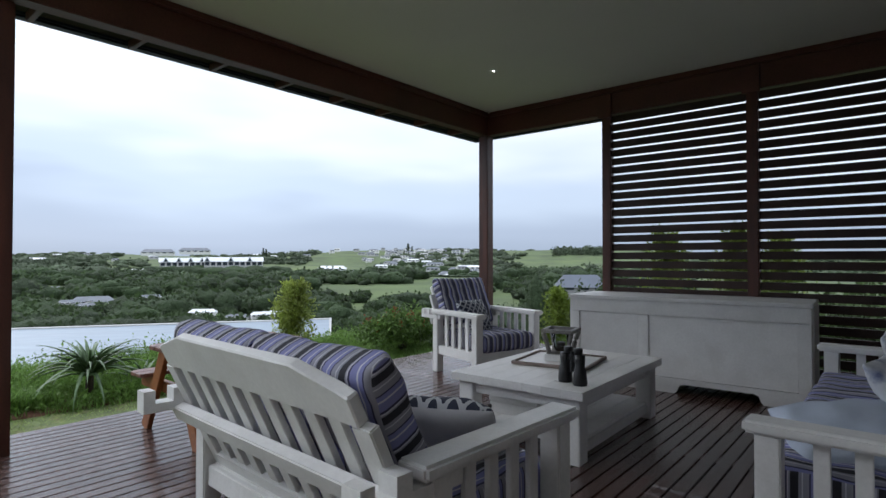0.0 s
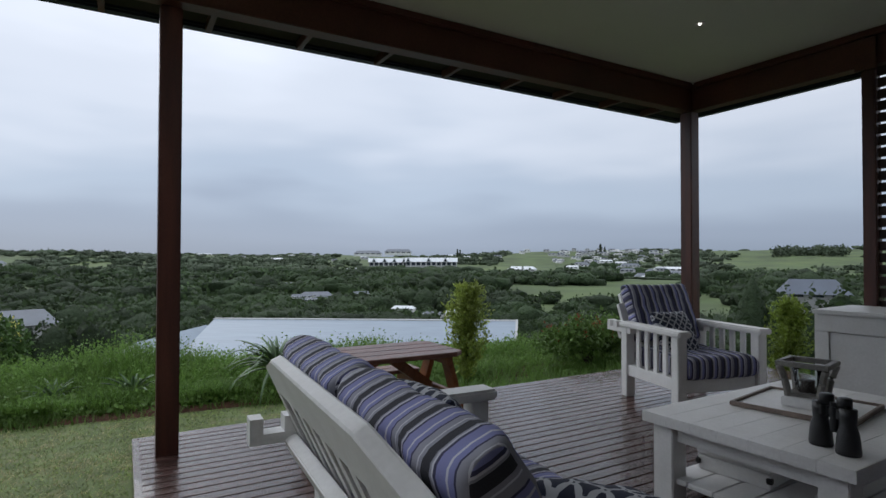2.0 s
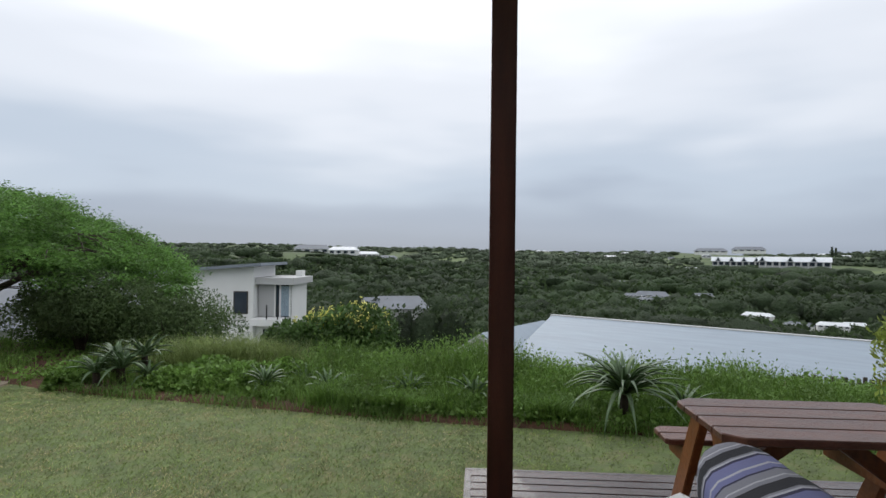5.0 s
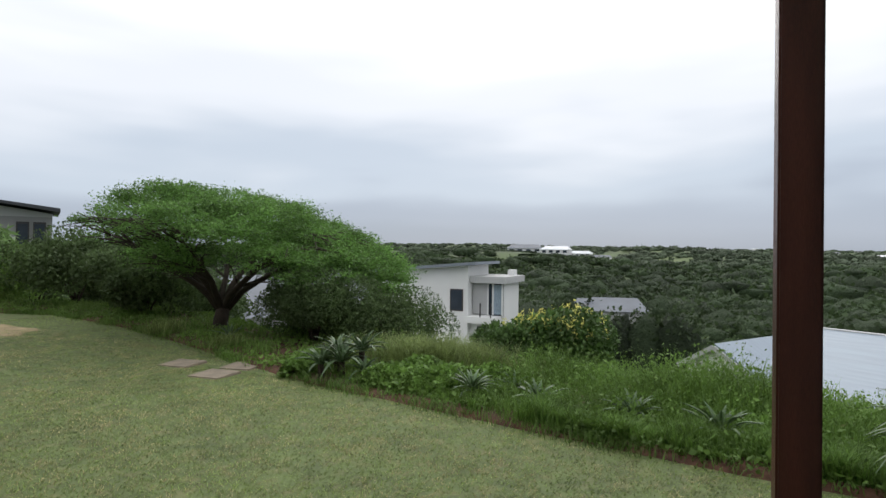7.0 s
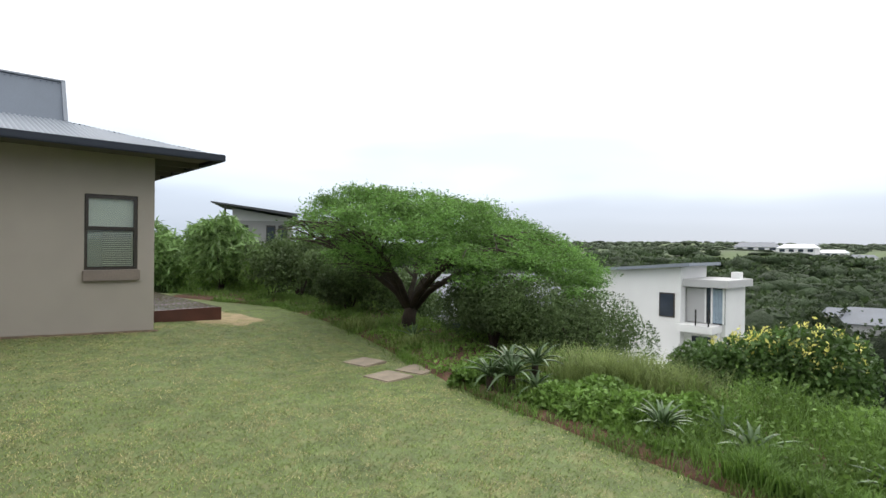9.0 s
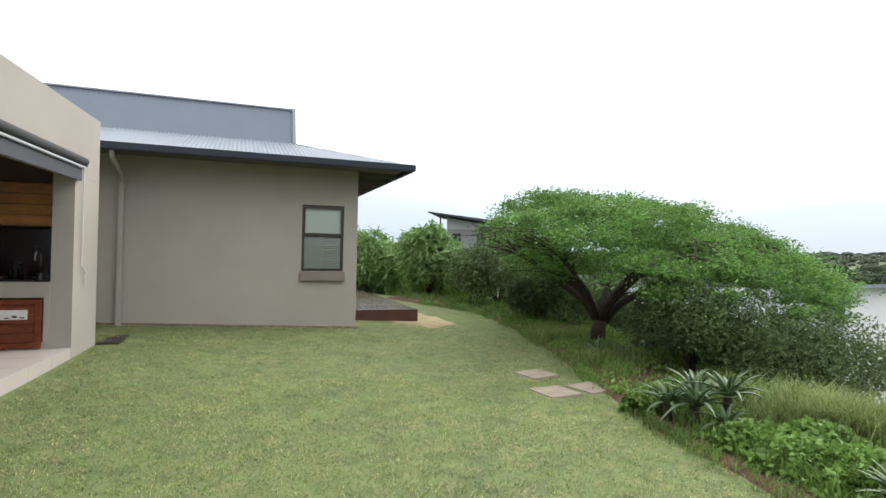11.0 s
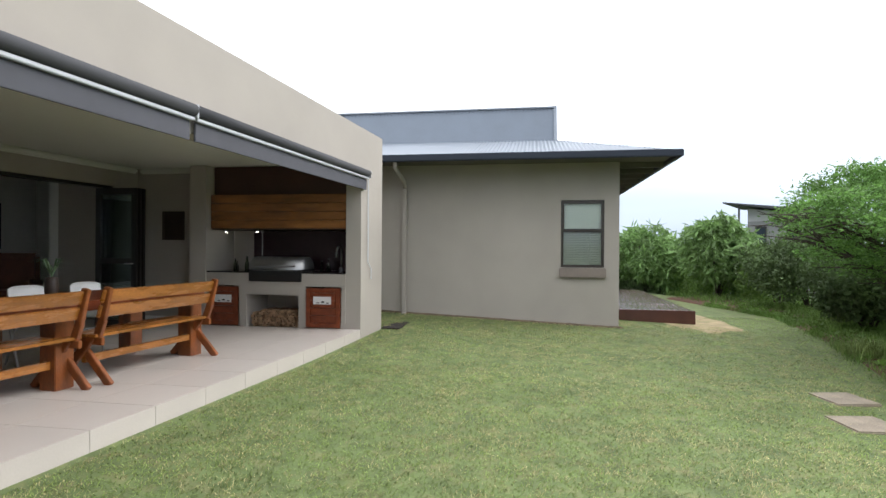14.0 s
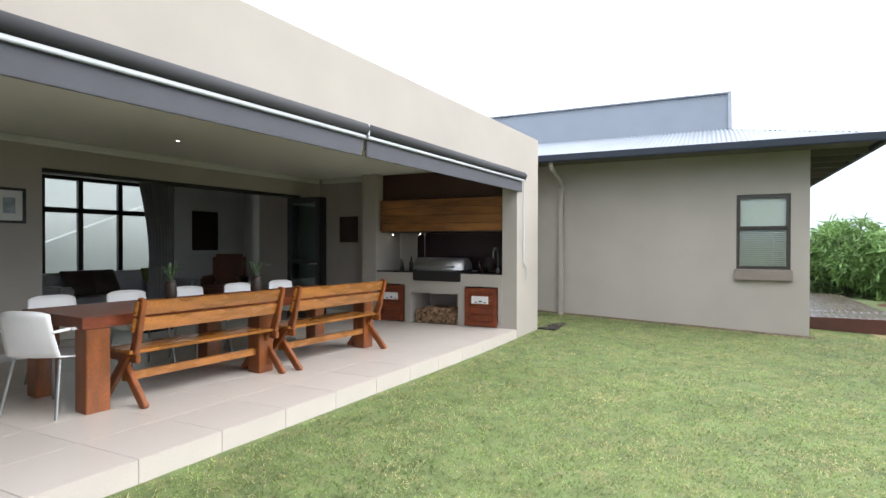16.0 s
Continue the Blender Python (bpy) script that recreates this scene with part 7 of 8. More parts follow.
# ---- neighbours and the valley ----
RW = mat("pale_blue_white_roof_sheet", (0.255, 0.305, 0.36), 0.5, 0.08, 0.6, 0.05, 20.0, stretch=(1, 12, 1))
WALLW = mat("white_render", (0.72, 0.72, 0.71), 0.85, 0.05, 0.5, 0.1, 30.0)
WALLG = mat("pale_grey_render", (0.45, 0.45, 0.45), 0.85, 0.06, 0.5, 0.1, 30.0)
ROOFG = mat("slate_grey_roof", (0.13, 0.145, 0.17), 0.6, 0.15, 0.8, 0.1, 15.0)
ROOFW = mat("white_roof_sheet", (0.66, 0.68, 0.70), 0.5, 0.08, 0.4, 0.05, 15.0)
DGLASS = mat("dark_window_glass", (0.03, 0.04, 0.055), 0.1, 0.2, 1.0, 0.0, 20.0)
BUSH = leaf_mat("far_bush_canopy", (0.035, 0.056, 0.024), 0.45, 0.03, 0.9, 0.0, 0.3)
# Distance haze put into the colour: paler, greyer than BUSH, for far trees.
FAR_BUSH = leaf_mat("hazed_far_bush", (0.078, 0.102, 0.062), 0.4, 0.02, 0.9, 0.0, 0.25)


def add_canopy_bump(m, s, d):
    n, l = m.node_tree.nodes, m.node_tree.links
    t = n.new("ShaderNodeTexNoise")
    tc = n.new("ShaderNodeTexCoord")
    l.new(tc.outputs["Object"], t.inputs["Vector"])
    t.inputs["Scale"].default_value, t.inputs["Detail"].default_value, t.inputs["Roughness"].default_value = s, 6.0, 0.7
    b = n.new("ShaderNodeBump")
    b.inputs["Strength"].default_value, b.inputs["Distance"].default_value = 1.0, d
    l.new(t.outputs["Fac"], b.inputs["Height"])
    l.new(b.outputs[0], n["Principled BSDF"].inputs["Normal"])


add_canopy_bump(BUSH, 1.4, 1.0)
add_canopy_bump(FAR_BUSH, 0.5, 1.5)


def neighbour_roof():
    """House below the garden: long pale sheet roof with a lower gabled wing at its end."""
    th = thing("neighbour_house", "house below the garden with a long pale sheet roof", "house", pose(-28.9, 4.2, -1.7, 0, 0, 57))

    def slope(name, pts, thick=0.08):
        bm = bmesh.new()
        f = bm.faces.new([bm.verts.new(p) for p in pts])
        bmesh.ops.recalc_face_normals(bm, faces=bm.faces)
        bmesh.ops.solidify(bm, geom=[f], thickness=thick)
        return part(name, bm, RW, th)

    L, w, dz = 14.6, 4.8, 1.7
    slope("roof", [(0, 0, 0), (L, 0, 0), (L - 0.5, -w, -dz), (0, -w, -dz)])
    slope("roof", [(L, 0, 0), (0, 0, 0), (-2.0, w, -dz), (L, w, -dz)])
    slope("hip", [(0, 0, 0), (0, -w, -dz), (-2.0, w, -dz)])
    bm = bmesh.new()
    bm_bar(bm, (-0.05, 0, 0.05), (L + 0.05, 0, 0.05), 0.28, 0.06, 0.0)
    part("ridge_cap", bm, WALLG, th)
    bm = bmesh.new()
    bm_bar(bm, (L + 0.03, 0.02, 0.02), (L - 0.47, -w, -dz + 0.02), 0.10, 0.20, 0.0)
    part("barge_board", bm, WALLG, th)
    box_part("wall", 0.3, L - 0.8, -w + 0.35, w - 0.4, -6.5, -dz + 0.05, WALLW, th, 0.0)
    # gabled wing
    g, gz, y0, y1 = -1.0, -0.45, -5.06, 1.0
    slope("wing_roof", [(g, y0, gz), (g, y1, gz), (g - 1.45, y1, gz - 0.88), (g - 1.45, y0, gz - 0.88)])
    slope("wing_roof", [(g, y1, gz), (g, y0, gz), (g + 2.3, y0, gz - 1.4), (g + 2.3, y1, gz - 1.4)])
    for ex, ez in ((g - 1.5, gz - 0.95), (g + 2.35, gz - 1.46)):
        bm = bmesh.new()
        bm_bar(bm, (g, y0 - 0.04, gz - 0.08), (ex, y0 - 0.04, ez - 0.06), 0.07, 0.17, 0.0)
        part("barge_board", bm, WALLG, th)
    bm = bmesh.new()
    bm_profile(bm, [(g - 1.25, -6.5), (g + 2.1, -6.5), (g + 2.1, gz - 1.36), (g, gz - 0.1), (g - 1.25, gz - 0.84)], y0 + 0.2, y0 + 3.5)
    part("gable_wall", bm, WALLW, th)


neighbour_roof()


def white_house():
    """Modern white neighbour with a monopitch wing and a flat-roofed wing with shutters and a terrace."""
    th = thing("white_house", "modern white two-storey house with shutters and terrace", "house", pose(-0.22, 0.25, 0))
    box_part("wall", -33.2, -30, -17.5, -11.92, -8.0, 0.0, WALLW, th, 0.0)
    bm = bmesh.new()
    bm_profile(bm, [(-17.5, 0.0), (-11.92, 0.0), (-11.92, 0.52), (-17.5, -0.02 + 0.12)], 30.0, 33.2, pose(0, 0, 0, 0, 0, 90))
    part("upper_wall", bm, WALLW, th)
    bm = bmesh.new()
    bm_bar(bm, (-31.5, -18.6, 0.05), (-31.5, -11.3, 0.66), 4.0, 0.16, 0.0)
    part("roof", bm, CORRUG, th, "blue-grey monopitch roof")
    w = box_part("window", -30.02, -29.96, -13.0, -12.2, -2.05, -0.82, BROWNF, th, 0.0)
    box_part("pane", -29.955, -29.95, -12.94, -12.26, -1.99, -0.88, DGLASS, w, 0.0)
    box_part("flat_wing", -33.4, -30.75, -11.90, -10.05, -8.0, -0.45, WALLW, th, 0.0)
    box_part("flat_roof", -33.6, -30.2, -11.90, -9.75, -0.45, -0.08, WALLG, th, 0.0)
    box_part("chimney", -33.2, -32.7, -10.5, -10.1, -0.08, 0.25, WALLW, th, 0.0)
    for i in range(16):
        box_part("shutter_slat", -30.62, -30.57, -11.86, -10.98, -2.2 + i * 0.103, -2.2 + i * 0.103 + 0.085, WALLG, th, 0.0)
    box_part("shutter_back", -30.74, -30.63, -11.86, -10.98, -2.25, -0.5, WALLG, th, 0.0)
    g = box_part("glazing", -30.74, -30.65, -10.96, -10.07, -2.25, -0.5, DGLASS, th, 0.0)
    for y in (-10.95, -10.65, -10.1):
        box_part("mullion", -30.64, -30.58, y - 0.04, y + 0.04, -2.25, -0.5, WALLW, g, 0.0)
    for i in range(7):
        box_part("curtain_fold", -30.645, -30.62, -10.60 + i * 0.066, -10.55 + i * 0.066, -2.2, -0.55, mat("pale_blue_curtain", (0.30, 0.38, 0.45), 0.9, 0.08) if i == 0 else MATS["pale_blue_curtain"], g, 0.0)
    box_part("terrace_slab", -31.5, -29.5, -11.9, -10.2, -2.62, -2.28, WALLW, th, 0.0)
    box_part("lower_wall", -33.4, -30.4, -11.9, -10.3, -8.0, -2.62, WALLW, th, 0.0)
    s = box_part("slot_window", -30.42, -30.36, -11.5, -10.6, -3.2, -2.9, DGLASS, th, 0.0)
    box_part("low_roof", -29.9, -26.5, -13.6, -11.0, -5.2, -4.3, WALLW, th, 0.0)
    for y in (-11.0, -10.4):
        box_part("railing_post", -29.6, -29.55, y - 0.03, y + 0.03, -2.28, -1.5, BLACKF, th, 0.0)
    for y in (-11.0, -10.2):
        bm = bmesh.new()
        bm_tube(bm, [(-26.8, y, -4.6), (-26.8, y, -3.9)], 0.12, 8)
        part("vent_pipe", bm, BLACKF, th)


white_house()


def gable_house(x, y, w, d, z, h, roof_m, wall_m, rot, label, windows=3, deep=6.0, group="houses in the valley"):
    """A simple gabled house: walls, two roof slopes, windows."""
    th = thing("house", label, "house", pose(x, y, z, 0, 0, rot), group)
    box_part("wall", -w / 2, w / 2, -d / 2, d / 2, -deep, h, wall_m, th, 0.0)
    rh = d * 0.24
    bm = bmesh.new()
    o = 0.06 * d
    a = [bm.verts.new(p) for p in ((-w / 2 - o, -d / 2 - o, h - 0.1), (w / 2 + o, -d / 2 - o, h - 0.1), (w / 2 - 0.1 * w, 0, h + rh), (-w / 2 + 0.1 * w, 0, h + rh), (-w / 2 - o, d / 2 + o, h - 0.1), (w / 2 + o, d / 2 + o, h - 0.1))]
    for f in ((0, 1, 2, 3), (5, 4, 3, 2), (4, 0, 3), (1, 5, 2), (0, 4, 5, 1)):
        bm.faces.new([a[i] for i in f])
    part("roof", bm, roof_m, th)
    for i in range(windows):
        cx = -w / 2 + w * (i + 0.5) / windows
        ww = w / windows * 0.28
        box_part("window", cx - ww, cx + ww, d / 2, d / 2 + 0.06, h * 0.3, h * 0.8, DGLASS, th, 0.0)
    return th


def facing(x, y):
    return math.degrees(math.atan2(y, x)) + 90


LOTS = []
LOT_Z = []


def lot(x, y, w, d, z, h, roof_m, wall_m, turn, label, windows=3, deep=6.0):
    LOTS.append((x, y, w * 0.75))
    LOT_Z.append(z)
    gable_house(x, y, w, d, z, h, roof_m, wall_m, facing(x, y) + turn, label, windows, deep)


LOTS.append((-16.7, -29.1, 4.0))
LOT_Z.append(0.2)


def monopitch_house():
    """Modern neighbour above the hedge: a thin tilted roof on posts over pale walls with tall windows."""
    th = thing("neighbour_house", "grey modern house with a thin tilted dark roof", "house", pose(-15.9, -29.5, 0.0, 0, 0, facing(-15.9, -29.5)))
    dark = mat("charcoal_roof", (0.035, 0.038, 0.045), 0.6, 0.15, 0.8, 0.1, 15.0)
    grey = mat("mid_grey_render", (0.26, 0.26, 0.26), 0.9, 0.1, 0.5, 0.1)
    box_part("wall", -2.2, 1.0, -4.0, 0.0, -3.0, 2.75, grey, th, 0.0)
    bm = bmesh.new()
    bm_profile(bm, [(-2.2, 2.75), (1.0, 2.75), (1.0, 3.42), (-2.2, 2.92)], -4.0, 0.0)
    part("clerestory", bm, WALLG, th)
    bm = bmesh.new()
    bm_profile(bm, [(-2.5, 2.98), (2.0, 3.66), (2.0, 3.72), (-2.5, 3.16)], -4.4, 0.9)
    part("roof", bm, dark, th, "thin dark sheet roof")
    box_part("post", 1.25, 1.33, 0.6, 0.68, -3.0, 3.55, BLACKF, th, 0.0)
    for x in (-1.7, -1.05, 0.4):
        w = box_part("window", x - 0.25, x + 0.25, 0.0, 0.06, 0.9, 2.5, BLACKF, th, 0.0)
        box_part("pane", x - 0.19, x + 0.19, 0.062, 0.07, 1.0, 2.4, DGLASS, w, 0.0)


monopitch_house()
lot(-22.0, -17.5, 7.5, 6.0, -3.5, 2.2, ROOFG, WALLG, 25, "pale house glimpsed under the acacia", 3)
lot(-56.5, -7.5, 5.2, 4.2, -4.1, 0.1, ROOFG, WALLG, 8, "low house with a grey-blue roof among trees", 3)
lot(-57, -10.6, 1.4, 2.2, -4.1, 0.35, ROOFG, mat("olive_render", (0.30, 0.31, 0.20), 0.9, 0.06, 0.6, 0.1), 8, "small olive outbuilding among trees", 1)
lot(-20.1, 41.5, 3.4, 3.6, -1.35, 0.4, mat("slate_blue_roof", (0.075, 0.09, 0.12), 0.6, 0.15, 0.8, 0.1, 15.0), WALLG, 10, "neighbour house with a slate-blue roof", 3)


def bearing(px, py, d):
    """A place d metres off, by its bearing from the first standpoint."""
    hx, hy, f = -0.6437, 0.7653, 968.2
    k = (px - 784) / f
    return 0.26 + (hx + k * hy) * d, -0.287 + (hy - k * hx) * d, 1.287 + d * (454 - py) / f


def lodge(x, y, z, w, gables, label):
    """A long lodge on the ridge: two dark storeys with pale posts under a white roof with dormer gables."""
    th = thing("lodge", label, "house", pose(x, y, z, 0, 0, facing(x, y)), "white-roofed lodge on the ridge")
    LOTS.append((x, y, w * 0.55))
    LOT_Z.append(z)
    box_part("wall", -w / 2, w / 2, -4, 4, -4.0, 3.2, WALLG, th, 0.0)
    bm = bmesh.new()
    bm_profile(bm, [(-5.2, 3.0), (5.2, 3.0), (0, 6.4)], -w / 2 - 0.8, w / 2 + 0.8, pose(0, 0, 0, 0, 0, 90))
    part("roof", bm, ROOFW, th, "white sheet roof")
    n = max(5, int(w / 4))
    for i in range(n):
        cx = -w / 2 + w * (i + 0.5) / n
        box_part("window", cx - w / n * 0.33, cx + w / n * 0.33, 4.0, 4.08, 0.2, 2.6, DGLASS, th, 0.0)
        box_part("veranda_post", cx - w / n * 0.5 - 0.15, cx - w / n * 0.5 + 0.15, 5.0, 5.3, -4.0, 3.05, WALLW, th, 0.0)
    for g in gables:
        gx = g * w / 2
        bm = bmesh.new()
        bm_profile(bm, [(gx - 2.2, 3.1), (gx + 2.2, 3.1), (gx, 7.2)], 0.5, 5.3)
        part("gable", bm, ROOFW, th)
        bm = bmesh.new()
        bm_profile(bm, [(gx - 1.3, 3.4), (gx + 1.3, 3.4), (gx, 6.0)], 5.3, 5.36)
        part("gable_window", bm, DGLASS, th)


def ray_lot(px, py, wpx, hpx, d, roof_m, wall_m, label, turn=0.0, windows=3, ground=False):
    """A house d metres off, set by its bearing from the first standpoint."""
    f = 968.2
    x, y, z = bearing(px, py, d)
    if ground:
        z = height(x, y)
    w, h = wpx * d / f, hpx * d / f
    lot(x, y, w, w * 0.42, z + h * 0.3, h * 0.30, roof_m, wall_m, turn, label, windows, 3.0)


for px, py, w, h, d, r in ((245, 481, 24, 9, 300, 1), (213, 509, 32, 10, 210, 1), (75, 519, 70, 12, 175, 0), (190, 541, 50, 13, 125, 0), (150, 545, 36, 12, 118, 0), (268, 529, 36, 11, 140, 0), (305, 531, 30, 11, 138, 0), (348, 573, 30, 15, 88, 1), (420, 566, 40, 15, 92, 0), (466, 562, 40, 16, 92, 1), (492, 558, 34, 14, 98, 1), (588, 479, 48, 11, 330, 1), (620, 486, 30, 12, 320, 0), (975, 492, 36, 15, 300, 1), (956, 488, 20, 12, 320, 1), (800, 490, 46, 13, 300, 0), (835, 497, 36, 10, 280, 1), (815, 480, 40, 10, 360, 0), (770, 470, 30, 9, 430, 0), (345, 447, 50, 10, 800, 0), (280, 449, 52, 9, 800, 0), (360, 555, 44, 11, 104, 1), (128, 538, 40, 11, 122, 0), (165, 533, 60, 9, 135, 0), (575, 488, 40, 10, 330, 1), (605, 492, 30, 10, 330, 0), (60, 462, 40, 8, 520, 1), (545, 601, 0.1, 0.1, 88, 0)):
    if w > 1:
        ray_lot(px, py, w, h, d, ROOFW if r else ROOFG, WALLW, "white-roofed house in the green valley" if r else "grey-roofed house in the green valley", (px * 7) % 30 - 15, 2 if w < 30 else 5)
lodge(*bearing(325, 468, 430), 33.0, (-0.8, -0.3, 0.2, 0.75), "long lodge with a white gabled roof on the ridge")
lodge(*bearing(414, 467, 425), 42.0, (-0.55, 0.1, 0.9), "long lodge with a white gabled roof on the ridge")
for vx, vy, vw, vr in ((-294, -72, 15, 1), (-300, -60, 11, 1), (-322, -98, 20, 0), (-330, -78, 9, 0), (-318, -52, 10, 0)):
    lot(vx, vy, vw, vw * 0.5, height(vx, vy) + 1.2, 2.6, ROOFW if vr else ROOFG, WALLW, (vx * 5) % 30 - 15, "pale villa on the green hill", 4, 3.0)
VR = random.Random(5)
for i in range(16):
    ray_lot(VR.uniform(765, 850), VR.uniform(474, 500), VR.uniform(18, 34), VR.uniform(9, 13), VR.uniform(270, 340), ROOFG if VR.random() < 0.65 else ROOFW, WALLW if VR.random() < 0.4 else WALLG, "grey-roofed house below the hillside suburb", VR.uniform(-25, 25), 3)
for i in range(10):
    ray_lot(VR.uniform(640, 760), VR.uniform(456, 474), VR.uniform(14, 24), VR.uniform(8, 10), VR.uniform(430, 520), ROOFG if VR.random() < 0.5 else ROOFW, WALLW, "pale house on the suburb's lower slope", VR.uniform(-25, 25), 3)
HR = random.Random(21)
for i in range(95):
    px, py = HR.gauss(725, 60), 0
    t = (px - 735) / 90
    py = 441 + 22 * HR.random() + 10 * abs(t)
    ray_lot(px, py, HR.uniform(7, 15), HR.uniform(5, 8), HR.uniform(620, 900), ROOFG if HR.random() < 0.75 else WALLG, WALLW if HR.random() < 0.35 else WALLG, "small house in the hillside suburb", HR.uniform(-40, 40), 2, True)
for i in range(40):
    px = HR.uniform(-900, 560)
    ray_lot(px, HR.uniform(448, 456), HR.uniform(8, 16), HR.uniform(4, 7), HR.uniform(620, 900), ROOFG if HR.random() < 0.7 else ROOFW, WALLG, "small house on the far ridge", HR.uniform(-40, 40), 2, True)


CLEAR = ((-215, 190, 36), (-150, 118, 17), (-118, 128, 16), (-250, 240, 40), (-330, 200, 45), (-420, 255, 75), (-300, 330, 60), (-95, 88, 11), (-330, 800, 200), (-260, 520, 80), (-120, 330, 60), (-285, -102, 38), (-300, -70, 26), (-20, 260, 60), (-400, 330, 60), (-180, 240, 26))


def leaf_skin(name, spots, n, size, leaf=None):
    """Leaves over the skin of the nearer canopies."""
    c = np.repeat(np.array(spots), n, axis=0)
    d = unit(len(c))
    d[:, 2] = np.abs(d[:, 2])
    p = c[:, :3] + d * c[:, 3:4] * np.array([1, 1, 0.0]) * NR.uniform(0.85, 1.2, (len(c), 1)) + d * c[:, 4:5] * np.array([0, 0, 1.0]) * NR.uniform(0.85, 1.25, (len(c), 1))
    ob = new(name, leaf_mesh(name, p, size, size * 0.4, leaf or LEAF_BUSH))
    tagged(ob, "leafy outer twigs of the valley bush", "bush", kind="stuff")


LEAF_BUSH = leaf_mat("valley_leaf", (0.044, 0.070, 0.026), 0.5, 0.035, 0.7, 0.25, 0.28)


def canopy(n, r0, r1, s0, s1, lumps, seed, name, squash=0.72):
    """A stretch of bush as one mesh: each tree is a cluster of lumps of uneven size."""
    bm = bmesh.new()
    bmesh.ops.create_icosphere(bm, subdivisions=2 if r1 <= 45 else 1, radius=1.0)
    bv = np.array([v.co[:] for v in bm.verts])
    bf = np.array([[v.index for v in f.verts] for f in bm.faces])
    bm.free()
    rg = np.random.default_rng(seed)
    vs, fs, made, tries, k = [], [], 0, 0, 0
    while made < n and tries < n * 6:
        tries += 1
        a = math.radians(rg.uniform(88, 262))
        r = math.sqrt(rg.uniform(r0 * r0, r1 * r1))
        x, y = -3 + r * math.cos(a), r * math.sin(a)
        patch = noise.noise((x / (24 + r * 0.14), y / (24 + r * 0.14), 8.0))
        if patch < -0.52 + (0.36 if y > 0.3 * r else 0.0):
            continue
        if any((x - cx) ** 2 + (y - cy) ** 2 < cr * cr * 1.0 for cx, cy, cr in CLEAR):
            if rg.random() > 0.05:
                continue
        if any((x - cx) ** 2 + (y - cy) ** 2 < (cr + s0) ** 2 for cx, cy, cr in LOTS):
            continue
        # keep the view clear in front of each valley house
        if any(abs(math.atan2(cy, -cx - 0.0) - math.atan2(y, -x)) < (cr + 1.0) / math.hypot(cx, cy) and math.hypot(cx, cy) * 0.93 < r < math.hypot(cx, cy) and s0 < 3 for cx, cy, cr in LOTS):
            continue
        if -36 < x < -15 and -2.5 < y < 21 or (-40 < x < -25 and -19 < y < -6.5) or (x > -32 and -13 < y < -6 and x < -14):
            continue
        if y > 5 and x > -12 or (r < 45 and y < -9):
            continue
        s = s0 + (s1 - s0) * rg.random() ** 1.7
        s *= 1 + 0.35 * noise.noise((x / 40, y / 40, 2.0))
        g = height(x, y)
        tall = rg.uniform(0.75, 1.2)
        for i in range(lumps):
            b = rg.uniform(0, 2 * math.pi)
            q = 0.0 if i == 0 else rg.uniform(0.45, 0.8) * s
            ls = s * (rg.uniform(0.55, 0.75) if lumps > 1 else 0.9)
            cx, cy = x + q * math.cos(b), y + q * math.sin(b)
            cz = g + s * squash * tall * (0.75 if i == 0 else rg.uniform(0.25, 0.7))
            v = bv * (1 + 0.22 * rg.normal(size=(len(bv), 1)).clip(-1.6, 1.6)) * np.array([ls, ls, ls * squash])
            vs.append(v + np.array([cx, cy, cz]))
            fs.append(bf + k * len(bv))
            k += 1
            if r1 <= 900:
                SPOTS.append((cx, cy, cz, ls, ls * squash))
        made += 1
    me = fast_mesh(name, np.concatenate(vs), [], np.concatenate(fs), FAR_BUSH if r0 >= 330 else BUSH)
    me.shade_smooth()
    ob = new(name, me)
    tagged(ob, "dense dark green bush covering the valley", "bush", kind="stuff")


SPOTS = []
canopy(190, 17, 45, 1.0, 2.4, 4, 1, "near_bush")
n0 = len(SPOTS)
canopy(760, 45, 130, 1.6, 5.2, 5, 2, "valley_bush", 0.66)
n1 = len(SPOTS)
canopy(1900, 130, 330, 2.6, 7.0, 4, 3, "valley_bush", 0.55)
n2 = len(SPOTS)
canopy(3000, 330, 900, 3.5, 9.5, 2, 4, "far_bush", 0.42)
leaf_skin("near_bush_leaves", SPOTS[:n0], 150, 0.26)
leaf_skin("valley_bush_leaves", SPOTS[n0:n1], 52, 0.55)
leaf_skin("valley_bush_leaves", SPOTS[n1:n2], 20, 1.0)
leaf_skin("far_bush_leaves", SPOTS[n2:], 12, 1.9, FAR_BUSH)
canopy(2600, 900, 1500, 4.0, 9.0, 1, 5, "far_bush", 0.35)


def far_pine(px, py, d, h):
    """A tall narrow tree standing out on the skyline."""
    x, y, z = bearing(px, py, d)
    th = thing("tall_pine", "tall narrow dark tree on the skyline", "tree", pose(x, y, z), "skyline trees")
    bm = bmesh.new()
    bm_tube(bm, [(0, 0, -3), (0.1, 0, h * 0.9)], h * 0.02, 6, h * 0.006)
    part("trunk", bm, BARK, th)
    rg = np.random.default_rng(int(px))
    t = rg.random(420) ** 0.8
    a = rg.uniform(0, 6.283, 420)
    r = h * 0.13 * (1.05 - t) ** 0.7 * rg.uniform(0.3, 1.1, 420)
    p = np.stack([r * np.cos(a), r * np.sin(a), h * (0.12 + 0.88 * t)], 1)
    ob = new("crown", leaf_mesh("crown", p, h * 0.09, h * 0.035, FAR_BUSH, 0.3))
    ob.parent = th


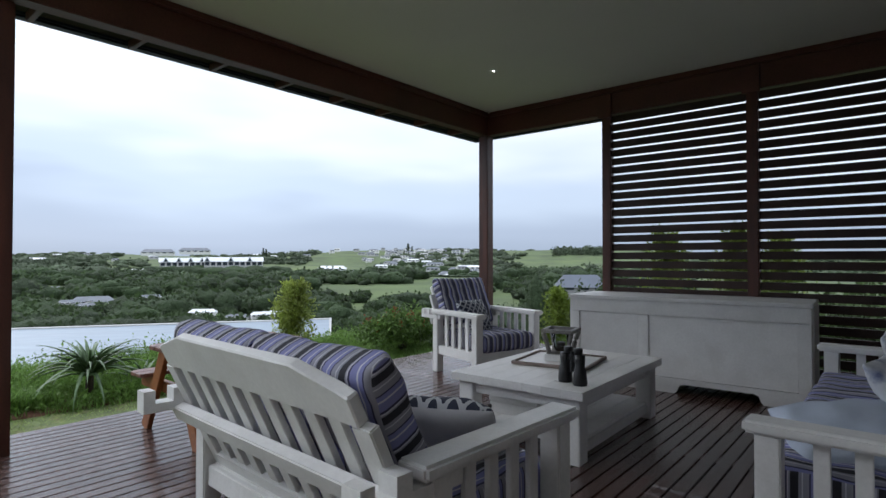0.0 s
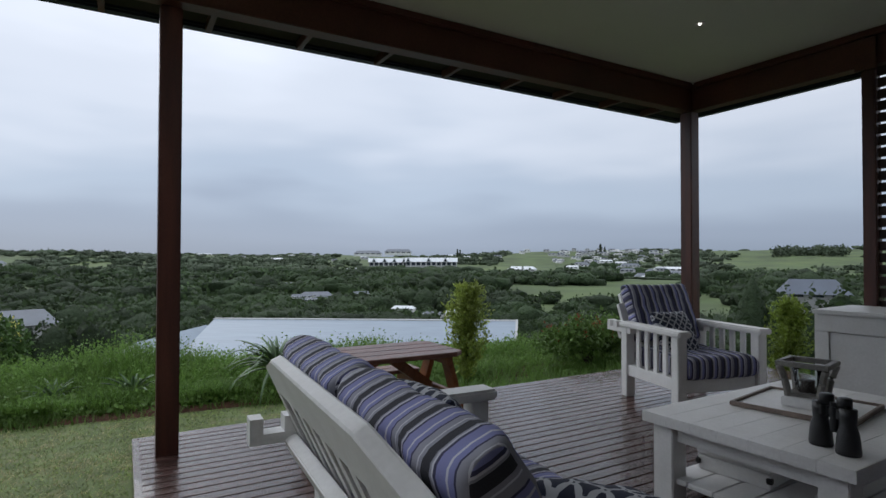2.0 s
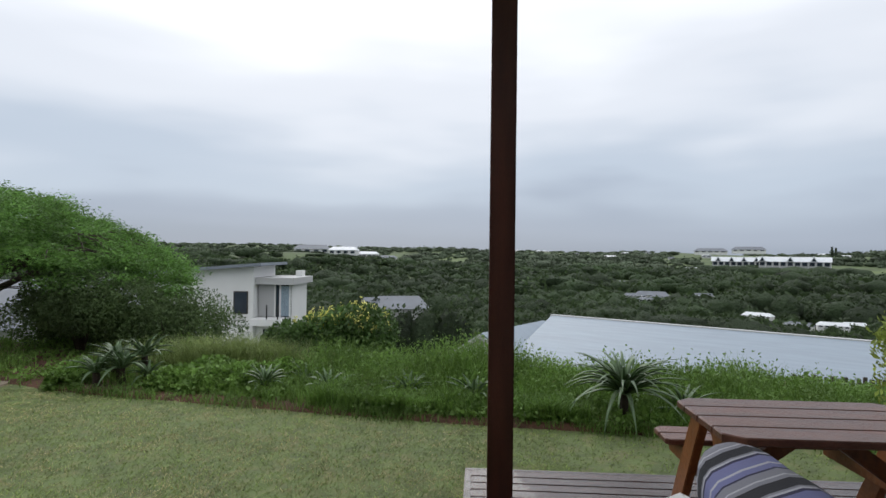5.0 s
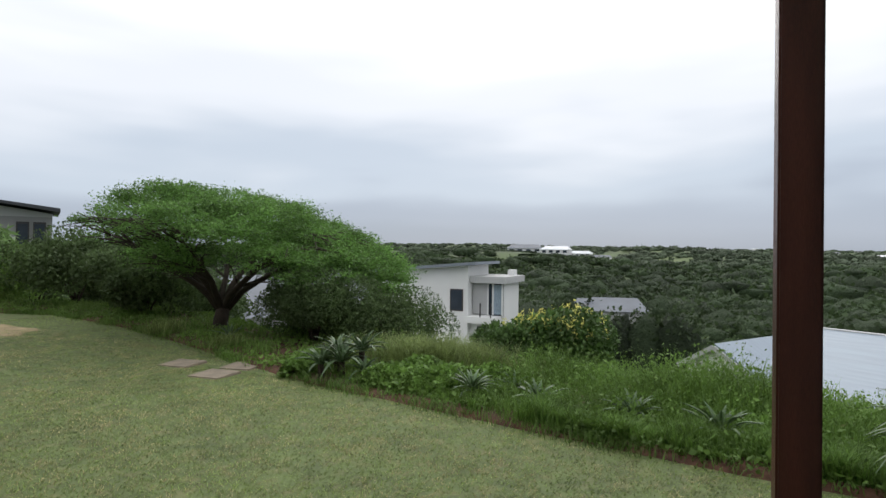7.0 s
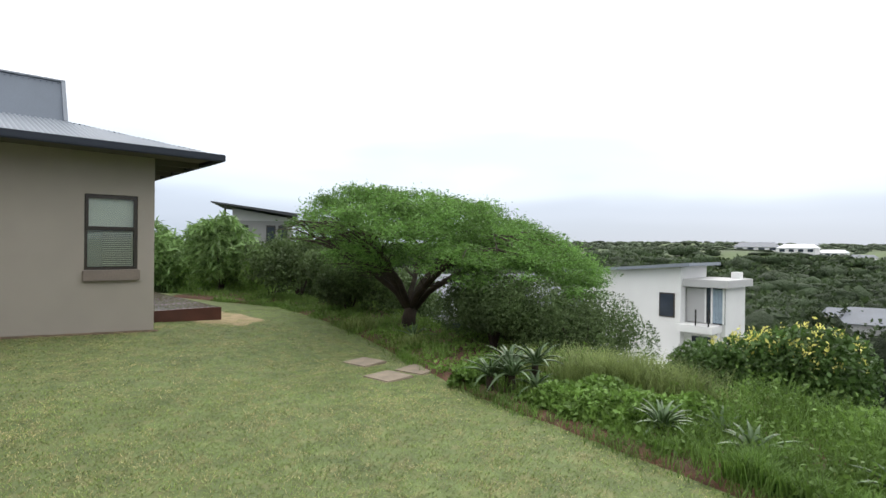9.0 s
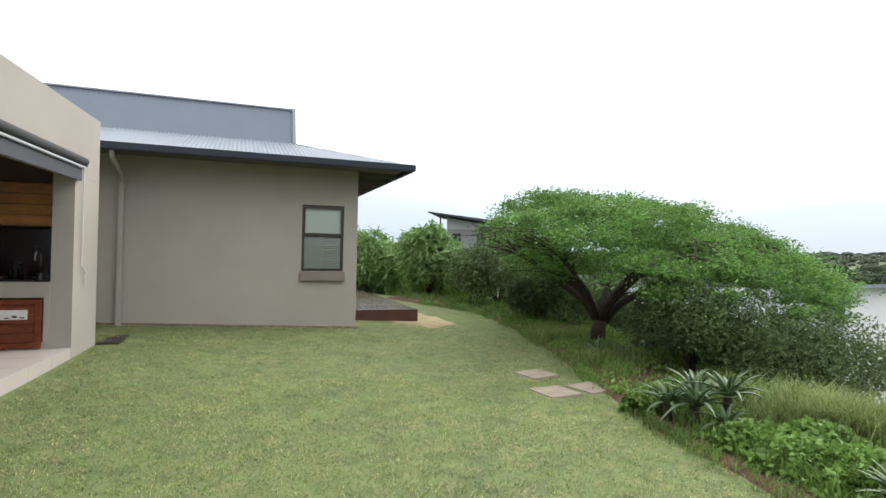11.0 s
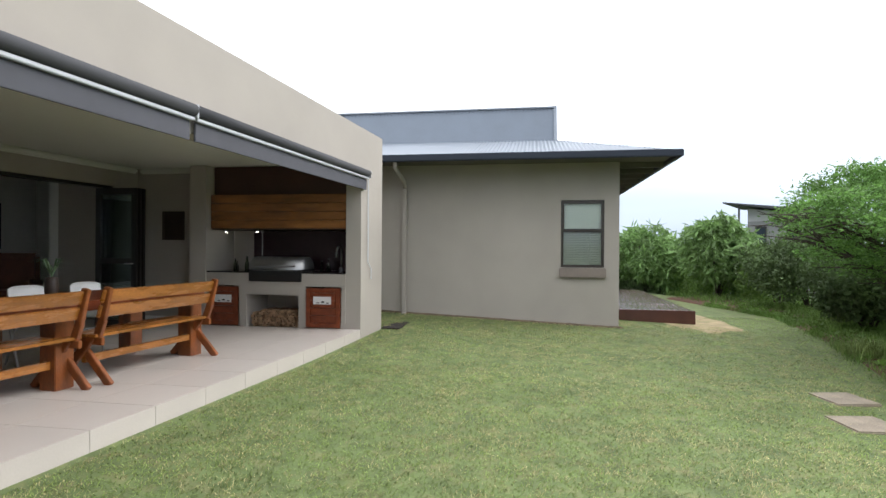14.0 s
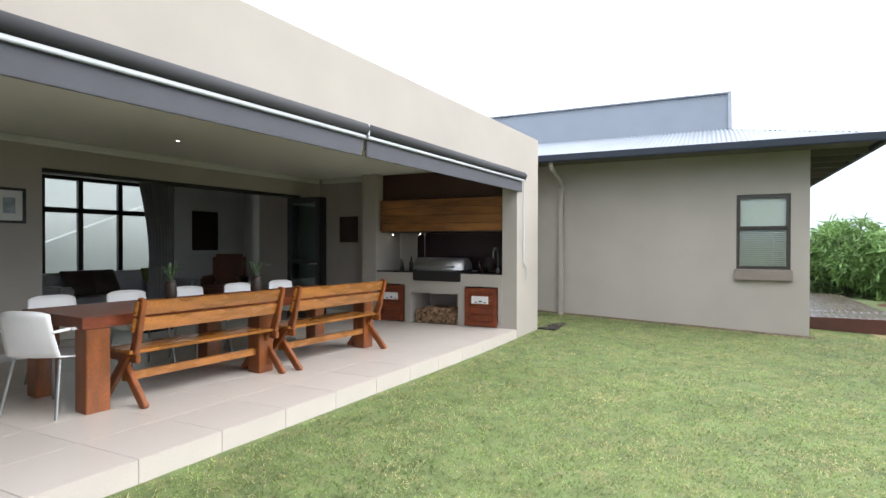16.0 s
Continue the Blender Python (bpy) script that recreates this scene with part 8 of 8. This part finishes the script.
for px, py, d, h in ((722, 447, 800, 15), (729, 447, 800, 11), (466, 452, 640, 10), (471, 452, 640, 9), (715, 448, 800, 8)):
    far_pine(px, py, d, h)


def ridge_wood():
    """A dark wood crowning the end of the bare green ridge."""
    rg = np.random.default_rng(31)
    pts = []
    for i in range(90):
        x, y, z = bearing(rg.uniform(982, 1072), 446, rg.uniform(640, 720))
        z = max(height(x, y), z - 6)
        s = rg.uniform(3.5, 6.5)
        d = unit(46)
        pts.append(np.array([x, y, z + s * 0.7]) + d * np.array([s, s, s * 0.9]) * rg.uniform(0.6, 1.05, (46, 1)))
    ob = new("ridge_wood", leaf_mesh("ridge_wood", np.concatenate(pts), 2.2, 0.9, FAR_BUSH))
    tagged(ob, "dark wood on the end of the green ridge", "trees", kind="stuff")


ridge_wood()


def screening_trees():
    """Tall bushes growing up round the valley houses, hiding their lower walls."""
    rg = np.random.default_rng(77)
    spots = []
    for (x, y, cr), zt in zip(LOTS[2:], LOT_Z[2:]):
        dist = math.hypot(x, y)
        if dist > 550:
            continue
        for k in range(5):
            t = (k - 2) / 2 * 1.3
            q = cr * t
            bx, by = x * (1 - (cr * 0.9 + 1) / dist) - y / dist * q, y * (1 - (cr * 0.9 + 1) / dist) + x / dist * q
            g = height(bx, by)
            top = zt + 0.25 + rg.uniform(-0.5, 0.3) * (1 + abs(t))
            s = max(0.8, cr * 0.5)
            sz = max(0.6, (top - g) / 1.7)
            spots.append((bx, by, g + sz * 0.7, s, sz))
    vs, fs = [], []
    bm = bmesh.new()
    bmesh.ops.create_icosphere(bm, subdivisions=2, radius=1.0)
    bv = np.array([v.co[:] for v in bm.verts])
    bf = np.array([[v.index for v in f.verts] for f in bm.faces])
    bm.free()
    for i, (x, y, z, s, sz) in enumerate(spots):
        vs.append(bv * (1 + 0.16 * rg.normal(size=(len(bv), 1)).clip(-1.6, 1.6)) * np.array([s, s, sz]) + np.array([x, y, z]))
        fs.append(bf + i * len(bv))
    ob = new("screening_bush", fast_mesh("screening_bush", np.concatenate(vs), [], np.concatenate(fs), BUSH))
    ob.data.shade_smooth()
    tagged(ob, "tall dark bushes round the valley houses", "bush", kind="stuff")
    leaf_skin("screening_leaves", [q for q in spots if math.hypot(q[0], q[1]) < 150], 420, 0.32)


screening_trees()

# ---- floor pieces ----
def deck_boards():
    deck = thing("floor_deck", "wet dark brown grooved timber deck boards", "deck", kind="structure")
    pitch = 0.094
    meshes = []
    bm = bmesh.new()
    bm_box(bm, -0.0435, 0.0435, 0.42, 7.0, -0.034, 0.0, 0.004)
    meshes.append(mesh_from("deck_board", bm, DECKM))
    x = -4.652
    while x < 3.15:
        ob = new("deck_board", meshes[0])
        ob.parent = deck
        ob.matrix_basis = pose(x, 0, 0)
        x += pitch


deck_boards()


def patio_tiles():
    fl = thing("floor_patio", "large cream porcelain patio tiles with fine joints", "floor", kind="structure")
    s = 0.60
    bm = bmesh.new()
    bm_box(bm, 0.0015, s - 0.0015, 0.0015, s - 0.0015, 0.0045, 0.012, 0.002)
    for v in bm.verts:
        v.co.x += 0.076 * v.co.y
    me = mesh_from("tile", bm, TILE)
    y = -8.0
    j = 0
    while y < -0.65:
        x = -1.60
        while x < 2.44:
            ob = new("tile", me)
            ob.parent = fl
            ob.matrix_basis = Matrix.Translation(LEAN_P @ Vector((x, y, 0)))
            x += s
        y += s
        j += 1
    bm = bmesh.new()
    bm_box(bm, -0.012, 0.0, 0.0015, s - 0.0015, -0.45, 0.004, 0.002)
    for v in bm.verts:
        v.co.x += 0.076 * v.co.y
    me = mesh_from("riser_tile", bm, TILE)
    y = -8.0
    while y < -0.65:
        ob = new("riser_tile", me)
        ob.parent = fl
        ob.matrix_basis = Matrix.Translation(LEAN_P @ Vector((-1.587, y, 0)))
        y += s


patio_tiles()
